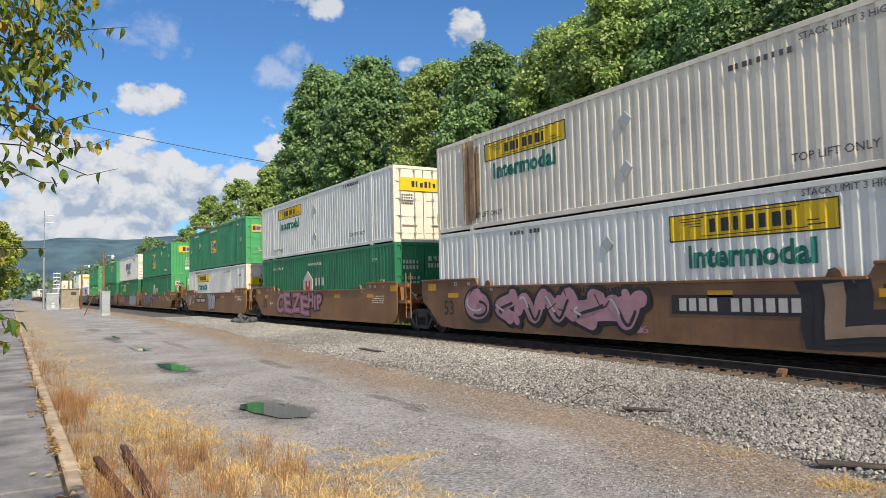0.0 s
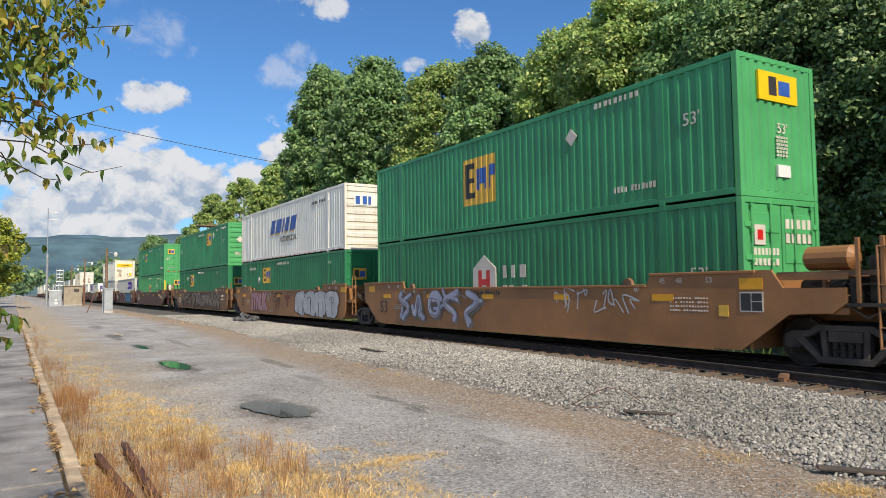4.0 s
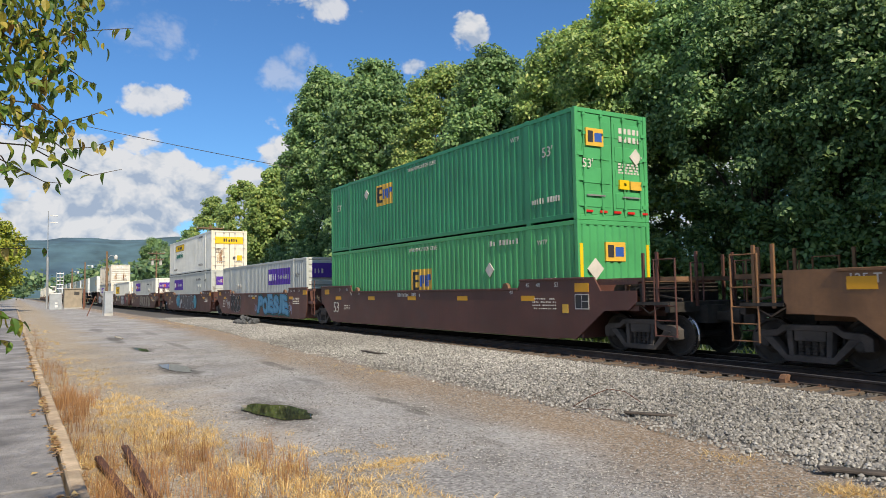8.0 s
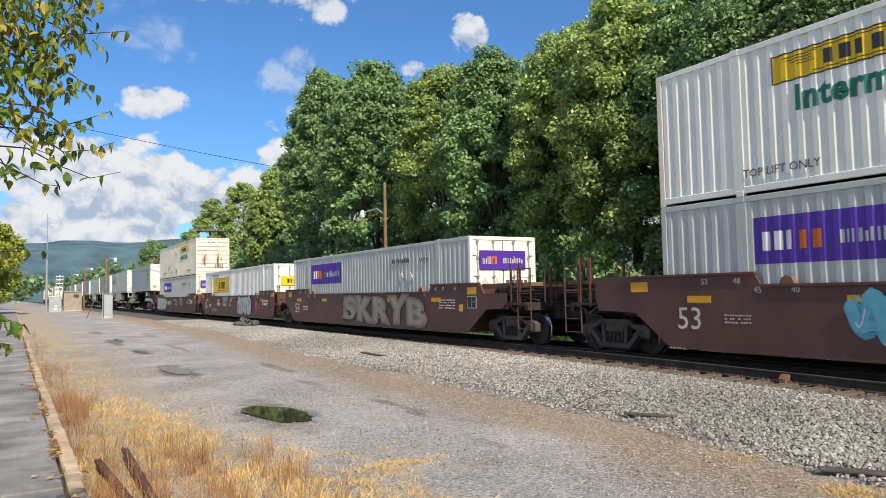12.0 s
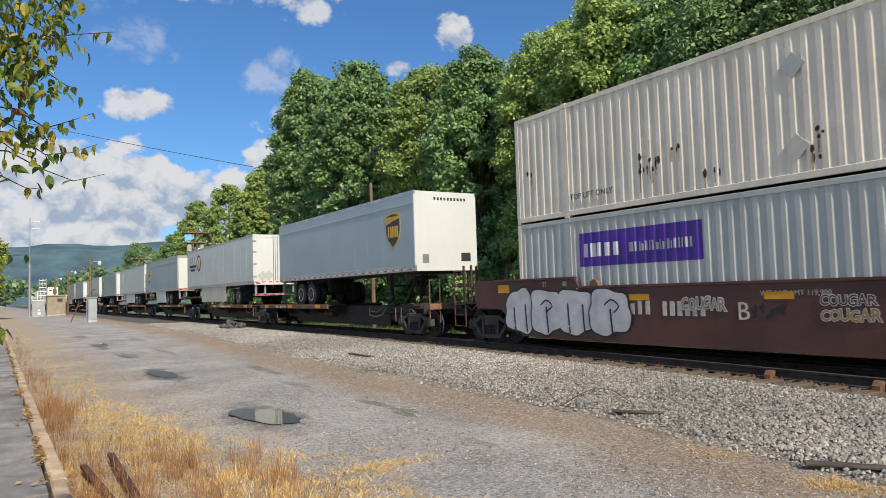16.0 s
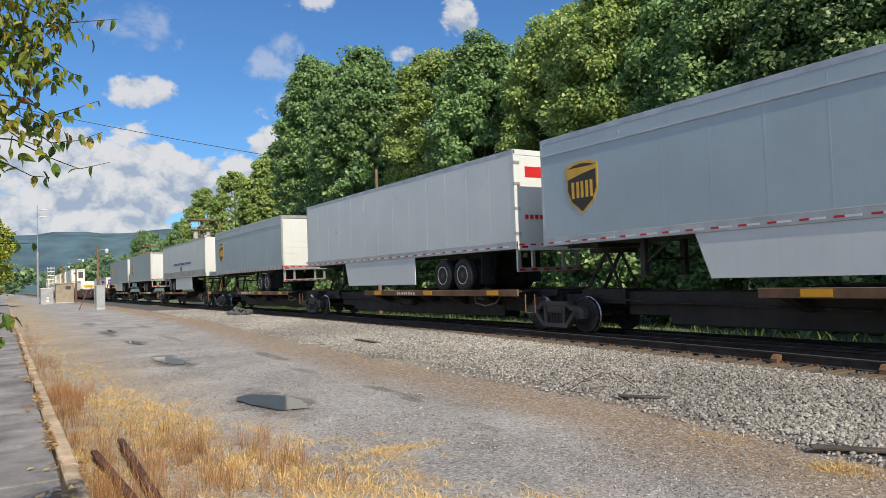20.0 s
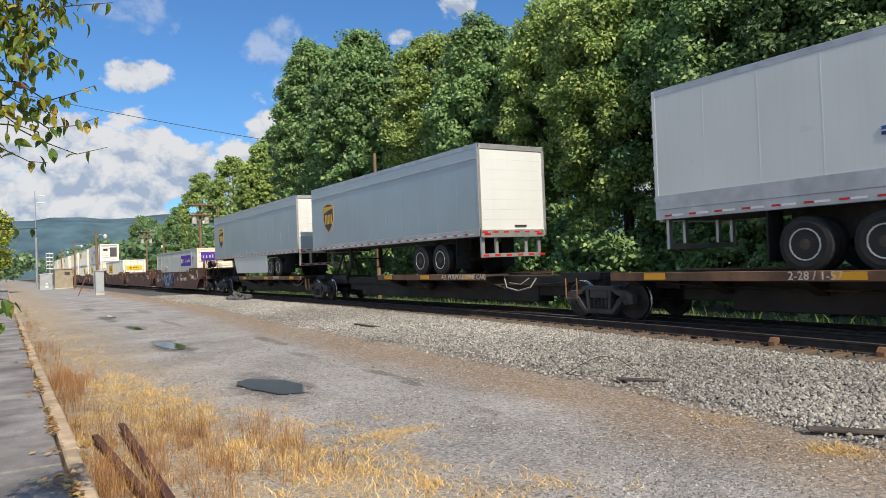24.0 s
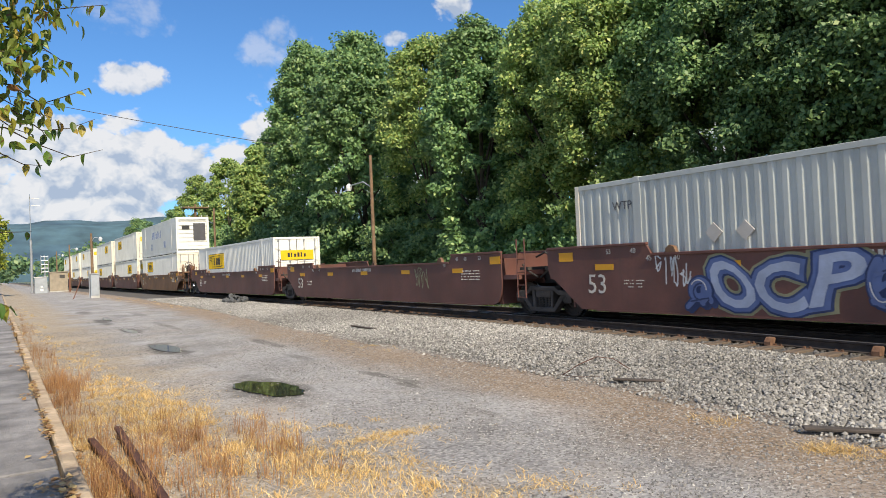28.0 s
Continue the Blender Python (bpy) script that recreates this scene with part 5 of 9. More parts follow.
    end_panel(c, -0.95, -0.35, 1.95, 2.4, GOLD, [(0.1, 0.4, 0.2, 0.85, DARK_INK), (0.48, 0.9, 0.25, 0.75, BLUE)]); end_bars(c, 0.2, 2.3, 2, 0.8, 0.14, PALE); end_bars(c, 0.15, 1.6, 5, 0.8, 0.06, PALE, seed=8); end_panel(c, 0.2, 0.6, 0.75, 1.05, YELLOW); words("53'", 0.26, PALE, c, (0.02, -0.35, 0.9), "+x")
    c = container("freight_container", WHT, WHITE_A, -42.51, LOW, end_paint=WHITE_B)
    yellow_sign(c, -13.26, -9.64, 2.01, 2.56); end_panel(c, -1.05, 1.0, 1.6, 2.1, YELLOW, glyphs(6, 0.25, 0.8, 0.28, 0.74, DARK_INK, 0, 2)); words("WTP", 0.16, GREY_INK, c, (-1.4, -HALF - 0.008, 2.25)); bars(c, -5.6, 2.5, 9, 2.0, 0.12, GREY_INK, 7); words("STACK LIMIT 3 HIGH", 0.13, GREY_INK, c, (-12.9, -HALF - 0.008, 2.72))
    # fourth; both have sunlight painted into lighter green ends
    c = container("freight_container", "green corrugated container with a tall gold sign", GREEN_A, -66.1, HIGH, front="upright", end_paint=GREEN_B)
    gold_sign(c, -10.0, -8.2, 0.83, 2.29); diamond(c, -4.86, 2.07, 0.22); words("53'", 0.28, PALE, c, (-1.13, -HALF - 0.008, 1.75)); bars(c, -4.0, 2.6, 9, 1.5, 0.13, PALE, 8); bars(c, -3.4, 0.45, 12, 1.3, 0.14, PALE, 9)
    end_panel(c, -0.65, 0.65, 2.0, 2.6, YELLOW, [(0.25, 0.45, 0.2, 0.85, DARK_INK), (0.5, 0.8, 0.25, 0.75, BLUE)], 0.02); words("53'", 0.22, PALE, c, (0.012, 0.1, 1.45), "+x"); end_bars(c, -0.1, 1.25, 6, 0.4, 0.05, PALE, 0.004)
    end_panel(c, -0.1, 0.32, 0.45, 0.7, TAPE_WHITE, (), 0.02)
    c = container("freight_container", "deep green container, ends painted sunlit bright, white house-shaped emblem and door stencils", GREEN_C, -66.1, LOW, end_paint=GREEN_B)
    house_emblem(c, -8.85, 1.15); end_bars(c, 0.12, 2.3, 2, 0.95, 0.2, PALE); end_bars(c, -0.95, 1.75, 2, 0.85, 0.14, PALE, seed=9); end_panel(c, -0.95, -0.6, 1.95, 2.35, PALE, [(0.25, 0.75, 0.25, 0.75, RED)], 0.012); words("53'", 0.28, PALE, c, (-1.06, -HALF - 0.008, 1.38))
    # fifth
    c = container("freight_container", "white container with slanted blue sign bars, rusty end", WHITE_A, -85.45, HIGH, front="ribs", end_paint=WHITE_RUSTY)
    slanted_sign(c, -10.3, -6.1, 1.38, 2.1); words("INTERMODAL", 0.30, DARK_INK, c, (-7.35, -HALF - 0.008, 0.98)); bars(c, -3.9, 2.35, 9, 1.7, 0.14, GREY_INK, 9)
    part("reflective_tape", boxes(*[(-15.8 + i * 0.72, -15.62 + i * 0.72, -HALF - 0.004, -HALF + 0.01, 0.05, 0.10) for i in range(22)]), RED, c)
    end_panel(c, -0.85, 0.5, 1.95, 2.4, WHITE_A, [(0.05, 0.2, 0.1, 0.9, BLUE), (0.3, 0.45, 0.1, 0.9, BLUE), (0.5, 0.6, 0.1, 0.9, BLUE)], 0.012)
    c = container("freight_container", "dark green corrugated container with a gold sign", GREEN_C, -85.45, LOW)
    gold_sign(c, -11.76, -10.35, 1.6, 2.47); diamond(c, -12.47, 1.79, 0.2); words("53'", 0.30, PALE, c, (-1.2, -HALF - 0.008, 1.42)); words("WARNING HIGH CUBE", 0.14, PALE, c, (-8.2, -HALF - 0.008, 2.6)); bars(c, -14.3, 2.4, 10, 1.6, 0.15, PALE, 11); words("53'", 0.28, PALE, c, (-15.3, -HALF - 0.008, 1.4)); words("WTP", 0.14, PALE, c, (-1.7, -HALF - 0.008, 2.4))
    end_panel(c, -0.9, -0.3, 1.6, 2.1, GOLD, [(0.1, 0.4, 0.2, 0.85, DARK_INK), (0.48, 0.9, 0.25, 0.75, BLUE)])
    # sixth; lighter green on the upper ends stands for sunlight
    c = container("freight_container", "green corrugated container with a gold sign and ribbed end", GREEN_A, -104.9, HIGH, front="ribs", end_paint=GREEN_B)
    gold_sign(c, -6.18, -4.77, 1.65, 2.53); diamond(c, -4.08, 2.24, 0.22); words("53'", 0.28, PALE, c, (-1.2, -HALF - 0.008, 1.7)); words("53'", 0.28, PALE, c, (-15.2, -HALF - 0.008, 1.6)); words("WARNING HIGH CUBE", 0.14, PALE, c, (-8.0, -HALF - 0.008, 2.55)); words("WTP", 0.16, PALE, c, (-3.0, -HALF - 0.008, 2.55)); bars(c, -1.8, 2.55, 8, 1.3, 0.15, PALE, 12)
    end_panel(c, 0.0, 0.6, 2.1, 2.5, TAPE_WHITE, [(0.1, 0.4, 0.15, 0.85, DARK_INK), (0.5, 0.9, 0.2, 0.75, BLUE)], 0.012); end_bars(c, 0.2, 1.45, 1, 0.35, 0.16, PALE, 0.01); end_panel(c, 0.45, 0.8, 0.62, 0.82, TAPE_WHITE, (), 0.012); end_bars(c, -0.85, 0.85, 3, 0.4, 0.06, PALE, 0.004)
    dia_end(c, -0.5, 1.75, 0.24); end_bars(c, 0.05, 0.8, 1, 0.3, 0.1, PALE, 0.004)
    c = container("freight_container", "dark green corrugated container with a gold sign", GREEN_C, -104.9, LOW)
    gold_sign(c, -11.92, -10.55, 1.61, 2.5); diamond(c, -12.75, 2.22, 0.2); words("53'", 0.28, PALE, c, (-1.3, -HALF - 0.008, 1.4)); words("53'", 0.28, PALE, c, (-15.3, -HALF - 0.008, 1.4)); words("WARNING HIGH CUBE", 0.14, PALE, c, (-8.0, -HALF - 0.008, 2.6)); words("WTP", 0.16, PALE, c, (-2.9, -HALF - 0.008, 2.5))
    end_panel(c, -0.9, -0.3, 1.6, 2.1, GOLD, [(0.1, 0.4, 0.2, 0.85, DARK_INK), (0.48, 0.9, 0.25, 0.75, BLUE)]); end_bars(c, 0.2, 2.1, 2, 0.8, 0.16, PALE); dia_end(c, 0.75, 1.55, 0.2)
    # seventh; upper ends painted sunlit, the lower container is light green all over
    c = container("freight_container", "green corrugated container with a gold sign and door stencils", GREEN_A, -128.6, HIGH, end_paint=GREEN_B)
    gold_sign(c, -11.6, -10.18, 1.59, 2.4); diamond(c, -12.43, 2.18, 0.2); words("53'", 0.28, PALE, c, (-1.1, -HALF - 0.008, 1.9)); words("WTP", 0.14, PALE, c, (-2.5, -HALF - 0.008, 2.5)); bars(c, -1.8, 0.55, 11, 1.2, 0.15, PALE, 13); words("WARNING HIGH CUBE", 0.14, PALE, c, (-7.9, -HALF - 0.008, 2.6)); words("53'", 0.28, PALE, c, (-15.2, -HALF - 0.008, 1.9))
    end_panel(c, -0.95, -0.35, 1.92, 2.38, GOLD, [(0.1, 0.4, 0.2, 0.85, DARK_INK), (0.48, 0.9, 0.25, 0.75, BLUE)]); words("53'", 0.24, PALE, c, (0.02, -0.9, 1.45), "+x"); end_bars(c, 0.25, 2.35, 2, 0.85, 0.15, PALE); dia_end(c, 0.85, 1.75, 0.23); end_panel(c, 0.2, 0.55, 0.85, 1.1, YELLOW); end_panel(c, 0.6, 1.0, 0.85, 1.08, GOLD); end_bars(c, 0.2, 1.5, 4, 0.8, 0.05, PALE, seed=4)
    part("reflective_tape", boxes(*[(-0.01, 0.006, -1.0 + i * 0.5, -0.75 + i * 0.5, 0.2, 0.26) for i in range(5)]), RED, c)
    c = container("freight_container", "light green corrugated container with a gold sign and white placard", GREEN_B, -128.6, LOW, front="upright")
    gold_sign(c, -8.8, -7.32, 1.05, 1.92); diamond(c, -3.88, 1.75, 0.22); words("53'", 0.28, PALE, c, (-1.1, -HALF - 0.008, 1.3)); bars(c, -4.0, 2.45, 10, 1.6, 0.15, PALE, 14); words("WTP", 0.14, PALE, c, (-1.4, -HALF - 0.008, 2.4)); words("WARNING HIGH CUBE", 0.14, PALE, c, (-7.9, -HALF - 0.008, 2.6))
    end_panel(c, -0.35, 0.35, 1.85, 2.35, GOLD, [(0.1, 0.4, 0.2, 0.85, DARK_INK), (0.48, 0.9, 0.25, 0.75, BLUE)], 0.012); dia_end(c, -0.72, 1.65, 0.28); end_panel(c, -1.24, -1.14, 1.0, 2.3, YELLOW, (), 0.012); end_panel(c, 1.14, 1.24, 1.0, 2.3, YELLOW, (), 0.012)
    # eighth to twelfth
    c = container("freight_container", "light grey corrugated container with a purple sign", GREY_C, -147.95, LOW, front="ribs")
    purple_sign(c, -6.14, -2.38, 1.62, 2.49, False); end_panel(c, -1.0, 0.85, 1.9, 2.62, PURPLE, glyphs(3, 0.06, 0.35, 0.3, 0.7, PALE, 0, 3), 0.012); words("WTP", 0.22, GREY_INK, c, (-1.3, -HALF - 0.008, 2.05)); diamond(c, -12.3, 1.6, 0.18, PALE); diamond(c, -11.8, 1.6, 0.18, PALE)
    c = container("freight_container", "white corrugated container with a yellow sign and rust-stained doors", WHITE_A, -167.45, HIGH, end_paint=WHITE_B)
    yellow_sign(c, -13.39, -9.76, 2.0, 2.54); words("TOP LIFT ONLY", 0.16, GREY_INK, c, (-3.4, -HALF - 0.008, 0.52)); bars(c, -4.5, 2.6, 10, 1.7, 0.12, GREY_INK, 15); words("TOP LIFT ONLY", 0.16, GREY_INK, c, (-13.3, -HALF - 0.008, 0.42))
    end_panel(c, -1.05, 1.0, 1.95, 2.45, YELLOW, glyphs(6, 0.3, 0.82, 0.28, 0.74, DARK_INK, 0, 2)); end_bars(c, -1.0, 1.55, 4, 0.45, 0.06, DARK_INK); end_panel(c, 0.55, 0.9, 0.72, 1.1, YELLOW); end_panel(c, 0.25, 0.42, 0.82, 1.0, GREY_INK); end_streaks(c, -0.85, -0.45, 0.5, 1.6, 5)
    c = container("freight_container", "light grey corrugated container with purple signs", GREY_C, -167.45, LOW)
    purple_sign(c, -13.92, -10.24, 1.57, 2.46); fed_doors(c); words("WTP", 0.2, GREY_INK, c, (-1.9, -HALF - 0.008, 2.2)); bars(c, -5.0, 2.25, 9, 1.6, 0.16, GREY_INK, 16); diamond(c, -4.4, 1.75, 0.2, GREY_C); diamond(c, -3.6, 1.75, 0.2, GREY_C)
    c = container("freight_container", "light grey corrugated container with purple signs and white doors", GREY_C, -191.2, LOW, end_paint=WHITE_A)
    purple_sign(c, -13.8, -10.13, 1.64, 2.55); fed_doors(c); words("WTP", 0.2, GREY_INK, c, (-2.9, -HALF - 0.008, 2.25)); bars(c, -5.3, 2.25, 9, 1.4, 0.16, GREY_INK, 17); diamond(c, -4.6, 1.7, 0.2, PALE); diamond(c, -3.9, 1.7, 0.2, PALE)
    c = container("freight_container", "clean white corrugated container with a framed yellow sign", WHITE_A, -210.65, LOW)
    yellow_sign(c, -13.5, -9.7, 1.43, 2.42, False); words("STACK LIMIT 3 HIGH", 0.16, GREY_INK, c, (-13.2, -HALF - 0.008, 2.6)); words("WTP", 0.16, GREY_INK, c, (-14.9, -HALF - 0.008, 2.45)); end_panel(c, -0.9, 0.9, 1.7, 2.2, YELLOW, glyphs(6, 0.2, 0.8, 0.28, 0.74, DARK_INK, 0, 2))
    c = container("freight_container", "cream container, rust-scarred side and ribbed end, yellow sign", WHITE_B, -230.05, HIGH, front="ribs", end_paint=WHITE_RUSTY)
    yellow_sign(c, -6.39, -2.86, 2.02, 2.5); words("TOP LIFT ONLY", 0.15, GREY_INK, c, (-2.8, -HALF - 0.008, 0.42)); words("TOP LIFT ONLY", 0.15, GREY_INK, c, (-13.3, -HALF - 0.008, 0.5)); end_panel(c, -0.55, 0.35, 2.42, 2.68, TAPE_WHITE, glyphs(5, 0.15, 0.85, 0.3, 0.75, DARK_INK, 0, 2), 0.012)
    rust_flecks(c, ((-11.5, 0.98, 9, 0.28, 0.2), (-11.5, 0.85, 4, 0.1, 0.25), (-10.7, 1.12, 3, 0.3, 0.06), (-9.85, 0.5, 3, 0.25, 0.05), (-7.66, 0.85, 3, 0.14, 0.08), (-7.8, 0.4, 2, 0.1, 0.03), (-15.6, 1.32, 2, 0.1, 0.08), (-8.1, 0.6, 2, 0.3, 0.1))); diamond(c, -8.1, 0.66, 0.24, PALE); diamond(c, -8.1, 2.15, 0.24, GREY_C)
    end_streaks(c, 0.3, 0.7, 0.6, 2.3, 8); end_streaks(c, -0.85, -0.5, 0.7, 1.7, 5); dia_end(c, -0.75, 0.62, 0.2)
    end_bars(c, 0.15, 0.7, 2, 0.7, 0.1, GREY_INK, 0.004)
    c = container("freight_container", "light grey corrugated container with purple signs", GREY_C, -230.05, LOW, end_paint=WHITE_B)
    purple_sign(c, -13.81, -10.22, 1.66, 2.48, False); fed_doors(c); words("WTP", 0.2, GREY_INK, c, (-2.4, -HALF - 0.008, 2.2)); bars(c, -5.2, 2.2, 9, 1.4, 0.16, GREY_INK, 19)
    # the last part of the train
    c = container("freight_container", "light grey corrugated container, purple sign and ribbed end", GREY_C, -399.75, LOW, front="ribs", end_paint=WHITE_B)
    purple_sign(c, -5.85, -2.2, 1.63, 2.46, False); end_panel(c, -1.0, 0.9, 1.95, 2.6, PURPLE, glyphs(7, 0.06, 0.9, 0.3, 0.7, GREY_C, 0, 3), 0.012); words("WTP", 0.22, GREY_INK, c, (-1.4, -HALF - 0.008, 2.2)); diamond(c, -12.2, 1.55, 0.2, PALE); diamond(c, -11.5, 1.55, 0.2, PALE); words("WTP", 0.2, GREY_INK, c, (-14.6, -HALF - 0.008, 2.3)); dia_end(c, -0.7, 1.55, 0.2); dia_end(c, 0.4, 1.55, 0.2)
    c = container("freight_container", WHT, WHITE_A, -438.65, LOW)
    yellow_sign(c, -13.5, -9.7, 1.43, 2.42, False); end_panel(c, -0.9, 0.9, 1.7, 2.2, YELLOW, glyphs(6, 0.2, 0.8, 0.28, 0.74, DARK_INK, 0, 2))
    c = container("refrigerated_container", "white smooth container with a dark cooling-unit grille", WHITE_A, -462.2, HIGH, front="plain", flat=True)
    end_panel(c, 0.05, 1.0, 1.0, 2.4, GREY_INK, (), 0.02, "cooling_grille", "dark louvred grille of the cooling unit"); end_panel(c, -0.85, -0.25, 1.9, 2.2, DARK_INK, (), 0.02, "control_panel")
    part("unit_frame", boxes((-0.01, 0.08, -1.2, -1.1, 0.3, 2.8), (-0.01, 0.08, 1.1, 1.2, 0.3, 2.8), (-0.01, 0.08, -1.1, 1.1, 2.7, 2.8), (-0.01, 0.08, -1.1, 1.1, 0.3, 0.4)), WHITE_A, c)
    logo(c, -10.5, -6.0, 1.5, 2.3, WHITE_A, glyphs(7, 0.0, 1.0, 0.1, 0.9, BLUE, 0.1, 4)); logo(c, -11.4, -10.6, 0.6, 1.2, BLUE); logo(c, -5.2, -4.4, 0.6, 1.2, BLUE)
    for i, (x0, lo, hi) in enumerate(((-462.2, True, False), (-481.7, True, True), (-501.1, True, True), (-524.6, True, True), (-544.1, True, True), (-563.5, True, True))):
        for z, on in ((LOW, lo), (HIGH, hi)):
            if on:
                c = container("freight_container", WHT, WHITE_A, x0, z, end_paint=WHITE_B)
                yellow_sign(c, -6.5, -3.8, 1.5, 2.45, False) if (i + (z > 1)) % 2 else yellow_sign(c, -13.4, -10.6, 1.5, 2.45, False)
                if i > 0:
                    end_panel(c, -0.9, 0.9, 1.9, 2.4, YELLOW, ())


def house_emblem(c, x, z):
    bm = bmesh.new()
    prism(bm, [(x - 0.6, z - 0.3), (x + 0.6, z - 0.3), (x + 0.6, z + 0.6), (x, z + 1.0), (x - 0.6, z + 0.6)], -HALF - 0.012, -HALF + 0.01)
    e = part("emblem_plate", bm, PALE, c, "white house-shaped emblem")
    part("emblem", boxes((x - 0.3, x - 0.12, -HALF - 0.017, -HALF - 0.01, z - 0.2, z + 0.55), (x + 0.12, x + 0.3, -HALF - 0.017, -HALF - 0.01, z - 0.2, z + 0.55), (x - 0.12, x + 0.12, -HALF - 0.017, -HALF - 0.01, z + 0.1, z + 0.28)), RED, e)
    bars(c, x + 0.95, z + 0.3, 3, 1.2, 0.36, PALE, 4)
    bars(c, x + 0.95, z - 0.2, 5, 1.5, 0.36, PALE, 5)


def fed_doors(c):
    end_panel(c, -0.95, 0.85, 1.85, 2.45, PURPLE, glyphs(5, 0.06, 0.24, 0.28, 0.68, PALE, 0, 3) + glyphs(2, 0.25, 0.39, 0.28, 0.68, ORANGE, 0, 4) + glyphs(9, 0.5, 0.95, 0.32, 0.6, GREY_C, 0, 6))
    dia_end(c, -0.75, 1.35, 0.22)
    dia_end(c, -0.3, 1.35, 0.22)
    end_bars(c, 0.1, 1.35, 1, 0.9, 0.16, GREY_INK)


def dia_end(c, y, z, s):
    bm = bmesh.new()
    prism(bm, [(y - s, z), (y, z - s), (y + s, z), (y, z + s)], -0.015, 0.012, "x")
    part("placard", bm, PALE, c, "pale diamond placard")


def end_streaks(c, y0, y1, z0, z1, seed):
    """Thin uneven runs of rust down the end of a container."""
    r = random.Random(seed)
    for i in range(9):
        y, w, top = r.uniform(y0, y1), r.uniform(0.008, 0.035), r.uniform(z0 + 0.4 * (z1 - z0), z1)
        part("rust_run", boxes((-0.05, 0.004 + 0.0006 * i, y - w, y + w, max(z0, top - r.uniform(0.3, 1.0)), top)), RUST if i % 3 == 0 else RUST_PALE, c, "run of rust")


def rust_flecks(c, spots):
    """Flaked spots of bare rust with thin runs below them."""
    r = random.Random(77)
    for x, z, n, wide, high in spots:
        for _ in range(n):
            a, b = x + r.uniform(-wide, wide), z + r.uniform(-high, high)
            w, h = r.uniform(0.02, 0.055), r.uniform(0.025, 0.11)
            y = -HALF + 0.012 + rib_depth(a) - 0.006
            bm = bmesh.new()
            prism(bm, [(a + w * math.cos(k * 0.7) * r.uniform(0.6, 1.15), b + h * math.sin(k * 0.7) * r.uniform(0.6, 1.15)) for k in range(9)], y, y + 0.012)
            p = part("rust_patch", bm, RUST_DARK, c, "patch of flaked dark rust")
            if r.random() < 0.6:
                part("rust_run", rib_strip(a - w * 0.3, a + w * 0.25, b - h - r.uniform(0.1, 0.4), b - h * 0.6, 0.004), RUST_PALE, p)


RUST_DARK = surf("flaked_rust", (0.085, 0.035, 0.018), 0.85, 0, 0.35, 8.0, 0.3, 40)
build_containers()


# ---- spine wagons and road trailers ----
DECK = 1.1
HOSE = surf("pale_rubber_hose", (0.30, 0.29, 0.27), 0.7, 0, 0.2)


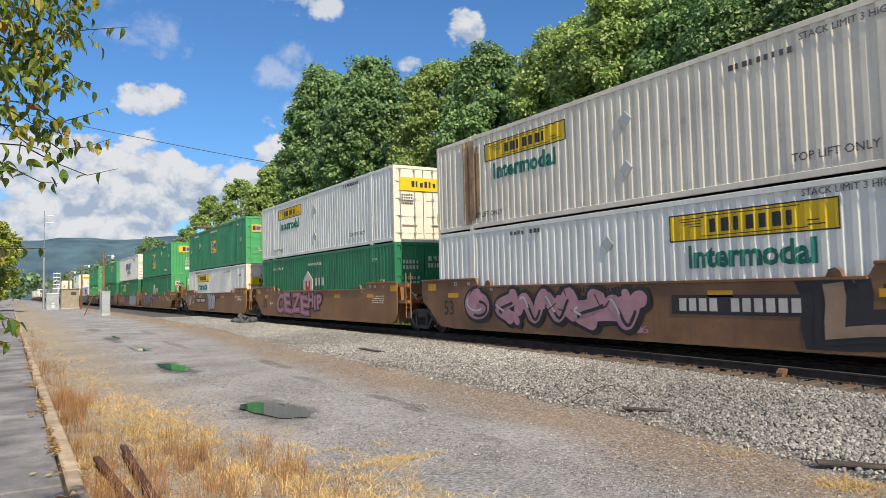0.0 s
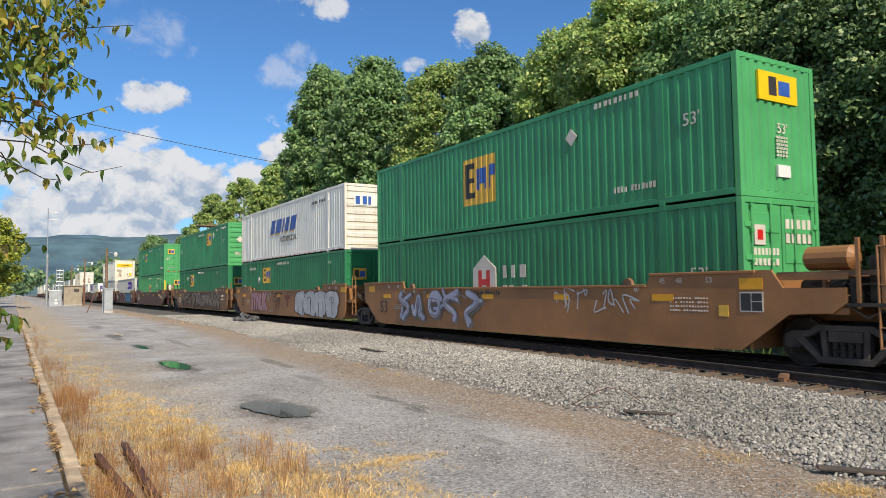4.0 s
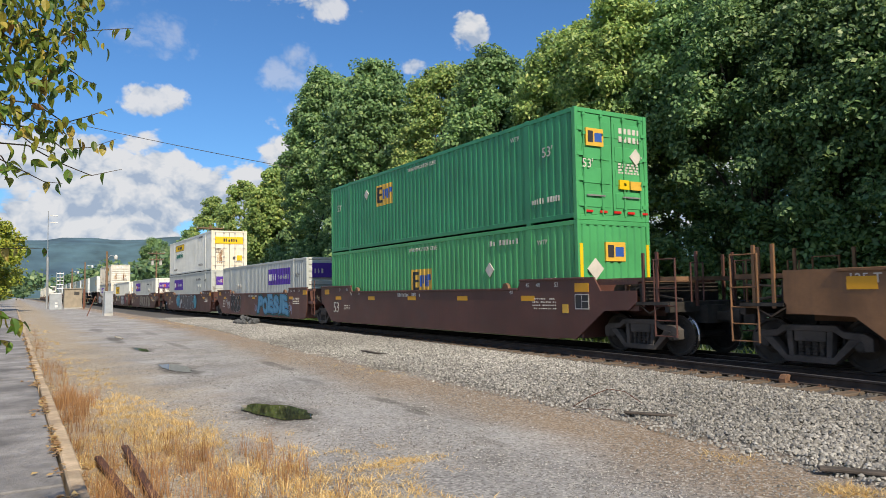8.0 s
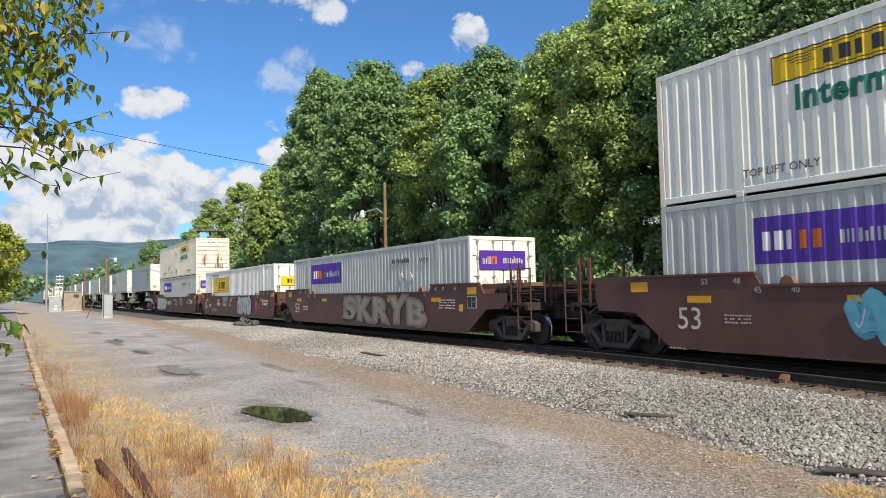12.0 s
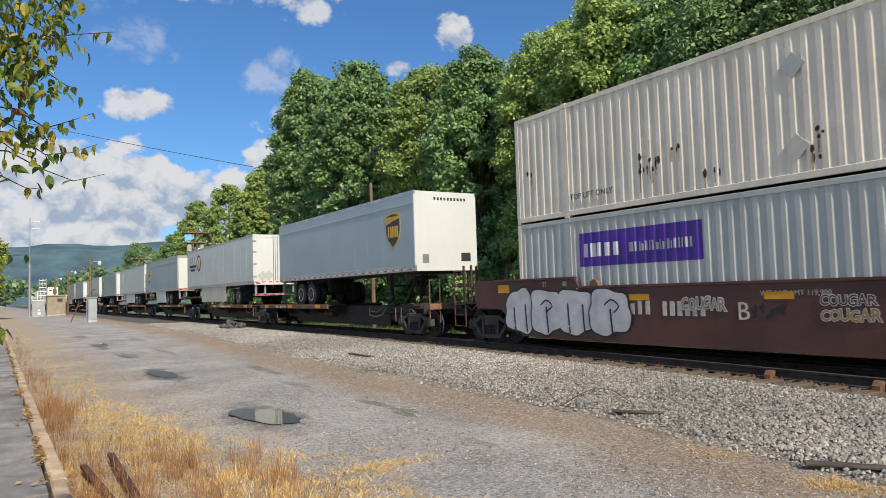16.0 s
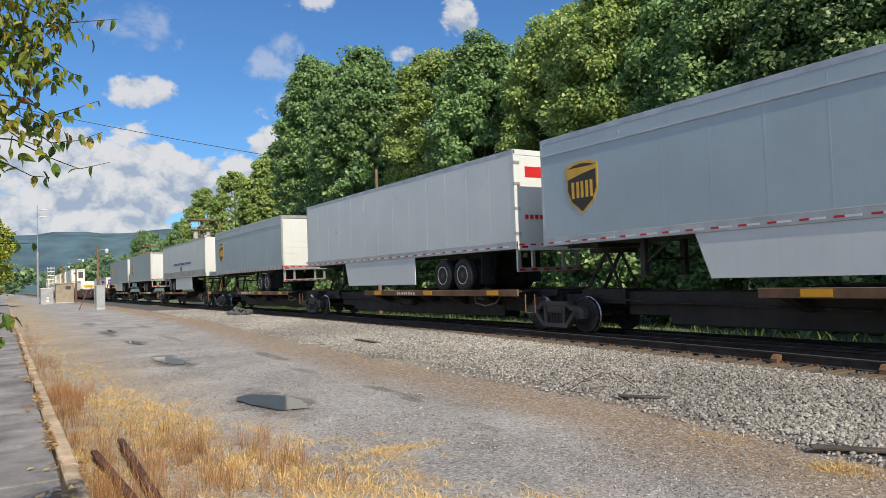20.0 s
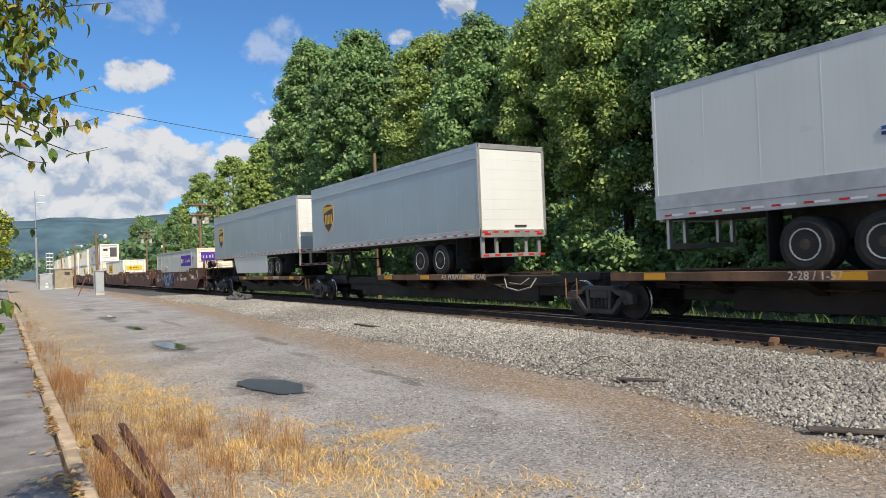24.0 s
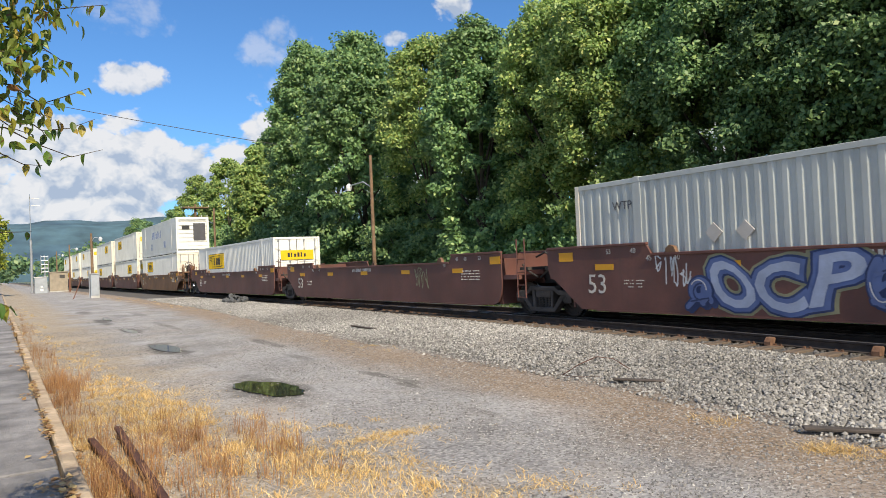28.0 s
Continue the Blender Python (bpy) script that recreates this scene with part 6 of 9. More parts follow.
def spine_wagon(x0, length, wheels_front, first, last, decks, seed, deck_words=()):
    """One platform of an articulated spine wagon; x = 0 at its front pivot. decks: stretches of wheel deck along x."""
    w = root("spine_wagon", "dark iron spine wagon with rusty deck edges and yellow reflectors", "rail wagon", "spine wagons of the train")
    part("centre_sill", shared(("centre_sill", length), lambda: boxes((-length + 0.45, -0.45, -0.38, 0.38, 0.72, DECK - 0.06), (-length + 3.2, -3.2, -0.30, 0.30, 0.27, 0.75), (-length + 1.9, -1.9, -0.26, 0.26, 0.46, 0.75), bevel=0.02), BLACK_IRON), None, w)
    part("sill_end", prism(bmesh.new(), [(-2.0, 0.72), (-1.2, 0.95), (-0.5, 0.95), (-0.5, 1.1), (-2.0, 1.1)], -0.5, 0.5), BLACK_IRON, w)
    part("sill_end", prism(bmesh.new(), [(-length + 2.0, 0.72), (-length + 1.2, 0.95), (-length + 0.5, 0.95), (-length + 0.5, 1.1), (-length + 2.0, 1.1)], -0.5, 0.5), BLACK_IRON, w)
    for a, b in decks:
        d = part("wheel_deck", boxes((a, b, -1.28, -0.42, DECK - 0.05, DECK), (a, b, 0.42, 1.28, DECK - 0.05, DECK)), BLACK_IRON, w)
        for s in (-1, 1):
            part("deck_edge", boxes((a, b, *sorted((s * 1.28, s * 1.34)), DECK - 0.16, DECK + 0.03), bevel=0.01), DECK_RUST, d)
        n = max(2, int((b - a) / 1.6))
        for i in range(n):
            x = a + 0.4 + i * (b - a - 0.8) / (n - 1)
            for s in (-1, 1):
                part("cross_bearer", shared(("cross_bearer", s), lambda: prism(bmesh.new(), [(s * 0.36, 0.62), (s * 1.25, DECK - 0.12), (s * 1.25, DECK - 0.05), (s * 0.36, DECK - 0.05)], -0.12, 0.12, "x"), BLACK_IRON), None, d).location = (x, 0, 0)
        for k in range(3):
            rx = a + (b - a) * (0.12 + 0.38 * k)
            part("reflector", shared("reflector", lambda: boxes((-0.29, 0.29, -0.004, 0.004, -0.07, 0.07)), REFLECT), None, d).location = (rx, -1.345, DECK - 0.06)
        if not deck_words:
            bars(d, a + (b - a) * 0.28, DECK - 0.12, 9, 1.5, 0.1, PALE, seed, -1.349)
        for at, text in deck_words:
            words(text, 0.16, PALE, d, (at, -1.349, DECK - 0.065))
    hx = -1.2 if not wheels_front else -length + 1.2
    bm = bmesh.new()
    for s in (-1, 1):
        tube(bm, [(hx - 0.7, s * 0.3, DECK), (hx, s * 0.25, 2.05)], 0.05, 6)
        tube(bm, [(hx + 0.5, s * 0.3, DECK), (hx, s * 0.25, 2.05)], 0.04, 6)
    box(bm, hx - 0.35, hx + 0.35, -0.5, 0.5, 2.03, 2.14)
    part("trailer_hitch", bm, GRIMY, w, "folding hitch stand")
    part("air_tank", lathe(bmesh.new(), [(-length * 0.5 - 0.5, 0.08), (-length * 0.5 - 0.45, 0.17), (-length * 0.5 + 0.45, 0.17), (-length * 0.5 + 0.5, 0.08)], (0, -0.62, 0.72), "x", 12), GRIMY, w)
    part("brake_pipe", tubes(([(-length + 0.5, -0.55, 0.95), (-length + 2.5, -0.5, 0.8), (-length * 0.5, -0.5, 0.66), (-2.5, -0.5, 0.8), (-0.5, -0.55, 0.95)], 0.022), seg=6), GRIMY, w)
    part("hose", tubes(([(-2.9, -0.6, 0.98), (-3.0, -0.75, 0.72), (-3.5, -0.8, 0.62), (-4.1, -0.75, 0.7), (-4.4, -0.6, 0.95)], 0.022), ([(-3.2, -0.62, 0.98), (-3.4, -0.78, 0.8), (-4.0, -0.72, 0.84)], 0.018), seg=6), HOSE, w, "pale looping air hose")
    bogie(w, 0.0, x0)
    if last:
        bogie(w, -length, x0)
        part("coupler", boxes((-length - 1.75, -length - 0.5, -0.12, 0.12, 0.72, 0.98), (-length - 2.0, -length - 1.7, -0.17, 0.17, 0.7, 1.02), bevel=0.02), GRIMY, w)
    part("step", tubes(([(-0.9, -1.3, 1.0), (-0.9, -1.3, 0.5), (-0.5, -1.3, 0.5), (-0.5, -1.3, 1.0)], 0.016), seg=6), DECK_RUST, w)
    if first:
        part("coupler", boxes((0.5, 1.75, -0.12, 0.12, 0.72, 0.98), (1.7, 2.0, -0.17, 0.17, 0.7, 1.02), bevel=0.02), GRIMY, w)
        part("end_platform", boxes((0.4, 1.5, -1.3, 1.3, 1.08, 1.14), (1.3, 1.5, -1.3, 1.3, 0.95, 1.08)), DECK_RUST, w)
        part("handrail", tubes(([(1.4, -1.25, 0.5), (1.4, -1.25, 1.95), (1.4, -0.85, 1.95), (1.4, -0.85, 0.5)], 0.02), ([(1.4, 1.25, 0.5), (1.4, 1.25, 1.95), (1.4, 0.85, 1.95), (1.4, 0.85, 0.5)], 0.02), seg=6), DECK_RUST, w)
    RIDERS.append((w, x0, 0.0))
    return w


def make_tyre():
    return lathe(bmesh.new(), [(-0.13, 0.30), (-0.14, 0.40), (-0.12, 0.49), (-0.08, 0.515), (0.08, 0.515), (0.12, 0.49), (0.14, 0.40), (0.13, 0.30)], (0, 0, 0), "y", 24)


def make_rim():
    bm = lathe(bmesh.new(), [(0.0, 0.02), (0.0, 0.285), (-0.135, 0.295), (-0.135, 0.27), (-0.04, 0.24), (-0.03, 0.12), (-0.11, 0.10), (-0.12, 0.03)], (0, 0, 0), "y", 20)
    return bm


def trailer(label, skin, length, x0, nose_first, door="roll", wheels=(3.9, 2.65), skirt=None, skirt_mat=None, end_mat=None, top=5.07, base=2.26, group="road trailers on the train", corrugated=False):
    """A box trailer; its front on the train (x = 0) is its nose or its doors. wheels: how far the axles stand from the doors."""
    tr = root("road_trailer", label, "trailer", group)
    h = 1.30
    end_mat = end_mat or TRAILER_WHITE
    part("near_wall", boxes((-length + 0.06, -0.06, -h + 0.005, -h + 0.05, base + 0.2, top - 0.12)), skin, tr)
    part("far_wall", boxes((-length + 0.06, -0.06, h - 0.05, h - 0.005, base + 0.2, top - 0.12)), skin, tr)
    part("roof", boxes((-length + 0.02, -0.02, -h + 0.05, h - 0.05, top - 0.06, top - 0.03)), TRAILER_WHITE, tr)
    part("floor", boxes((-length + 0.05, -0.05, -h + 0.05, h - 0.05, base, base + 0.1)), INSIDE, tr)
    for s in (-1, 1):
        part("top_rail", boxes((-length, 0, *sorted((s * h, s * (h - 0.06))), top - 0.14, top), bevel=0.012), ALU_RAIL, tr)
        rail = part("bottom_rail", boxes((-length, 0, *sorted((s * (h + 0.004), s * (h - 0.06))), base, base + 0.22), bevel=0.008), ALU_RAIL, tr)
    n = int(length / 0.62)
    for i in range(n):
        for nm, m, a, b in (("red_tape", RED, 0.25, 0.44), ("white_tape", TAPE_WHITE, 0.44, 0.72)):
            part(nm, shared((nm, base), lambda: boxes((a, b, -h - 0.009, -h, base + 0.06, base + 0.1)), m), None, rail).location = (-length + i * 0.62, 0, 0)
    # upright seams of the side sheets
    seams = bmesh.new()
    for i in range(1, int(length / 1.22)):
        x = -i * 1.22
        box(seams, x - 0.010, x + 0.010, -h + 0.003, -h + 0.012, base + 0.22, top - 0.14)
    part("sheet_seam", seams, skin, tr)
    if skin is TRAILER_GREY:
        part("upper_seam", boxes((-length + 0.03, -0.03, -h - 0.018, -h + 0.02, top - 0.47, top - 0.43), bevel=0.004), ALU_RAIL, tr)
    rear_x, sgn = (-length, -1) if nose_first else (0.0, 1)
    nose_x = 0.0 if nose_first else -length
    part("nose_wall", boxes((*sorted((nose_x, nose_x + (-0.05 if nose_first else 0.05))), -h + 0.05, h - 0.05, base, top - 0.02), bevel=0.01), end_mat, tr)
    for y in (-h, h - 0.06):
        part("corner_post", boxes((*sorted((nose_x, nose_x + (-0.1 if nose_first else 0.1))), y, y + 0.06, base, top), bevel=0.015), end_mat if nose_first else ALU_RAIL, tr)
    f = part("door_frame", boxes((*sorted((rear_x, rear_x - sgn * 0.1)), -h, -h + 0.1, base, top), (*sorted((rear_x, rear_x - sgn * 0.1)), h - 0.1, h, base, top),
                                 (*sorted((rear_x, rear_x - sgn * 0.1)), -h + 0.1, h - 0.1, top - 0.16, top), (*sorted((rear_x, rear_x - sgn * 0.1)), -h + 0.1, h - 0.1, base - 0.04, base + 0.2), bevel=0.01), ALU_RAIL if door == "roll" else end_mat, tr)
    if door == "roll":
        for i in range(8):
            z = base + 0.2 + i * (top - 0.36 - base) / 8
            part("door_slat", boxes((*sorted((rear_x - sgn * 0.03, rear_x - sgn * 0.07)), -h + 0.1, h - 0.1, z + 0.001, z + (top - 0.36 - base) / 8 - 0.001)), end_mat, f)
        part("latch", boxes((*sorted((rear_x, rear_x - sgn * 0.04)), 0.05, 0.5, base + 0.28, base + 0.34)), STEEL, f)
    else:
        for s in (-1, 1):
            d = part("door", boxes((*sorted((rear_x - sgn * 0.01, rear_x - sgn * 0.06)), *sorted((s * 0.012, s * (h - 0.1))), base + 0.2, top - 0.16), bevel=0.008), end_mat, tr)
            part("lock_rod", tubes(([(rear_x + sgn * 0.02, s * 0.12, base + 0.05), (rear_x + sgn * 0.02, s * 0.12, top - 0.05)], 0.02), seg=6), ALU_RAIL, d)
            for zz in (base + 0.4, base + 1.1, base + 1.8, base + 2.4):
                part("hinge", boxes((*sorted((rear_x + sgn * 0.015, rear_x - sgn * 0.03)), *sorted((s * (h + 0.01), s * (h - 0.2))), zz, zz + 0.08)), ALU_RAIL, d)
    part("door_tape", boxes(*[(*sorted((rear_x + sgn * 0.004, rear_x - sgn * 0.02)), -1.2 + i * 0.4, -1.0 + i * 0.4, base + 0.1, base + 0.15) for i in range(6)]), RED, f)
    guard = part("underride_guard", boxes((*sorted((rear_x - sgn * 0.15, rear_x - sgn * 0.22)), -1.15, 1.15, 1.62, 1.74), (*sorted((rear_x - sgn * 0.15, rear_x - sgn * 0.22)), -0.62, -0.52, 1.74, base), (*sorted((rear_x - sgn * 0.15, rear_x - sgn * 0.22)), 0.52, 0.62, 1.74, base), (*sorted((rear_x - sgn * 0.15, rear_x - sgn * 0.22)), -1.15, -1.03, 1.74, base), (*sorted((rear_x - sgn * 0.15, rear_x - sgn * 0.22)), 1.03, 1.15, 1.74, base)), ALU_RAIL, tr)
    part("guard_tape", boxes(*[(*sorted((rear_x - sgn * 0.14, rear_x - sgn * 0.16)), -1.1 + i * 0.44, -0.9 + i * 0.44, 1.65, 1.71) for i in range(6)]), RED, guard)
    for y in (-1.12, 0.9):
        part("tail_lamp", boxes((*sorted((rear_x + sgn * 0.006, rear_x - sgn * 0.02)), y, y + 0.22, base + 0.03, base + 0.09)), LIGHT_RED, tr)
    for a in wheels:
        x = rear_x - sgn * a
        ax = part("axle", boxes((x - 0.07, x + 0.07, -0.9, 0.9, 1.53, 1.67)), GRIMY, tr)
        for y in (-1.14, -0.82, 0.82, 1.14):
            t = part("tyre", shared("tyre", make_tyre, TYRE), None, ax)
            t.location = (x, y, 1.60)
        for y, q in ((-1.14, 0), (1.14, math.pi)):
            rm = part("rim", shared("rim", make_rim, HUB_STEEL), None, ax)
            rm.matrix_basis = Matrix.Translation((x, y, 1.60)) @ Matrix.Rotation(q, 4, "Z")
            part("hub", shared("dark_hub", lambda: lathe(bmesh.new(), [(-0.045, 0.02), (-0.045, 0.17), (-0.06, 0.13), (-0.13, 0.10), (-0.135, 0.03)], (0, 0, 0), "y", 18), GRIMY), None, ax).matrix_basis = rm.matrix_basis.copy()
    mid = rear_x - sgn * sum(wheels) / len(wheels)
    part("bogie_frame", boxes((mid - 1.3, mid + 1.3, -0.6, -0.45, 1.7, base), (mid - 1.3, mid + 1.3, 0.45, 0.6, 1.7, base)), GRIMY, tr)
    for y in (-1.15, 0.65):
        part("mud_flap", boxes((*sorted((mid + sgn * 1.45, mid + sgn * 1.48)), y, y + 0.5, 1.3, base)), TYRE, tr)
    lx = nose_x + sgn * 2.9
    legs = bmesh.new()
    for y in (-0.7, 0.7):
        box(legs, lx - 0.07, lx + 0.07, y - 0.07, y + 0.07, 1.45, base)
        box(legs, lx - 0.14, lx + 0.14, y - 0.12, y + 0.12, 1.40, 1.45)
        tube(legs, [(lx, y, 1.7), (lx + sgn * 0.9, y, base)], 0.03, 6)
    tube(legs, [(lx, -0.7, 1.8), (lx, 0.7, 1.8)], 0.03, 6)
    part("landing_leg", legs, GRIMY, tr)
    part("kingpin_plate", boxes((*sorted((nose_x + sgn * 0.5, nose_x + sgn * 1.6)), -0.9, 0.9, base - 0.08, base)), GRIMY, tr)
    if skirt:
        a, b, slope = skirt
        bm = bmesh.new()
        prism(bm, [(a, base), (a + slope, 1.33), (b, 1.33), (b, base)], -h + 0.02, -h + 0.05)
        part("side_skirt", bm, skirt_mat or SKIRT, tr, "pale side skirt panel")
    RIDERS.append((tr, x0, 0.0))
    return tr


def shield(tr, x, z, w=1.1, h=1.2):
    y = -1.306
    out = [(-0.5, 0.46), (-0.25, 0.52), (0, 0.54), (0.25, 0.52), (0.5, 0.46), (0.5, -0.05), (0.36, -0.32), (0.0, -0.56), (-0.36, -0.32), (-0.5, -0.05)]
    bm = bmesh.new()
    prism(bm, [(x + a * w, z + b * h) for a, b in out], y, y + 0.01)
    e = part("emblem_plate", bm, GOLD, tr, "brown and gold shield emblem")
    bm = bmesh.new()
    prism(bm, [(x + a * w * 0.9, z + b * h * 0.9) for a, b in out if True], y - 0.004, y + 0.004)
    part("emblem", bm, BROWN, e)
    bm = bmesh.new()
    prism(bm, [(x - 0.45 * w, z + 0.41 * h), (x + 0.45 * w, z + 0.41 * h), (x + 0.45 * w, z + 0.33 * h), (x, z + 0.27 * h), (x - 0.45 * w, z + 0.18 * h)], y - 0.008, y)
    part("emblem", bm, GOLD, e)
    for a, b in ((-0.33, -0.25), (-0.17, -0.09), (-0.03, 0.05), (0.12, 0.2), (0.26, 0.34)):
        part("emblem", boxes((x + a * w, x + b * w, y - 0.009, y, z - 0.22 * h, z + 0.12 * h)), GOLD, e)


DECK_WORDS = {-376.8: ((-5.1, "2-28 / 1-57"),), -341.5: ((-11.5, "2-28 / 1-57"),), -358.6: ((-5.6, "ALL PURPOSE SPINE CAR"),), -320.8: ((-9.4, "ALL PURPOSE SPINE CAR"),)}


def build_spines():
    A = (-252.45, -269.05, -286.2, -303.35, -320.8, -337.4)
    B = (-341.5, -358.6, -376.8, -394.0)
    decks = {-252.45: [(-16.2, -7.0)], -269.05: [(-10.2, -1.2)], -286.2: [(-11.0, -1.6)], -303.35: [(-11.0, -1.2)], -320.8: [(-11.6, -2.6)],
             -341.5: [(-16.4, -5.4)], -358.6: [(-11.4, -4.4)], -376.8: [(-12.0, -1.5)]}
    for line in (A, B):
        for i, (a, b) in enumerate(zip(line, line[1:])):
            spine_wagon(a, a - b, a not in (-252.45, -341.5), i == 0, i == len(line) - 2, decks[a], i + 3, DECK_WORDS.get(a, ()))
    t = trailer("grey aluminium box trailer with a brown shield emblem", TRAILER_GREY, 13.7, -251.85, True, wheels=(2.85, 4.1), end_mat=TRAILER_WHITE)
    shield(t, -1.55, 3.8)
    part("nose_stencil", boxes(*[(-0.01, 0.006, -0.5 + i * 0.14, -0.42 + i * 0.14, 4.75, 4.85) for i in range(10)]), DARK_INK, t)
    part("nose_plate", boxes((-0.01, 0.01, -1.0, -0.75, 2.55, 2.85)), ALU_RAIL, t)
    part("nose_plate", boxes((-0.01, 0.008, 0.6, 1.0, 2.6, 2.9)), DARK_INK, t)
    t = trailer("white box trailer, round bird badge, pale skirt, hinged doors", TRAILER_WHITE, 16.1, -269.95, False, "hinged", (4.28, 3.05), (-11.86, -5.7, 0.0))
    bm = lathe(bmesh.new(), [(-0.012, 0.58), (0.0, 0.58)], (-12.55, -1.30, 4.07), "y", 28)
    e = part("emblem_plate", bm, DARK_INK, t, "round badge with a dark ring")
    part("emblem", lathe(bmesh.new(), [(-0.016, 0.46), (-0.006, 0.46)], (-12.55, -1.30, 4.07), "y", 24), PALE, e)
    bm = bmesh.new()
    prism(bm, [(-12.95, 3.8), (-12.5, 3.68), (-12.25, 3.95), (-12.3, 4.2), (-12.55, 4.25), (-12.8, 4.1)], -1.322, -1.312)
    part("emblem", bm, GOLD, e)
    for n, a, b, c, d, m in ((3, -15.15, -13.45, 4.08, 4.62, ALU_RAIL), (11, -15.3, -13.3, 3.82, 4.0, DARK_INK), (6, -14.85, -13.75, 3.56, 3.74, DARK_INK)):
        step = (b - a) / n
        for i in range(n):
            part("emblem", boxes((a + i * step, a + i * step + step * 0.76, -1.306, -1.29, c, d)), m, t, "plain block of a painted sign")
    for a, b in ((-15.3, -14.95), (-13.65, -13.3)):
        part("emblem", boxes((a, b, -1.306, -1.29, 3.64, 3.67)), DARK_INK, t)
    e = part("emblem_plate", lathe(bmesh.new(), [(0.0, 0.24), (0.006, 0.24)], (0, 0.6, 4.3), "x", 24), DARK_INK, t, "round badge on the door")
    part("emblem", lathe(bmesh.new(), [(0.0, 0.17), (0.011, 0.17)], (0, 0.6, 4.3), "x", 20), GOLD, e)
    end_bars(t, 0.38, 3.85, 1, 0.5, 0.16, ALU_RAIL, 0.004, 3); end_bars(t, 0.36, 3.68, 2, 0.55, 0.05, DARK_INK, 0.004, 5); end_bars(t, 0.4, 3.3, 4, 0.5, 0.04, GREY_INK, 0.004, 7)
    for y in (-0.75, -0.4):
        bm = bmesh.new()
        prism(bm, [(y - 0.28, 2.75), (y, 2.47), (y + 0.28, 2.75), (y, 3.03)], -0.02, 0.006, "x")
        part("placard", bm, GREY_C, t)
    t = trailer("silver box trailer with a roll-up door and brown shield emblem", TRAILER_GREY, 13.8, -289.6, False, "roll", (3.89, 2.62), (-9.0, -4.7, 0.35), TRAILER_WHITE)
    shield(t, -12.25, 3.65)
    t = trailer("plain white box trailer with a small red emblem on its doors", TRAILER_WHITE, 15.95, -304.55, False, "hinged", (4.01, 2.84), (-11.7, -5.8, 0.3), TRAILER_WHITE)
    end_panel(t, -0.9, -0.3, 4.3, 4.6, RED, (), 0.004, "emblem_plate"); end_bars(t, -0.95, 3.1, 1, 0.9, 0.13, RED, 0.006)
    t = trailer("silver box trailer with a roll-up door and shield emblem", TRAILER_GREY, 13.5, -324.2, False, "roll", (3.8, 2.63))
    shield(t, -11.95, 3.7)
    t = trailer("white box trailer with two blue side stripes", TRAILER_WHITE, 15.95, -340.55, True, "hinged", (3.31, 4.66), (-10.5, -4.5, 0.0), TRAILER_WHITE)
    for z, m in ((3.42, BLUE), (3.33, surf("navy_sign_paint", (0.02, 0.03, 0.16), 0.5))):
        bm = bmesh.new()
        prism(bm, [(-11.25, z - 0.02), (-4.55, z - 0.02), (-4.55, z + 0.04), (-11.25, z + 0.04)], -1.308, -1.298)
        part("stripe", bm, m, t)
    bm = bmesh.new()
    prism(bm, [(-8.55, 2.98), (-8.25, 2.68), (-7.95, 2.98), (-8.25, 3.28)], -1.308, -1.298)
    part("placard", bm, GREY_INK, t)
    part("lower_panel", boxes((-15.9, -0.05, -1.309, -1.297, 2.48, 2.78)), ALU_RAIL, t)
    t = trailer("silver box trailer, roll-up door, brown shield emblem", TRAILER_GREY, 13.45, -363.2, False, "roll", (3.67, 2.37))
    shield(t, -11.5, 3.65)
    t = trailer("long silver box trailer with skirt and two-tone roll-up door", TRAILER_GREY, 15.85, -378.65, False, "roll", (4.31, 3.08), (-11.3, -4.85, 0.6), TRAILER_WHITE)
    shield(t, -14.1, 3.65)
    end_panel(t, -1.18, 1.18, 2.48, 3.05, TRAILER_GREY, (), -0.02); end_panel(t, 0.75, 1.1, 2.85, 3.15, YELLOW, (), -0.012)


build_spines()


# ---- ground ----
def smooth(a, b, x):
    u = np.clip((x - a) / (b - a), 0, 1)
    return u * u * (3 - 2 * u)


def toe_y(x):
    """Where the foot of the ballast shoulder lies across the yard."""
    return 7.05 + 0.5 * smooth(3.5, 9, -x) + 1.35 * smooth(10, 40, -x)


def ground_z(x, y):
    """Height of the yard, the ballast shoulder and the verge behind the track."""
    x, y = np.asarray(x, float), np.asarray(y, float)
    yard = -0.33 + 0.19 * smooth(22, 62, -x)
    toe = toe_y(x)
    z = yard + (-0.21 - yard) * smooth(0, 1, (y - toe) / (11.0 - toe))
    z = np.where(y > 15.6, -0.21 - 0.5 * smooth(15.6, 18.5, y), z)
    return z + 2.6 * smooth(24, 60, y) * smooth(-400, -20, -np.abs(x + 60))


def grid_mesh(name, xs, ys, zf, material):
    X, Y = np.meshgrid(xs, ys, indexing="ij")
    Z = zf(X, Y)
    co = np.stack([X, Y, Z], -1).reshape(-1, 3)
    nx, ny = len(xs), len(ys)
    i = np.arange(nx - 1)[:, None] * ny + np.arange(ny - 1)[None, :]
    quads = np.stack([i, i + ny, i + ny + 1, i + 1], -1).reshape(-1, 4)
    return raw_mesh(name, co, quads, material)


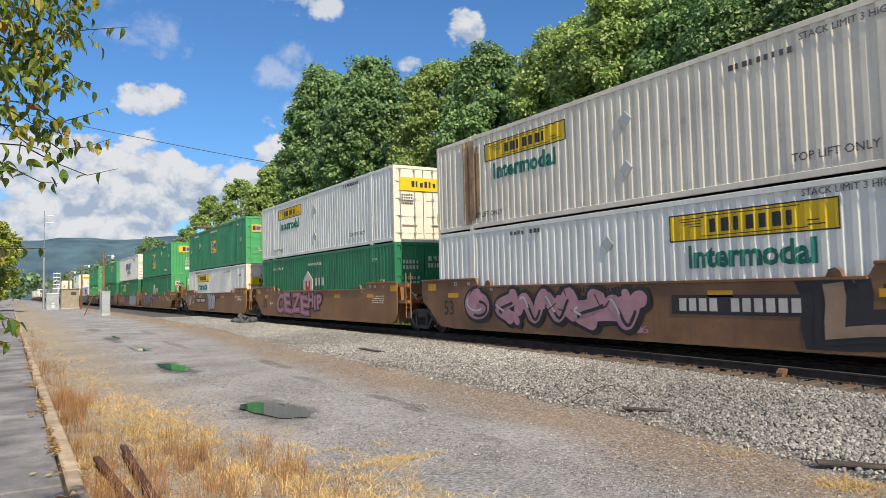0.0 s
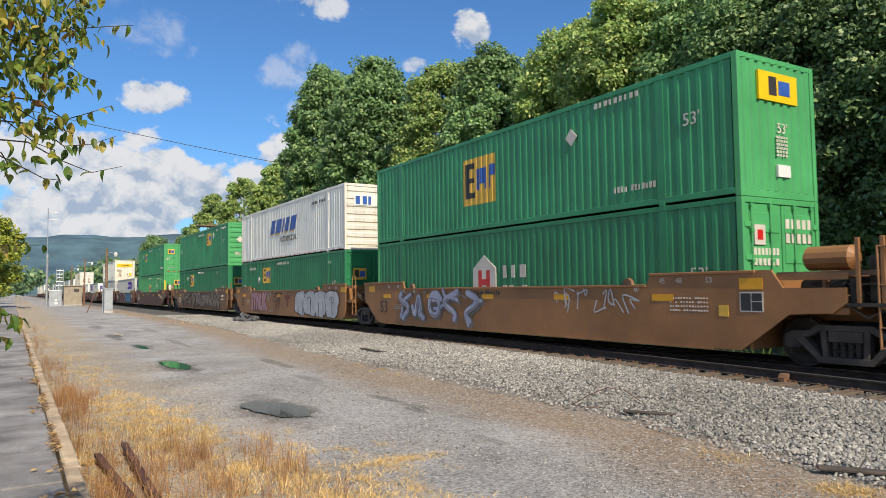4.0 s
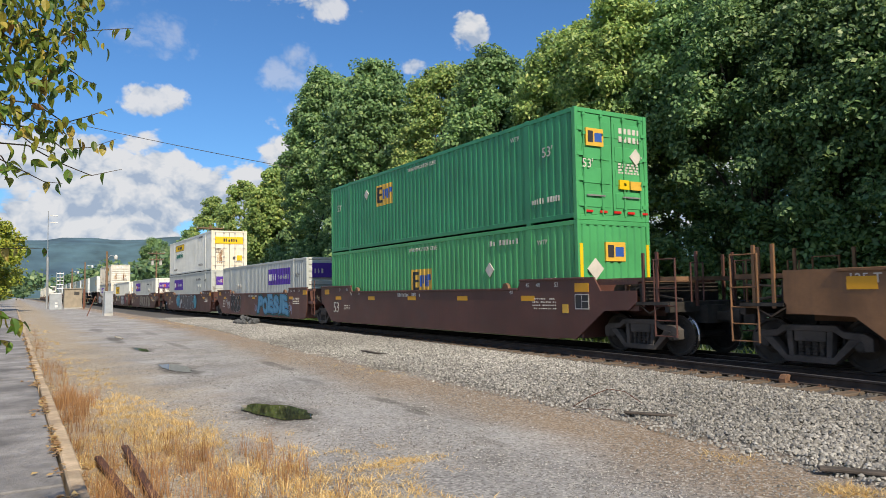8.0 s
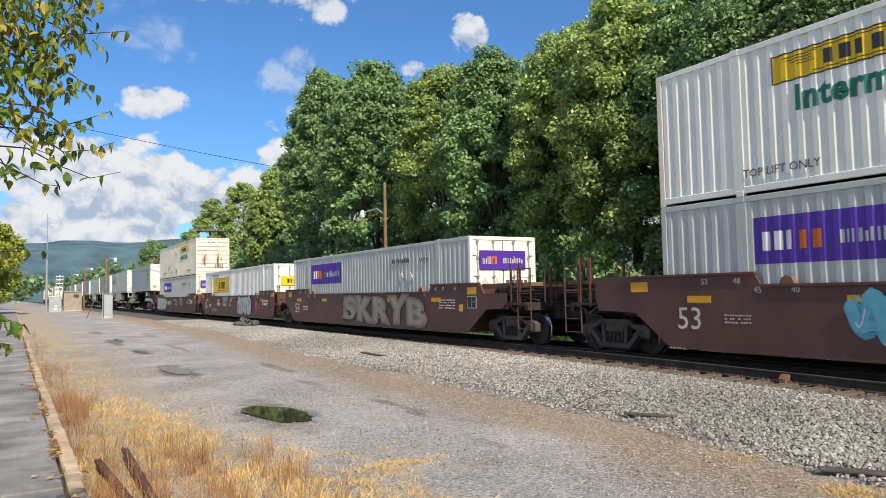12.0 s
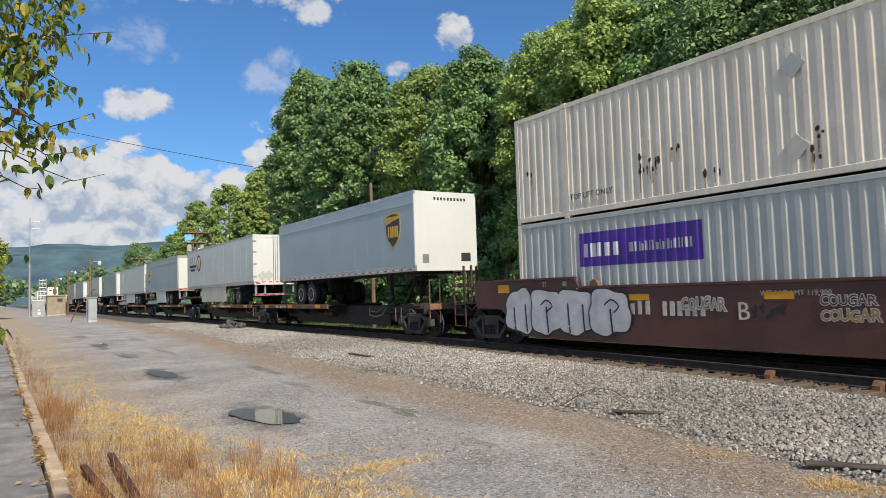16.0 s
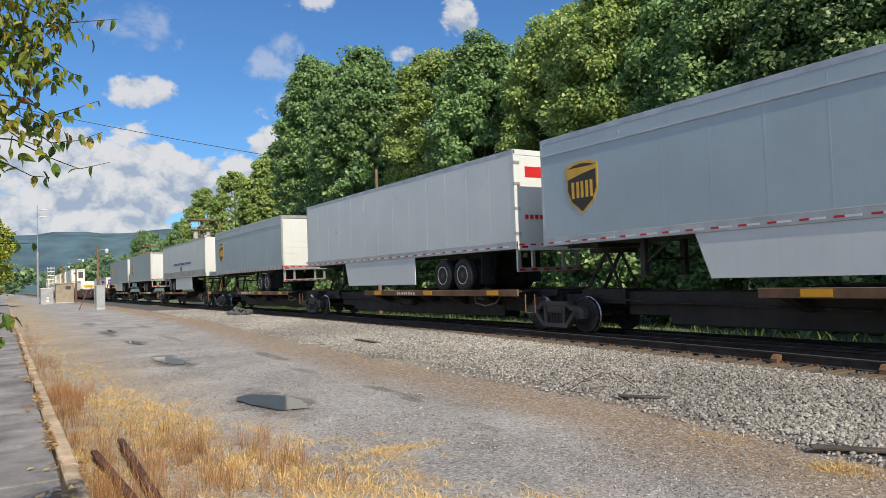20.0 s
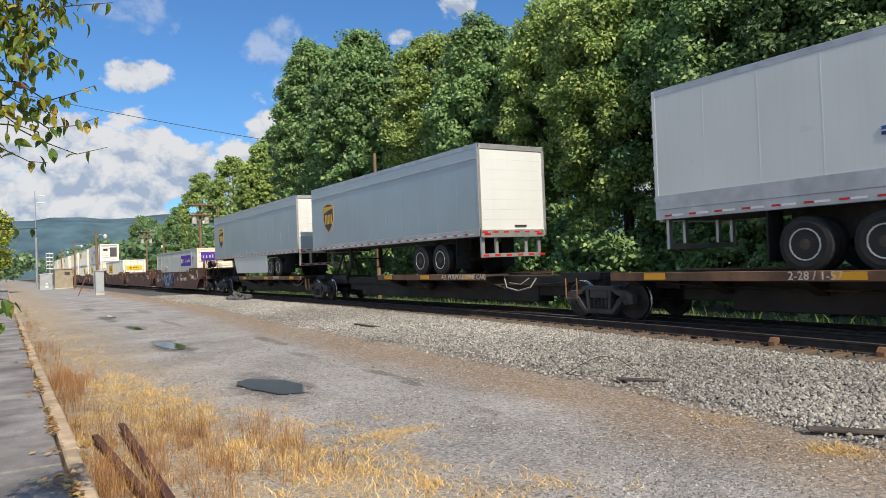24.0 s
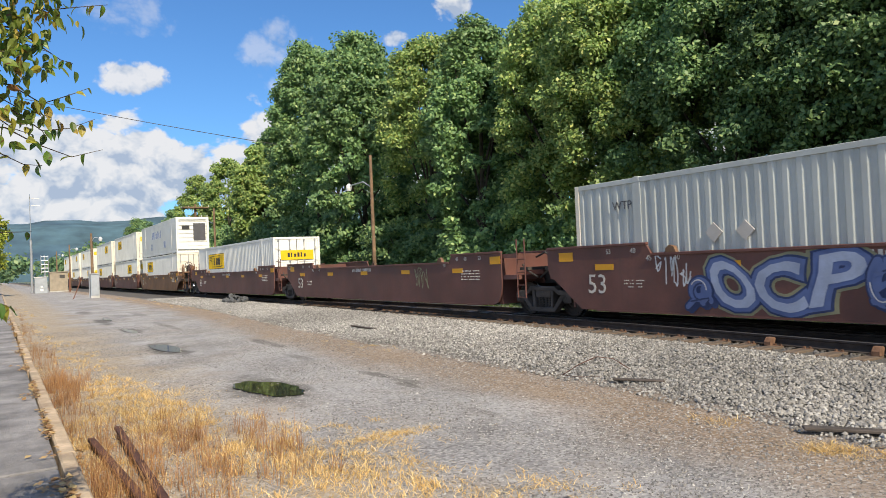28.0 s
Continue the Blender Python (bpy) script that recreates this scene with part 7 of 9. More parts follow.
def raw_mesh(name, co, faces, material, smooth_shade=False):
    """A mesh from arrays of corners and of equal-sided faces."""
    me = bpy.data.meshes.new(name)
    k = faces.shape[1]
    me.vertices.add(len(co))
    me.vertices.foreach_set("co", np.asarray(co, np.float32).ravel())
    me.loops.add(faces.size)
    me.loops.foreach_set("vertex_index", faces.astype(np.int32).ravel())
    me.polygons.add(len(faces))
    me.polygons.foreach_set("loop_start", np.arange(0, faces.size, k, dtype=np.int32))
    if smooth_shade:
        me.polygons.foreach_set("use_smooth", np.ones(len(faces), bool))
    me.materials.append(material)
    me.update()
    me.validate()
    return me


def ground_material():
    m = surf("yard_ground", (0.36, 0.35, 0.345), 0.92, 0, 0.22, 0.6, 1.0, 45, dirt=(0.22, 0.19, 0.155), dirt_amount=0.3, dirt_scale=0.9, coords="Object")
    nt = m.node_tree
    N, Lk = nt.nodes.new, nt.links.new
    bsdf = nt.nodes["Principled BSDF"]
    old = bsdf.inputs["Base Color"].links[0].from_socket
    geo = N("ShaderNodeNewGeometry")
    sep = N("ShaderNodeSeparateXYZ")
    Lk(geo.outputs["Position"], sep.inputs[0])

    def noise_node(s, d=6):
        n = N("ShaderNodeTexNoise")
        n.inputs["Scale"].default_value, n.inputs["Detail"].default_value, n.inputs["Roughness"].default_value = s, d, 0.62
        Lk(geo.outputs["Position"], n.inputs["Vector"])
        return n.outputs[0]

    def band(centre, half, edge, wobble, across=None, wild=3.4):
        """1 within half of centre across the yard, with a ragged edge."""
        a = N("ShaderNodeMath"); a.operation = "MULTIPLY_ADD"
        Lk(wobble, a.inputs[0]); a.inputs[1].default_value = wild; Lk(across or sep.outputs[1], a.inputs[2])
        b = N("ShaderNodeMath"); b.operation = "SUBTRACT"; Lk(a.outputs[0], b.inputs[0]); b.inputs[1].default_value = centre + wild / 2
        c = N("ShaderNodeMath"); c.operation = "ABSOLUTE"; Lk(b.outputs[0], c.inputs[0])
        d = N("ShaderNodeMapRange"); d.interpolation_type = "SMOOTHSTEP"; Lk(c.outputs[0], d.inputs[0])
        d.inputs[1].default_value, d.inputs[2].default_value, d.inputs[3].default_value, d.inputs[4].default_value = half - edge, half + edge, 1.0, 0.0
        return d.outputs[0]

    def blend(fac, a, b, gain=1.0):
        g = N("ShaderNodeMath"); g.operation = "MULTIPLY"; Lk(fac, g.inputs[0]); g.inputs[1].default_value = gain
        n = N("ShaderNodeMix"); n.data_type = "RGBA"; Lk(g.outputs[0], n.inputs[0]); Lk(a, n.inputs[6])
        if isinstance(b, tuple):
            n.inputs[7].default_value = (*b, 1)
        else:
            Lk(b, n.inputs[7])
        return n.outputs[2]

    # the foot of the ballast shoulder, further off up the line
    past = sep.outputs[1]
    for lo, hi, near_y, far_y in ((-9, -3.5, 7.05, 7.55), (-40, -10, 0.0, 1.35)):
        toe = N("ShaderNodeMapRange"); toe.interpolation_type = "SMOOTHSTEP"; Lk(sep.outputs[0], toe.inputs[0])
        toe.inputs[1].default_value, toe.inputs[2].default_value, toe.inputs[3].default_value, toe.inputs[4].default_value = lo, hi, far_y, near_y
        less = N("ShaderNodeMath"); less.operation = "SUBTRACT"; Lk(past, less.inputs[0]); Lk(toe.outputs[0], less.inputs[1])
        past = less.outputs[0]
    w = noise_node(0.35)
    speck = N("ShaderNodeTexVoronoi")
    speck.inputs["Scale"].default_value = 38.0
    Lk(geo.outputs["Position"], speck.inputs["Vector"])
    col = blend(band(-0.75, 0.95, 0.7, noise_node(0.5, 8), past, 2.2), old, (0.27, 0.185, 0.112), 0.92)
    col = blend(band(1.2, 1.4, 0.9, noise_node(0.8)), col, (0.40, 0.30, 0.17), 0.7)
    col = blend(band(22.0, 6.3, 0.3, w), col, (0.07, 0.11, 0.03), 1.0)
    far = N("ShaderNodeMapRange"); Lk(sep.outputs[1], far.inputs[0]); far.inputs[1].default_value, far.inputs[2].default_value = 16.2, 17.5
    col = blend(far.outputs[0], col, (0.05, 0.09, 0.025))
    near = N("ShaderNodeMapRange"); Lk(sep.outputs[1], near.inputs[0]); near.inputs[1].default_value, near.inputs[2].default_value = -4.0, -7.0
    col = blend(near.outputs[0], col, (0.10, 0.14, 0.04))
    pale = N("ShaderNodeMapRange"); Lk(speck.outputs["Color"], pale.inputs[0]); pale.inputs[1].default_value, pale.inputs[2].default_value = 0.55, 0.95
    col = blend(pale.outputs[0], col, (0.58, 0.555, 0.52), 0.65)
    dark = N("ShaderNodeMapRange"); Lk(speck.outputs["Color"], dark.inputs[0]); dark.inputs[1].default_value, dark.inputs[2].default_value = 0.38, 0.08
    col = blend(dark.outputs[0], col, (0.09, 0.08, 0.07), 0.75)
    # tan earth and straw litter in loose drifts
    drift = N("ShaderNodeMapRange"); Lk(noise_node(0.55, 9), drift.inputs[0]); drift.inputs[1].default_value, drift.inputs[2].default_value = 0.52, 0.68
    col = blend(drift.outputs[0], col, (0.34, 0.255, 0.17), 0.28)
    patch = N("ShaderNodeMapRange"); Lk(noise_node(3.2, 8), patch.inputs[0]); patch.inputs[1].default_value, patch.inputs[2].default_value = 0.58, 0.72
    col = blend(patch.outputs[0], col, (0.20, 0.175, 0.15), 0.55)
    # ballast bed, darkened for shade between stones; its toe further off up the line
    rag = N("ShaderNodeMath"); rag.operation = "MULTIPLY_ADD"; Lk(noise_node(1.1, 6), rag.inputs[0]); rag.inputs[1].default_value = 1.6; Lk(past, rag.inputs[2])
    bed = N("ShaderNodeMapRange"); bed.interpolation_type = "SMOOTHSTEP"; Lk(rag.outputs[0], bed.inputs[0]); bed.inputs[1].default_value, bed.inputs[2].default_value = 0.5, 1.1
    edge = N("ShaderNodeMapRange"); Lk(sep.outputs[1], edge.inputs[0]); edge.inputs[1].default_value, edge.inputs[2].default_value, edge.inputs[3].default_value, edge.inputs[4].default_value = 16.0, 16.6, 1.0, 0.0
    both = N("ShaderNodeMath"); both.operation = "MULTIPLY"; Lk(bed.outputs[0], both.inputs[0]); Lk(edge.outputs[0], both.inputs[1])
    col = blend(both.outputs[0], col, (0.085, 0.08, 0.073), 0.95)
    # dark damp hollows round the puddles and along the wheel tracks
    ragged = noise_node(1.6, 8)
    for cx, cy, rx, ry, gain in [(x, y, a * 1.35, b * 1.5, 0.75) for x, y, a, b, _ in PUDDLES] + list(DAMP):
        terms = []
        for axis, c, r in ((0, cx, rx), (1, cy, ry)):
            q = N("ShaderNodeMath"); q.operation = "SUBTRACT"; Lk(sep.outputs[axis], q.inputs[0]); q.inputs[1].default_value = c
            d = N("ShaderNodeMath"); d.operation = "DIVIDE"; Lk(q.outputs[0], d.inputs[0]); d.inputs[1].default_value = r
            p = N("ShaderNodeMath"); p.operation = "MULTIPLY"; Lk(d.outputs[0], p.inputs[0]); Lk(d.outputs[0], p.inputs[1])
            terms.append(p.outputs[0])
        a = N("ShaderNodeMath"); a.operation = "ADD"; Lk(terms[0], a.inputs[0]); Lk(terms[1], a.inputs[1])
        b = N("ShaderNodeMath"); b.operation = "MULTIPLY_ADD"; Lk(ragged, b.inputs[0]); b.inputs[1].default_value = 3.6; Lk(a.outputs[0], b.inputs[2])
        f = N("ShaderNodeMapRange"); f.interpolation_type = "SMOOTHSTEP"; Lk(b.outputs[0], f.inputs[0])
        f.inputs[1].default_value, f.inputs[2].default_value, f.inputs[3].default_value, f.inputs[4].default_value = 1.9, 3.0, 1.0, 0.0
        col = blend(f.outputs[0], col, (0.095, 0.088, 0.078), gain)
    Lk(col, bsdf.inputs["Base Color"])
    return m


# x, y, reach along, reach across, turn
PUDDLES = ((-10.9, 3.53, 0.95, 0.37, 0.15), (-18.9, 3.5, 1.2, 0.27, 0.05), (-25.9, 3.68, 1.1, 0.14, 0.04), (-33.6, 3.86, 1.1, 0.1, 0.03))
DAMP = ((-18.7, 3.5, 1.9, 0.42, 0.9), (-32.2, 3.55, 2.2, 0.3, 0.8), (-10.9, 3.5, 1.7, 0.62, 0.6), (-26.3, 3.75, 1.5, 0.35, 0.7), (-17.9, 5.8, 1.7, 0.22, 0.7), (-10.9, 5.42, 0.6, 0.14, 0.7), (-9.6, 5.3, 0.4, 0.12, 0.7), (-10.1, 5.45, 0.6, 0.16, 0.6), (-27.0, 5.1, 2.4, 0.2, 0.6), (-41.0, 3.6, 2.2, 0.4, 0.6), (-14.2, 5.3, 0.9, 0.15, 0.4), (-36, 5.5, 3.0, 0.3, 0.4), (-7.2, 5.0, 0.5, 0.12, 0.4))


def build_ground():
    xs = np.concatenate([[-3000, -1500, -800, -500, -350, -260, -200, -160, -130, -110], np.arange(-95, -40, 2.5), np.arange(-40, 6.01, 0.4), [10, 20, 40, 80, 160, 400, 1000, 2500]])
    ys = np.concatenate([[-2500, -900, -300, -100, -40, -15, -8, -4, -1.0, 0.2], np.arange(0.6, 12, 0.35), np.arange(12, 20, 0.8), [22, 25, 30, 38, 48, 60, 80, 120, 300, 900, 2500]])

    def zf(X, Y):
        n = np.sin(X * 1.3 + 2 * np.sin(Y * 0.9)) * np.sin(Y * 1.7 + X * 0.31)
        return ground_z(X, Y) + 0.012 * n * (np.abs(X) < 90) * (Y < 11)
    me = grid_mesh("ground", xs, ys, zf, ground_material())
    tagged(new("ground", me), "grey gravel yard with tan dirt and dry grass", "ground", kind="structure")


build_ground()
RAIL_SHINE = surf("rail_head_steel", (0.34, 0.31, 0.29), 0.35, 0.85, 0.15, 4.0, 0.05)
RAIL_SIDE = surf("rusty_rail_side", (0.055, 0.042, 0.035), 0.8, 0.1, 0.25, 4.0, 0.3)
TIE_WOOD = surf("weathered_tie_wood", (0.17, 0.125, 0.09), 0.9, 0, 0.3, 3.0, 0.4)
RUSTY = surf("orange_rust", (0.22, 0.115, 0.065), 0.85, 0, 0.3, 6.0, 0.3)


def rail_mesh(points):
    """Flat-bottomed rail along points of the plan, head at z = 0."""
    bm = bmesh.new()
    prof = [(-0.075, -0.171), (-0.075, -0.16), (-0.02, -0.145), (-0.009, -0.125), (-0.009, -0.05), (-0.035, -0.035), (-0.035, -0.005), (-0.028, 0.0), (0.028, 0.0), (0.035, -0.005), (0.035, -0.035), (0.009, -0.05), (0.009, -0.125), (0.02, -0.145), (0.075, -0.16), (0.075, -0.171)]
    prev = None
    for x, y in points:
        cur = [bm.verts.new((x, y + a, b)) for a, b in prof]
        if prev:
            for k in range(len(prof)):
                f = bm.faces.new((prev[k], cur[k], cur[(k + 1) % len(prof)], prev[(k + 1) % len(prof)]))
                f.material_index = 1 if 6 <= k <= 8 else 0
        prev = cur
    return bm


def branch_y(x):
    """The near rail of the siding: leaves the main track's near rail and swings towards the yard."""
    u = max(0.0, x + 31.0)
    return 12.655 - u * u * 0.0018 - 0.0


def build_track():
    track = root("railway_track", "worn main-line track on wooden ties in grey ballast", "railway track")
    track["kind"] = "structure"
    far_xs = [-700 + i * 20 for i in range(34)]
    for s in (-1, 1):
        bm = rail_mesh([(x, TRACK_Y + s * 0.7525) for x in far_xs + [-20, 0, 20, 60, 200]])
        r = part("rail", bm, RAIL_SIDE, track, "rusty rail with a polished head")
        r.data.materials.append(RAIL_SHINE)
    xs = [-31 + i * 1.5 for i in range(60)]
    for off in (0.0, 1.505):
        bm = rail_mesh([(x, branch_y(x) + off) for x in (xs if off == 0 else xs[12:])])
        r = part("rail", bm, RAIL_SIDE, track, "rusty rail of the siding turnout")
        r.data.materials.append(RAIL_SHINE)
    tie = shared("tie", lambda: boxes((-0.115, 0.115, -1.3, 1.3, -0.36, -0.178), bevel=0.012), TIE_WOOD)
    r = random.Random(4)
    for i in range(150):
        x = -74 + i * 0.56
        reach = max(0.0, 12.655 - branch_y(x))
        t = part("tie", tie, None, track)
        t.location = (x + r.uniform(-0.03, 0.03), TRACK_Y - reach * 0.55 + r.uniform(-0.05, 0.05), r.uniform(0.0, 0.012))
        t.scale = (1, 1 + reach * 0.42, 1)
    plate = shared("tie_plate", lambda: boxes((-0.09, 0.09, -0.17, 0.17, -0.178, -0.165), (-0.07, -0.04, -0.12, -0.085, -0.165, -0.135), (0.03, 0.06, -0.12, -0.085, -0.165, -0.135), (-0.02, 0.01, 0.085, 0.12, -0.165, -0.135)), RUSTY)
    for i in range(60, 140):
        x = -74 + i * 0.56
        p = part("tie_plate", plate, None, track)
        p.location = (x, branch_y(x), 0)
    brace = shared("rail_brace", lambda: prism(bmesh.new(), [(-0.20, -0.17), (-0.075, -0.17), (-0.03, -0.05), (-0.06, -0.03), (-0.13, -0.03), (-0.2, -0.1)], -0.06, 0.06, "x"), RUSTY)
    for x in (-7.5, -5.6, -3.7):
        b = part("rail_brace", brace, None, track, "rusty rail brace")
        b.location = (x, branch_y(x) - 0.02, 0)


build_track()


# ---- platform, old rails and things lying in the yard ----
ASPHALT = surf("platform_asphalt", (0.31, 0.295, 0.285), 0.9, 0, 0.3, 0.9, 1.0, 70, dirt=(0.10, 0.095, 0.09), dirt_amount=0.45, dirt_scale=2.2, random=0.08)
KERB = surf("weathered_kerb_timber", (0.56, 0.43, 0.29), 0.9, 0, 0.25, 2.0, 0.8, 40, dirt=(0.20, 0.12, 0.07), dirt_amount=0.55, dirt_scale=3.0, random=0.12)
STRAW = surf("dry_straw", (0.50, 0.33, 0.13), 0.9, 0, 0.2)
PLANK = surf("grey_plank", (0.085, 0.07, 0.06), 0.9, 0, 0.25, 5.0, 0.4)
OLD_RAIL = surf("deep_rust", (0.13, 0.055, 0.035), 0.85, 0.1, 0.3, 5.0, 0.4)
WIRE = surf("black_wire", (0.02, 0.02, 0.02), 0.6)


def build_platform():
    p = root("platform", "worn dark asphalt platform with a weathered timber edge", "platform")
    p["kind"] = "structure"
    p.location, p.rotation_euler = (0, 0.06, 0), (0, 0, 0.0028)
    xs = [7.0, 2.2, -2.0, -6.5]
    while xs[-1] > -112:
        xs.append(xs[-1] - random.Random(len(xs)).uniform(3.8, 5.4))
    r = random.Random(8)
    for a, b in zip(xs, xs[1:]):
        s = part("slab", boxes((b + 0.02, a - 0.02, -3.4, 0.315, -0.5, 0.02 + r.uniform(-0.006, 0.006)), bevel=0.012), ASPHALT, p)
    x = 7.0
    while x > -112:
        n = r.uniform(2.1, 2.7)
        k = part("edge_timber", boxes((x - n + 0.015, x, 0.335 + r.uniform(-0.012, 0.012), 0.47 + r.uniform(-0.012, 0.012), -0.4, 0.035 + r.uniform(-0.012, 0.012)), bevel=0.015), KERB, p)
        x -= n
    part("gap_grass", boxes(*[(a - 0.02, a + 0.02, -3.0, 0.31, -0.2, 0.022) for a in (-6.9,)]), STRAW, p)


build_platform()


def build_yard_things():
    for i, (pts, roll) in enumerate(((((-9.0, 1.11), (-5.8, 1.04), (-2.6, 0.97)), 0), (((-8.66, 0.80), (-5.9, 0.92), (-4.9, 0.965)), 1))):
        bm = rail_mesh(pts)
        ob = tagged(new("old_rail", bpy.data.meshes.new("old_rail")), "loose deeply rusted rail among dry weeds", "rail", "old rails beside the platform")
        bm.to_mesh(ob.data)
        bm.free()
        ob.data.materials.append(OLD_RAIL)
        ob.data.materials.append(OLD_RAIL)
        ob.location = (0, 0, -0.20 - 0.02 * i)
    for name, at, turn, size in (("plank", (-7.12, 7.74, -0.285), 41, (0.72, 0.10, 0.03)), ("plank", (-3.72, 7.1, -0.305), 42, (1.0, 0.12, 0.035)), ("plank", (-18.6, 8.9, -0.25), 8, (1.2, 0.12, 0.04))):
        bm = boxes((-size[0] / 2, size[0] / 2, -size[1] / 2, size[1] / 2, 0, size[2]), bevel=0.008)
        ob = tagged(new(name, bpy.data.meshes.new(name)), "grey weathered plank lying on the ballast", "plank", "planks in the yard")
        bm.to_mesh(ob.data)
        bm.free()
        ob.data.materials.append(PLANK)
        ob.matrix_world = pose(*at, 0, 2, turn)
    ob = tagged(new("loose_wire", bpy.data.meshes.new("loose_wire")), "bent rusty wire on the ballast", "wire")
    bm = tubes(([(-8.3, 7.35, -0.28), (-8.1, 7.5, -0.12), (-8.0, 7.8, -0.02), (-8.05, 8.2, -0.1), (-7.8, 8.3, -0.25)], 0.006), ([(-8.3, 7.35, -0.28), (-7.9, 7.3, -0.26), (-7.6, 7.5, -0.25)], 0.004), seg=5)
    bm.to_mesh(ob.data)
    bm.free()
    ob.data.materials.append(OLD_RAIL)
    # a heap of grey rubble beside the track
    heap = root("rubble_heap", "small heap of grey broken stone beside the track", "rubble")
    r = random.Random(5)
    grey = surf("grey_rubble", (0.10, 0.105, 0.11), 0.9, 0, 0.25, 4.0, 0.4)
    heap.location = (-40.0, 11.3, -0.22)
    for i in range(46):
        bm = bmesh.new()
        bmesh.ops.create_icosphere(bm, subdivisions=1, radius=r.uniform(0.07, 0.17))
        for v in bm.verts:
            v.co *= r.uniform(0.7, 1.2)
        d, a = r.random() ** 0.6 * 0.95, r.uniform(0, 6.28)
        part("stone", bm, grey, heap).location = (d * math.cos(a), d * 0.8 * math.sin(a), 0.08 + max(0, 0.5 - 0.42 * d) * r.random())


build_yard_things()


def blob_outline(cx, cy, rx, ry, turn, seed, n=40, rough=0.18):
    r = random.Random(seed)
    ph = [r.uniform(0, 6.28) for _ in range(6)]
    out = []
    for k in range(n):
        a = 2 * math.pi * k / n
        q = 1 + rough * sum(math.sin((2 * i + 3) * a + ph[i]) / (1 + 0.3 * i) for i in range(6)) * 0.42
        x, y = rx * q * math.cos(a), ry * q * math.sin(a)
        c, s = math.cos(turn), math.sin(turn)
        out.append((cx + c * x - s * y, cy + s * x + c * y))
    return out


def build_puddles():
    water = bpy.data.materials.new("puddle_water")
    water.use_nodes = True
    b = water.node_tree.nodes["Principled BSDF"]
    b.inputs["Base Color"].default_value, b.inputs["Roughness"].default_value, b.inputs["IOR"].default_value = (0.03, 0.03, 0.022, 1), 0.03, 1.33
    b.inputs["Specular IOR Level"].default_value = 0.36
    for i, (cx, cy, rx, ry, turn) in enumerate(PUDDLES):
        z = float(ground_z(cx, cy)) + 0.016
        bm = bmesh.new()
        bm.faces.new([bm.verts.new((x, y, z)) for x, y in blob_outline(cx, cy, rx, ry, turn, i + 40, 110, 0.11)])
        me = bpy.data.meshes.new("puddle")
        bm.to_mesh(me)
        bm.free()
        me.materials.append(water)
        tagged(new("puddle", me), "shallow still puddle reflecting train and trees", "puddle", "puddles in the yard")["kind"] = "structure"


build_puddles()


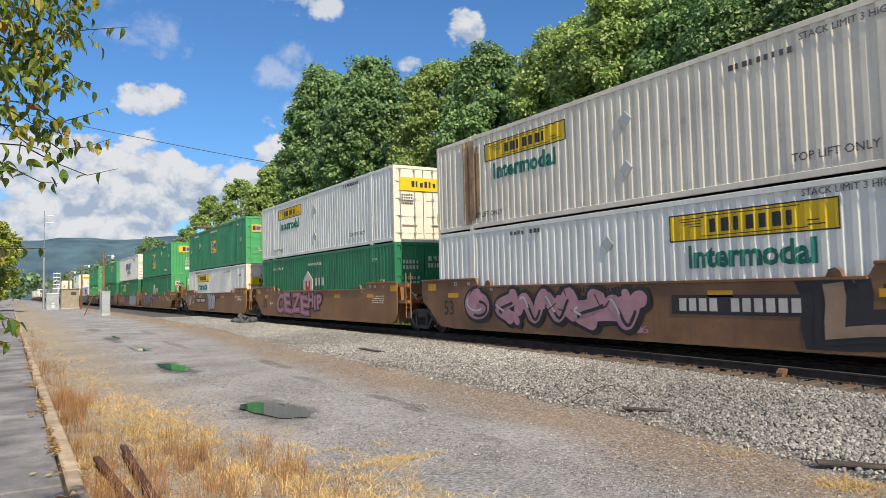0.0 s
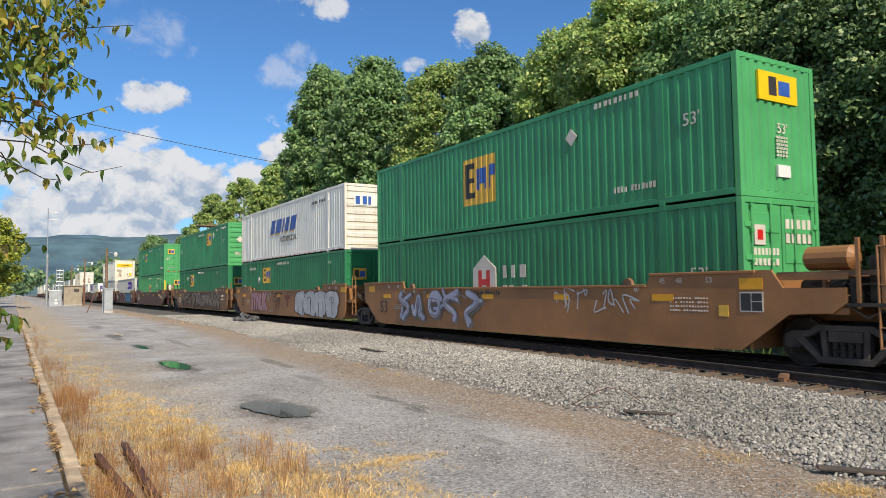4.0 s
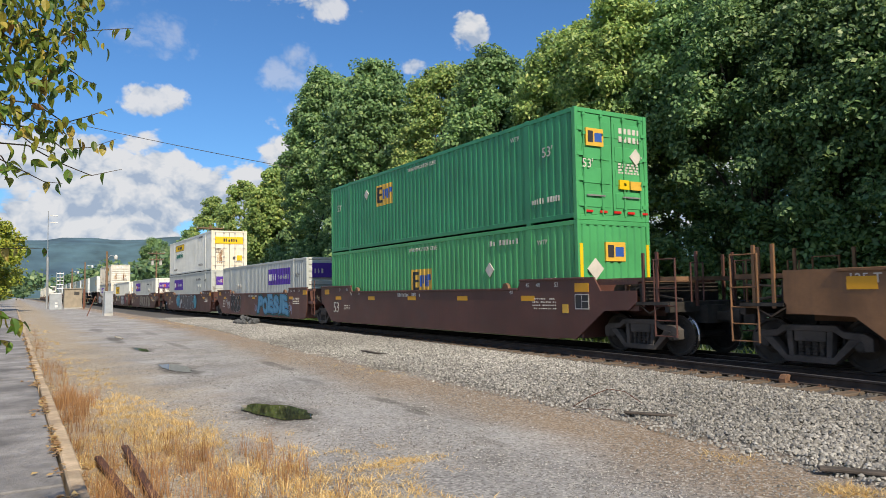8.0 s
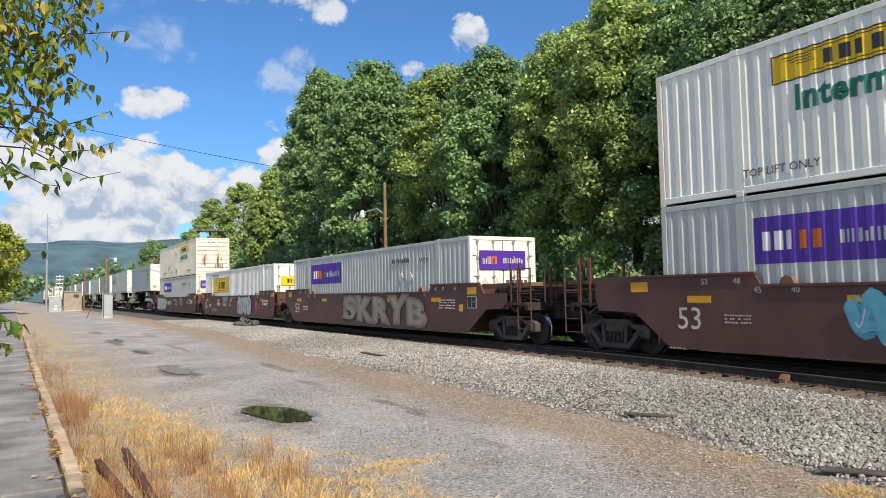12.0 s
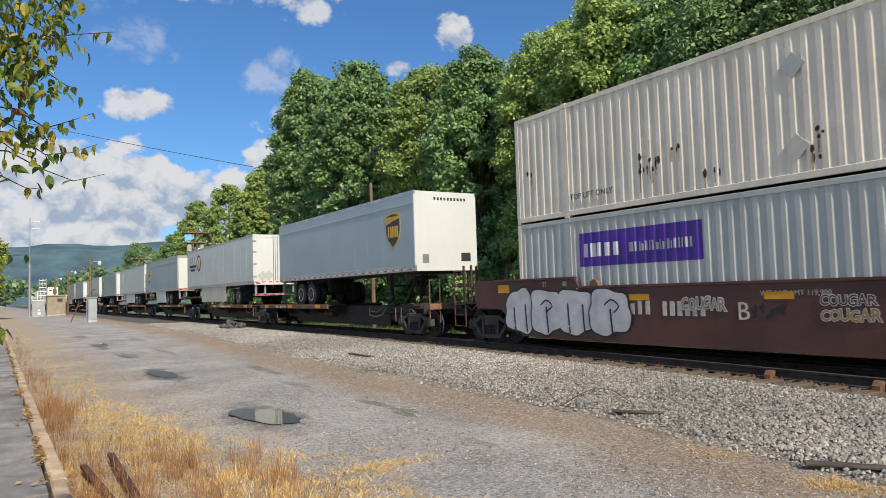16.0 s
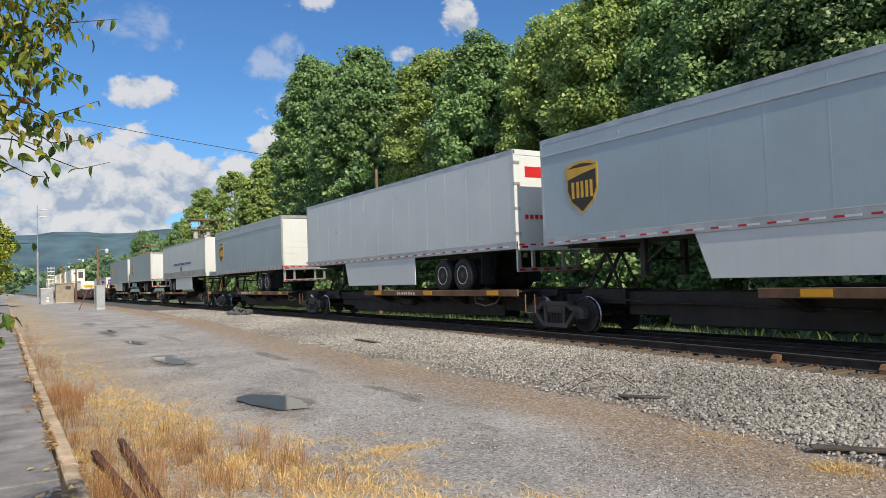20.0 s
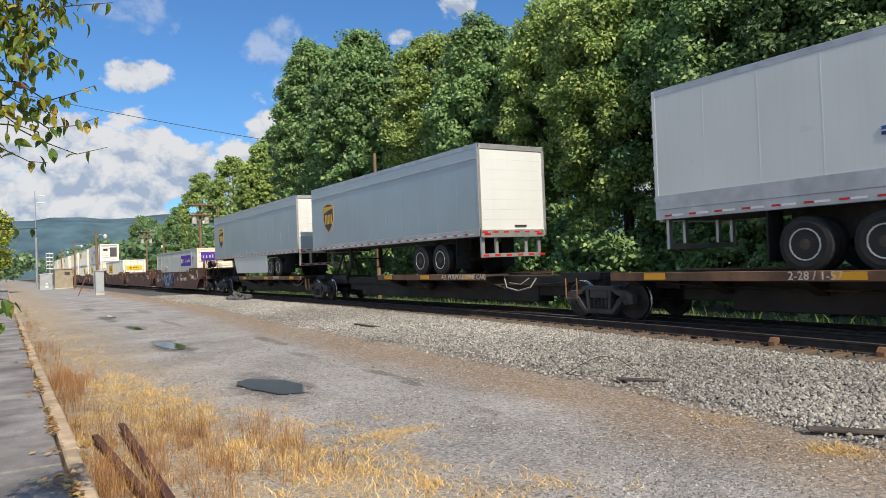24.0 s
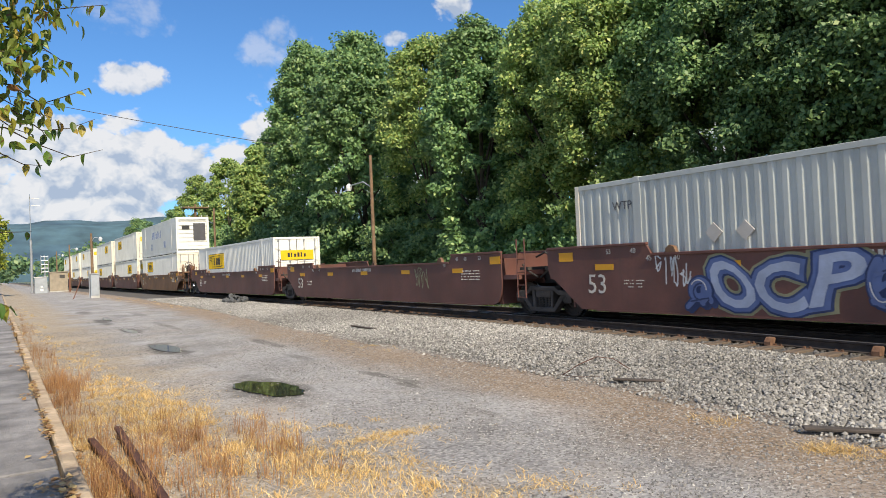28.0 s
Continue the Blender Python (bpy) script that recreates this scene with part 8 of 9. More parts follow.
# ---- boxes, masts and poles ----
def build_lineside():
    grey = surf("grey_cabinet_paint", (0.36, 0.39, 0.42), 0.5, 0, 0.1, 1.5, 0.05)
    tan = surf("tan_concrete", (0.34, 0.29, 0.22), 0.85, 0, 0.12, 1.5, 0.2)
    pale = surf("pale_concrete", (0.5, 0.49, 0.46), 0.85, 0, 0.12)
    wood = surf("pole_wood", (0.23, 0.15, 0.09), 0.9, 0, 0.2, 3.0, 0.3, streak=0.4)
    galv = surf("galvanised_steel", (0.5, 0.52, 0.54), 0.4, 0.6, 0.1)
    white = surf("white_lamp_shell", (0.75, 0.75, 0.74), 0.4)
    red_brown = surf("red_brown_post", (0.2, 0.08, 0.05), 0.8)

    c = root("signal_cabinet", "grey steel signal cabinet on a pale base", "cabinet", "lineside cabinets")
    c.location = (-66.0, 6.75, -0.16)
    part("body", boxes((-0.35, 0.35, -0.33, 0.33, 0.22, 2.02), bevel=0.02), grey, c)
    part("roof", boxes((-0.4, 0.4, -0.38, 0.38, 2.02, 2.10), bevel=0.02), grey, c)
    part("base", boxes((-0.36, 0.36, -0.34, 0.34, 0.0, 0.22)), pale, c)
    part("door", boxes((0.35, 0.37, -0.28, 0.28, 0.3, 1.95)), grey, c)
    part("handle", boxes((0.37, 0.40, 0.18, 0.22, 1.0, 1.2)), galv, c)
    part("conduit", tubes(([(0.1, -0.42, 0.0), (0.1, -0.42, 2.3)], 0.04), seg=8), galv, c)
    s = root("marker_stake", "thin leaning stake beside the cabinet", "stake")
    s.location = (-67, 5.5, -0.16)
    part("stick", tubes(([(0, -0.3, 0), (0, 0.35, 1.7)], 0.04), seg=6), red_brown, s)

    sh = root("relay_shed", "tan flat-roofed relay shed with a dark vent", "shed")
    sh.location = (-113.2, 6.95, -0.14)
    part("wall", boxes((-1.3, 1.3, -1.12, 1.12, 0.12, 2.68), bevel=0.02), tan, sh)
    part("roof", boxes((-1.4, 1.4, -1.2, 1.2, 2.68, 2.82), bevel=0.02), tan, sh)
    part("base", boxes((-1.35, 1.35, -1.16, 1.16, 0.0, 0.12)), pale, sh)
    part("vent", boxes((1.3, 1.33, 0.1, 0.75, 1.9, 2.35)), surf("dark_vent", (0.06, 0.055, 0.05), 0.7), sh)
    part("door", boxes((1.3, 1.325, -0.9, -0.15, 0.2, 2.2)), tan, sh)
    g = root("equipment_box", "grey equipment box with small white plates", "cabinet", "lineside cabinets")
    g.location = (-105.0, 4.45, -0.14)
    part("body", boxes((-0.7, 0.7, -0.72, 0.72, 0.0, 2.05), bevel=0.03), grey, g)
    part("roof", boxes((-0.75, 0.75, -0.78, 0.78, 2.05, 2.15), bevel=0.02), white, g)
    part("plate", boxes((0.7, 0.72, -0.1, 0.25, 0.3, 0.6), (0.7, 0.72, -0.05, 0.2, 0.75, 0.95)), white, g)
    p = root("short_post", "short red-brown post beside the shed", "post")
    p.location = (-108, 8.0, -0.14)
    part("post", tubes(([(0, 0, 0), (0, 0, 2.65)], 0.1), seg=8), red_brown, p)

    m = root("light_mast", "tall slim steel light mast", "mast")
    m.location = (-115, 3.8, -0.14)
    part("lower_tube", tubes(([(0, 0, 0), (0, 0, 7.4)], 0.16), seg=10), galv, m)
    part("upper_tube", tubes(([(0, 0, 7.4), (0, 0, 14.0)], 0.05), seg=8), galv, m)
    for z in (13.3, 12.3):
        part("floodlight", boxes((-0.2, 0.2, 0.2, 1.2, z, z + 0.12)), white, m)
    la = root("signal_ladder", "galvanised signal ladder mast with a cage", "signal mast")
    la.location = (-118, 5.55, -0.14)
    part("post", tubes(([(0, 0, 0), (0, 0, 5.3)], 0.1), seg=8), galv, la)
    part("cage", tubes(*[([(0.2, -0.45, 2.9 + k * 0.55), (0.2, 0.45, 2.9 + k * 0.55)], 0.06) for k in range(5)], ([(0.2, -0.45, 2.7), (0.2, -0.45, 5.3)], 0.06), ([(0.2, 0.45, 2.7), (0.2, 0.45, 5.3)], 0.06), seg=6), galv, la)

    def lamp_pole(x, y, h, arm, label, base=-0.15, r=0.14, drop=0.6):
        q = root("lamp_pole", label, "lamp pole", "wooden lamp poles")
        q.location = (x, y, base)
        bm = bmesh.new()
        tube(bm, [(0, 0, 0), (0, 0, h * 0.5), (0, 0, h)], r, 10, r * 0.7)
        part("pole", bm, wood, q)
        if arm:
            ax, ay = arm
            part("arm", tubes(([(0, 0, h - drop - 0.3), (ax * 0.35, ay * 0.35, h - drop + 0.1), (ax, ay, h - drop)], 0.035), seg=6), galv, q)
            bm = lathe(bmesh.new(), [(-0.26, 0.13), (-0.1, 0.17), (0.05, 0.16), (0.16, 0.06)], (ax, ay, h - drop - 0.02), "z", 12)
            part("lamp_head", bm, white, q, "white lamp head")
        return q

    lamp_pole(-75, 7.5, 6.0, (0.4, 0.75), "weathered wooden lamp pole near the cabinet", drop=0.5)
    lamp_pole(-125, 9.35, 7.1, (0.3, 1.0), "weathered wooden lamp pole farther along the yard", drop=0.6)
    lamp_pole(-150, 9.05, 7.0, (0.3, 1.0), "weathered wooden lamp pole far along the yard", drop=0.7)
    lamp_pole(-34.8, 17.5, 8.1, (-2.1, -0.4), "brown wooden lamp pole before the trees", -0.4, 0.12, 1.5)
    lamp_pole(-82.2, 21.0, 9.4, (-4.6, -0.6), "wooden lamp pole before the trees", -0.4, 0.14, 1.5)
    lamp_pole(-110, 20.0, 7.0, (-3.0, 0.3), "wooden lamp pole beside the far verge", -0.4, 0.13, 1.0)
    u = root("utility_pole", "wooden utility pole with crossarms and grey transformers", "utility pole")
    u.location = (-91.2, 21.0, -0.4)
    bm = bmesh.new()
    tube(bm, [(0, 0, 0), (0, 0, 5), (0, 0, 10.7)], 0.2, 10, 0.14)
    part("pole", bm, wood, u)
    for z, w in ((10.2, 1.5), (8.95, 1.3)):
        ca = part("crossarm", boxes((-0.4 * w - 0.1, 0.4 * w + 0.1, -w, w, z, z + 0.14)), wood, u)
        part("insulator", tubes(*[([(k * 0.4, k * 1.0, z + 0.14), (k * 0.4, k * 1.0, z + 0.34)], 0.05) for k in (-w, -w * 0.5, w * 0.5, w)], seg=6), white, ca)
    for y in (-0.75, 0.75):
        part("transformer", lathe(bmesh.new(), [(-0.5, 0.26), (-0.45, 0.3), (0.45, 0.3), (0.5, 0.2), (0.6, 0.08)], (0.15, y, 8.4), "z", 12), pale, u)
    u2 = copy_thing(u, pose(-150, 24, -0.4))
    w = tagged(new("overhead_wire", bpy.data.meshes.new("overhead_wire")), "thin black overhead wire sagging across the sky", "wire")
    pts = []
    a, b2 = Vector((-70, -12.0, 19.5)), Vector((-62, 40, 11.5))
    for k in range(25):
        t = k / 24
        q = a.lerp(b2, t)
        pts.append((q.x, q.y, q.z - 4 * 0.7 * t * (1 - t)))
    bm = tubes((pts, 0.03), seg=5)
    bm.to_mesh(w.data); bm.free()
    w.data.materials.append(WIRE)


build_lineside()


# ---- foliage ----
def leaf_material(name, dark, light, accent, share=0.12):
    m = bpy.data.materials.new(name)
    m.use_nodes = True
    nt = m.node_tree
    N, Lk = nt.nodes.new, nt.links.new
    bsdf = nt.nodes["Principled BSDF"]
    geo = N("ShaderNodeNewGeometry")
    ramp = N("ShaderNodeValToRGB")
    e = ramp.color_ramp.elements
    e[0].position, e[0].color = 0.0, (*dark, 1)
    e[1].position, e[1].color = 1.0 - share, (*light, 1)
    x = e.new(1.0)
    x.color = (*accent, 1)
    Lk(geo.outputs["Random Per Island"], ramp.inputs[0])
    big = N("ShaderNodeTexNoise")
    big.inputs["Scale"].default_value, big.inputs["Detail"].default_value = 0.16, 3.0
    Lk(geo.outputs["Position"], big.inputs["Vector"])
    hsv = N("ShaderNodeHueSaturation")
    rr = N("ShaderNodeMapRange")
    rr.inputs[1].default_value, rr.inputs[2].default_value, rr.inputs[3].default_value, rr.inputs[4].default_value = 0.3, 0.7, 0.75, 1.3
    Lk(big.outputs[0], rr.inputs[0])
    Lk(rr.outputs[0], hsv.inputs["Value"])
    Lk(ramp.outputs[0], hsv.inputs["Color"])
    Lk(hsv.outputs[0], bsdf.inputs["Base Color"])
    bsdf.inputs["Roughness"].default_value = 0.5
    bsdf.inputs["Specular IOR Level"].default_value = 0.45
    tr = N("ShaderNodeBsdfTranslucent")
    Lk(hsv.outputs[0], tr.inputs[0])
    mx = N("ShaderNodeMixShader")
    mx.inputs[0].default_value = 0.3
    Lk(bsdf.outputs[0], mx.inputs[1])
    Lk(tr.outputs[0], mx.inputs[2])
    Lk(mx.outputs[0], nt.nodes["Material Output"].inputs[0])
    return m


LEAF_DEEP = leaf_material("deep_green_leaves", (0.08, 0.17, 0.07), (0.24, 0.375, 0.14), (0.40, 0.51, 0.18))
LEAF_WARM = leaf_material("warm_green_leaves", (0.125, 0.225, 0.07), (0.33, 0.44, 0.13), (0.50, 0.52, 0.16), 0.2)
LEAF_YELLOW = leaf_material("yellow_green_leaves", (0.17, 0.22, 0.03), (0.36, 0.42, 0.06), (0.52, 0.46, 0.08), 0.25)
LEAF_FAR = leaf_material("far_leaves", (0.075, 0.15, 0.075), (0.16, 0.26, 0.11), (0.25, 0.32, 0.12))
BARK = surf("tree_bark", (0.09, 0.07, 0.05), 0.95, 0, 0.3, 3.0, 0.6, 30)


def leaves_on(rng, centres, radii, per, size, flat=0.75):
    """Leaf blades scattered over the skins of many rounded sprays."""
    n = len(centres) * per
    c = np.repeat(centres, per, axis=0)
    r = np.repeat(radii, per)[:, None]
    d = rng.normal(size=(n, 3))
    d[:, 2] = d[:, 2] * 0.85 + 0.25
    d /= np.linalg.norm(d, axis=1)[:, None]
    shell = rng.uniform(0.25, 1.12, (n, 1)) ** 0.8
    p = c + d * r * shell * np.array([1, 1, flat])
    nrm = d * 0.45 + rng.normal(size=(n, 3)) * 0.6 + np.array([0.35, -0.1, 0.5])
    nrm /= np.linalg.norm(nrm, axis=1)[:, None]
    t = np.cross(nrm, rng.normal(size=(n, 3)))
    t /= np.linalg.norm(t, axis=1)[:, None]
    b = np.cross(nrm, t)
    s = (size * rng.uniform(0.6, 1.35, (n, 1)))
    lo, hi = p - t * s * 0.62, p + t * s * 0.62
    fold = nrm * s * 0.10
    wide = b * s * rng.uniform(0.30, 0.45, (n, 1))
    co = np.stack([lo, p + wide + fold, hi, p - wide + fold], 1).reshape(-1, 3)
    return co, np.arange(4 * n).reshape(n, 4)


def tree(name, label, x, y, top, radius, leaf, seed, per=420, sprays=70, size=0.34, base=None, low=0.04, group="trees behind the track"):
    """Trunk, limbs and a crown of rounded sprays of leaves with gaps between."""
    rng = np.random.default_rng(seed)
    z0 = float(ground_z(x, y)) if base is None else base
    h = top - z0
    t = root(name, label, "tree", group)
    t.location = (x, y, z0 - 0.1)
    cz, rz = h * (0.5 + low * 0.5), h * (0.5 - low * 0.5)
    d = rng.normal(size=(sprays, 3))
    d /= np.linalg.norm(d, axis=1)[:, None]
    d[:, 2] = np.where(rng.random(sprays) < 0.45, np.abs(d[:, 2]), d[:, 2])
    k = rng.uniform(0.62, 0.97, (sprays, 1)) ** 0.6
    shape = np.array([radius * 0.88, radius * 0.88, rz * 0.97])
    cen = np.array([0, 0, cz]) + d * shape * k
    cen[:, :2] *= (1 - 0.10 * np.clip((cen[:, 2] / h - 0.45) / 0.55, 0, 1) ** 1.5)[:, None]
    rad = radius * rng.uniform(0.10, 0.21, sprays) + 0.12
    cen[:, 2] = np.minimum(cen[:, 2], h - rad * 0.75)
    co, fa = leaves_on(rng, cen, rad, per, size)
    part("crown", raw_mesh("crown", co, fa, leaf), None, t)
    bm = bmesh.new()
    lean = rng.uniform(-0.04, 0.04, 2) * h
    tube(bm, [(0, 0, 0), (lean[0] * 0.3, lean[1] * 0.3, h * 0.3), (lean[0], lean[1], h * 0.8)], 0.03 * radius + 0.16, 9, 0.06)
    part("trunk", bm, BARK, t)
    for i in range(7):
        c = cen[rng.integers(sprays)]
        zz = h * rng.uniform(0.2, 0.5)
        bm = bmesh.new()
        tube(bm, [(lean[0] * 0.5, lean[1] * 0.5, zz), (c[0] * 0.5, c[1] * 0.5, (zz + c[2]) / 2 + 0.4), tuple(c)], 0.09, 6, 0.03)
        part("limb", bm, BARK, t)
    return t


def build_trees():
    deep = "tall broad maple in full dark green leaf"
    warm = "tall tree, green leaves turning yellow at the top"
    for i, (x, y, top, r, leaf) in enumerate(TREES):
        tree("tree", warm if leaf is LEAF_WARM else deep, x, y, top, r, leaf, 100 + i, per=(60 if x > -7 else 300 if x > -30 else 190) if y < 30 else 110, sprays=280 if y < 30 else 180, size=0.4 if x > -7 else 0.16 if x > -30 else 0.2 if x > -45 else 0.27 if x > -80 else 0.36)
    tree("tree", "young tree with yellow-green leaves beside the platform", -95, -3.6, 11.6, 5.3, LEAF_YELLOW, 300, 110, 130, 0.30, base=-0.3, group="trees beside the platform")
    tree("tree", "green tree beyond the platform", -112, -7.5, 9.0, 4.5, LEAF_WARM, 301, 260, 55, 0.4, base=-0.3, group="trees beside the platform")
    tree("tree", "green tree beyond the end of the platform", -150, -3.0, 8.0, 4.5, LEAF_FAR, 302, 200, 50, 0.45, base=-0.3, group="trees beside the platform")


TREES = (
    # unseen trees to the right, added to cast shade on the bushes
    (-6.0, 23.5, 12.0, 3.4, LEAF_DEEP), (-2.0, 21.6, 12.3, 3.5, LEAF_DEEP), (1.5, 21.2, 12.5, 3.6, LEAF_DEEP), (5.5, 21.0, 12.6, 3.8, LEAF_DEEP), (10.0, 21.0, 13.0, 4.2, LEAF_DEEP), (15.0, 21.0, 13.5, 4.4, LEAF_DEEP),
    (-65.6, 27.0, 24.9, 5.5, LEAF_DEEP),
    (-51.4, 25.0, 20.8, 5.1, LEAF_DEEP),
    (-42.1, 26.0, 18.7, 4.0, LEAF_WARM),
    (-33.5, 24.0, 16.3, 3.5, LEAF_DEEP),
    (-34.9, 28.0, 16.2, 3.2, LEAF_DEEP),
    (-27.0, 24.5, 16.1, 3.5, LEAF_WARM),
    (-22.5, 24.0, 16.0, 3.7, LEAF_WARM),
    (-19.9, 25.0, 14.9, 3.9, LEAF_DEEP),
    (-16.5, 24.5, 14.6, 3.8, LEAF_DEEP),
    (-13.6, 24.5, 13.0, 3.7, LEAF_DEEP),
    (-11.0, 24.5, 12.7, 3.7, LEAF_DEEP),
    (-8.6, 24.0, 11.5, 3.3, LEAF_DEEP),
    (-88.5, 29.0, 18.3, 4.6, LEAF_WARM),
    (-114.2, 32.0, 20.7, 5.5, LEAF_WARM),
    (-153.2, 36.0, 23.1, 5.6, LEAF_WARM),
    (-197.5, 40.0, 19.6, 5.0, LEAF_DEEP),
    (-251.6, 40.0, 21.4, 6.5, LEAF_DEEP),
    (-91.4, 33.0, 24.0, 5.5, LEAF_DEEP),
    (-76.5, 34.0, 24.4, 5.6, LEAF_DEEP),
    (-61.1, 34.0, 21.3, 5.1, LEAF_DEEP),
    (-50.8, 34.0, 19.7, 4.8, LEAF_DEEP),
    (-43.4, 35.0, 17.9, 4.4, LEAF_DEEP),
    (-34.6, 34.0, 20.6, 4.3, LEAF_DEEP),
    (-28.7, 34.0, 19.9, 3.8, LEAF_DEEP),
    (-24.0, 34.0, 18.1, 3.5, LEAF_DEEP),
    (-19.9, 34.0, 16.5, 3.2, LEAF_DEEP),
    (-16.4, 34.0, 15.1, 2.9, LEAF_DEEP),
)
build_trees()


def build_understory():
    """Low dark bushes and weeds along the foot of the trees."""
    rng = np.random.default_rng(9)
    for i in range(56):
        back = i >= 34
        x, y = (-112 + (i - 34) * 3.6 if back else -78 + i * 2.35) + rng.uniform(-0.6, 0.6), (27.5 if back else 22.6) + rng.uniform(-0.5, 1.6)
        h, r = rng.uniform(5.5, 9.5) if back else rng.uniform(2.5, 6.0), rng.uniform(1.9, 2.6) if back else rng.uniform(1.5, 2.3)
        t = root("bush", "dark green leafy bush at the foot of the trees", "bush", "bushes behind the track")
        t.location = (x, y, float(ground_z(x, y)) - 0.1)
        n = 40
        cen = np.stack([rng.uniform(-r, r, n), rng.uniform(-r, r, n) * 0.7, rng.uniform(0.2, h, n)], 1)
        co, fa = leaves_on(rng, cen, rng.uniform(0.45, 0.85, n) * (1.5 if back else 1.0), 70 if back else 100, 0.36 if back else 0.21)
        part("foliage", raw_mesh("foliage", co, fa, LEAF_DEEP), None, t)
        for c in cen[:3]:
            part("stem", tubes(([(0, 0, 0), (c[0] * 0.5, c[1] * 0.5, c[2] * 0.6), tuple(c)], 0.03), seg=5), BARK, t)


build_understory()


def build_distance():
    rng = np.random.default_rng(12)
    # far woods on both sides of the line
    cen, rad = [], []
    for i in range(420):
        x = -rng.uniform(175, 520)
        y = rng.uniform(-120, 150)
        if 9 < y < 19 or (x > -230 and -2 < y < 24):
            continue
        h = rng.uniform(8.0, 14.0) * (1 + 0.3 * (y > 30))
        for _ in range(5):
            cen.append((x + rng.uniform(-3, 3), y + rng.uniform(-3, 3), rng.uniform(0.25, 1.0) * h))
            rad.append(rng.uniform(2.2, 3.8))
    co, fa = leaves_on(rng, np.array(cen), np.array(rad), 32, 1.3)
    tagged(new("far_woods", raw_mesh("far_woods", co, fa, LEAF_FAR)), "far green woods beyond the yard", "woods", kind="stuff")
    # long wooded ridge; haze blue and dark cloud shadows are painted into its colour
    hill = surf("hazy_ridge", (0.075, 0.145, 0.175), 0.95, 0, 0.25, 0.012, 0.0, dirt=(0.03, 0.068, 0.135), dirt_amount=0.5, dirt_scale=0.0022)
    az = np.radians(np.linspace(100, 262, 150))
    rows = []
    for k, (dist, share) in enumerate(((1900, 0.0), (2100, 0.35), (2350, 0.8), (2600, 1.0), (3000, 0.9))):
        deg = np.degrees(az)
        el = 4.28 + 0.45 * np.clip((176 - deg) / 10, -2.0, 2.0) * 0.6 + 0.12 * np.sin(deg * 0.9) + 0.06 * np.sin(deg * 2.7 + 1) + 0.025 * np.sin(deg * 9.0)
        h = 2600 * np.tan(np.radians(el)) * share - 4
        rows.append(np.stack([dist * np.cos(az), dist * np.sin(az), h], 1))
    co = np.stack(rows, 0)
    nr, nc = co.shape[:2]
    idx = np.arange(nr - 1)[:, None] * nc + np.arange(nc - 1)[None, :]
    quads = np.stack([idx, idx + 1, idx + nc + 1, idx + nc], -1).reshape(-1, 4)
    tagged(new("backdrop_ridge", raw_mesh("backdrop_ridge", co.reshape(-1, 3), quads, hill, True)), "long wooded mountain ridge, blue haze and cloud shadow in its colour", "mountain", kind="structure")


build_distance()


# ---- dry grass, stones ----
def blades(rng, n, xy, height, width, material, name, label, bend=0.35):
    """Thin dry blades as one mesh; xy gives n foot points."""
    x, y = xy
    z = ground_z(x, y) - 0.02
    h = height * rng.uniform(0.45, 1.25, n)
    a = rng.uniform(0, 2 * np.pi, n)
    lean = rng.normal(0, bend, (n, 2)) * h[:, None]
    w = width * rng.uniform(0.6, 1.4, n)
    sx, sy = np.cos(a) * w, np.sin(a) * w
    foot = np.stack([x, y, z], 1)
    mid = foot + np.stack([lean[:, 0] * 0.35, lean[:, 1] * 0.35, h * 0.6], 1)
    tip = foot + np.stack([lean[:, 0], lean[:, 1], h], 1)
    side = np.stack([sx, sy, np.zeros(n)], 1)
    co = np.stack([foot - side, foot + side, mid + side * 0.8, tip + side * 0.2, tip - side * 0.2, mid - side * 0.8], 1).reshape(-1, 3)
    base = np.arange(n)[:, None] * 6
    quads = np.concatenate([base + np.array([0, 1, 2, 5]), base + np.array([5, 2, 3, 4])])
    return tagged(new(name, raw_mesh(name, co, quads, material)), label, "grass", kind="stuff")


def patches(rng, n, spots):
    """Foot points drawn round a few patches: (x, y, reach along, reach across, share)."""
    w = np.array([s[4] for s in spots], float)
    k = rng.choice(len(spots), n, p=w / w.sum())
    s = np.array(spots)[k]
    tufts = max(8, n // 26)
    cx, cy = s[:tufts, 0] + rng.normal(size=tufts) * s[:tufts, 2], s[:tufts, 1] + rng.normal(size=tufts) * s[:tufts, 3]
    j = rng.integers(tufts, size=n)
    return cx[j] + rng.normal(size=n) * 0.07, cy[j] + rng.normal(size=n) * 0.055


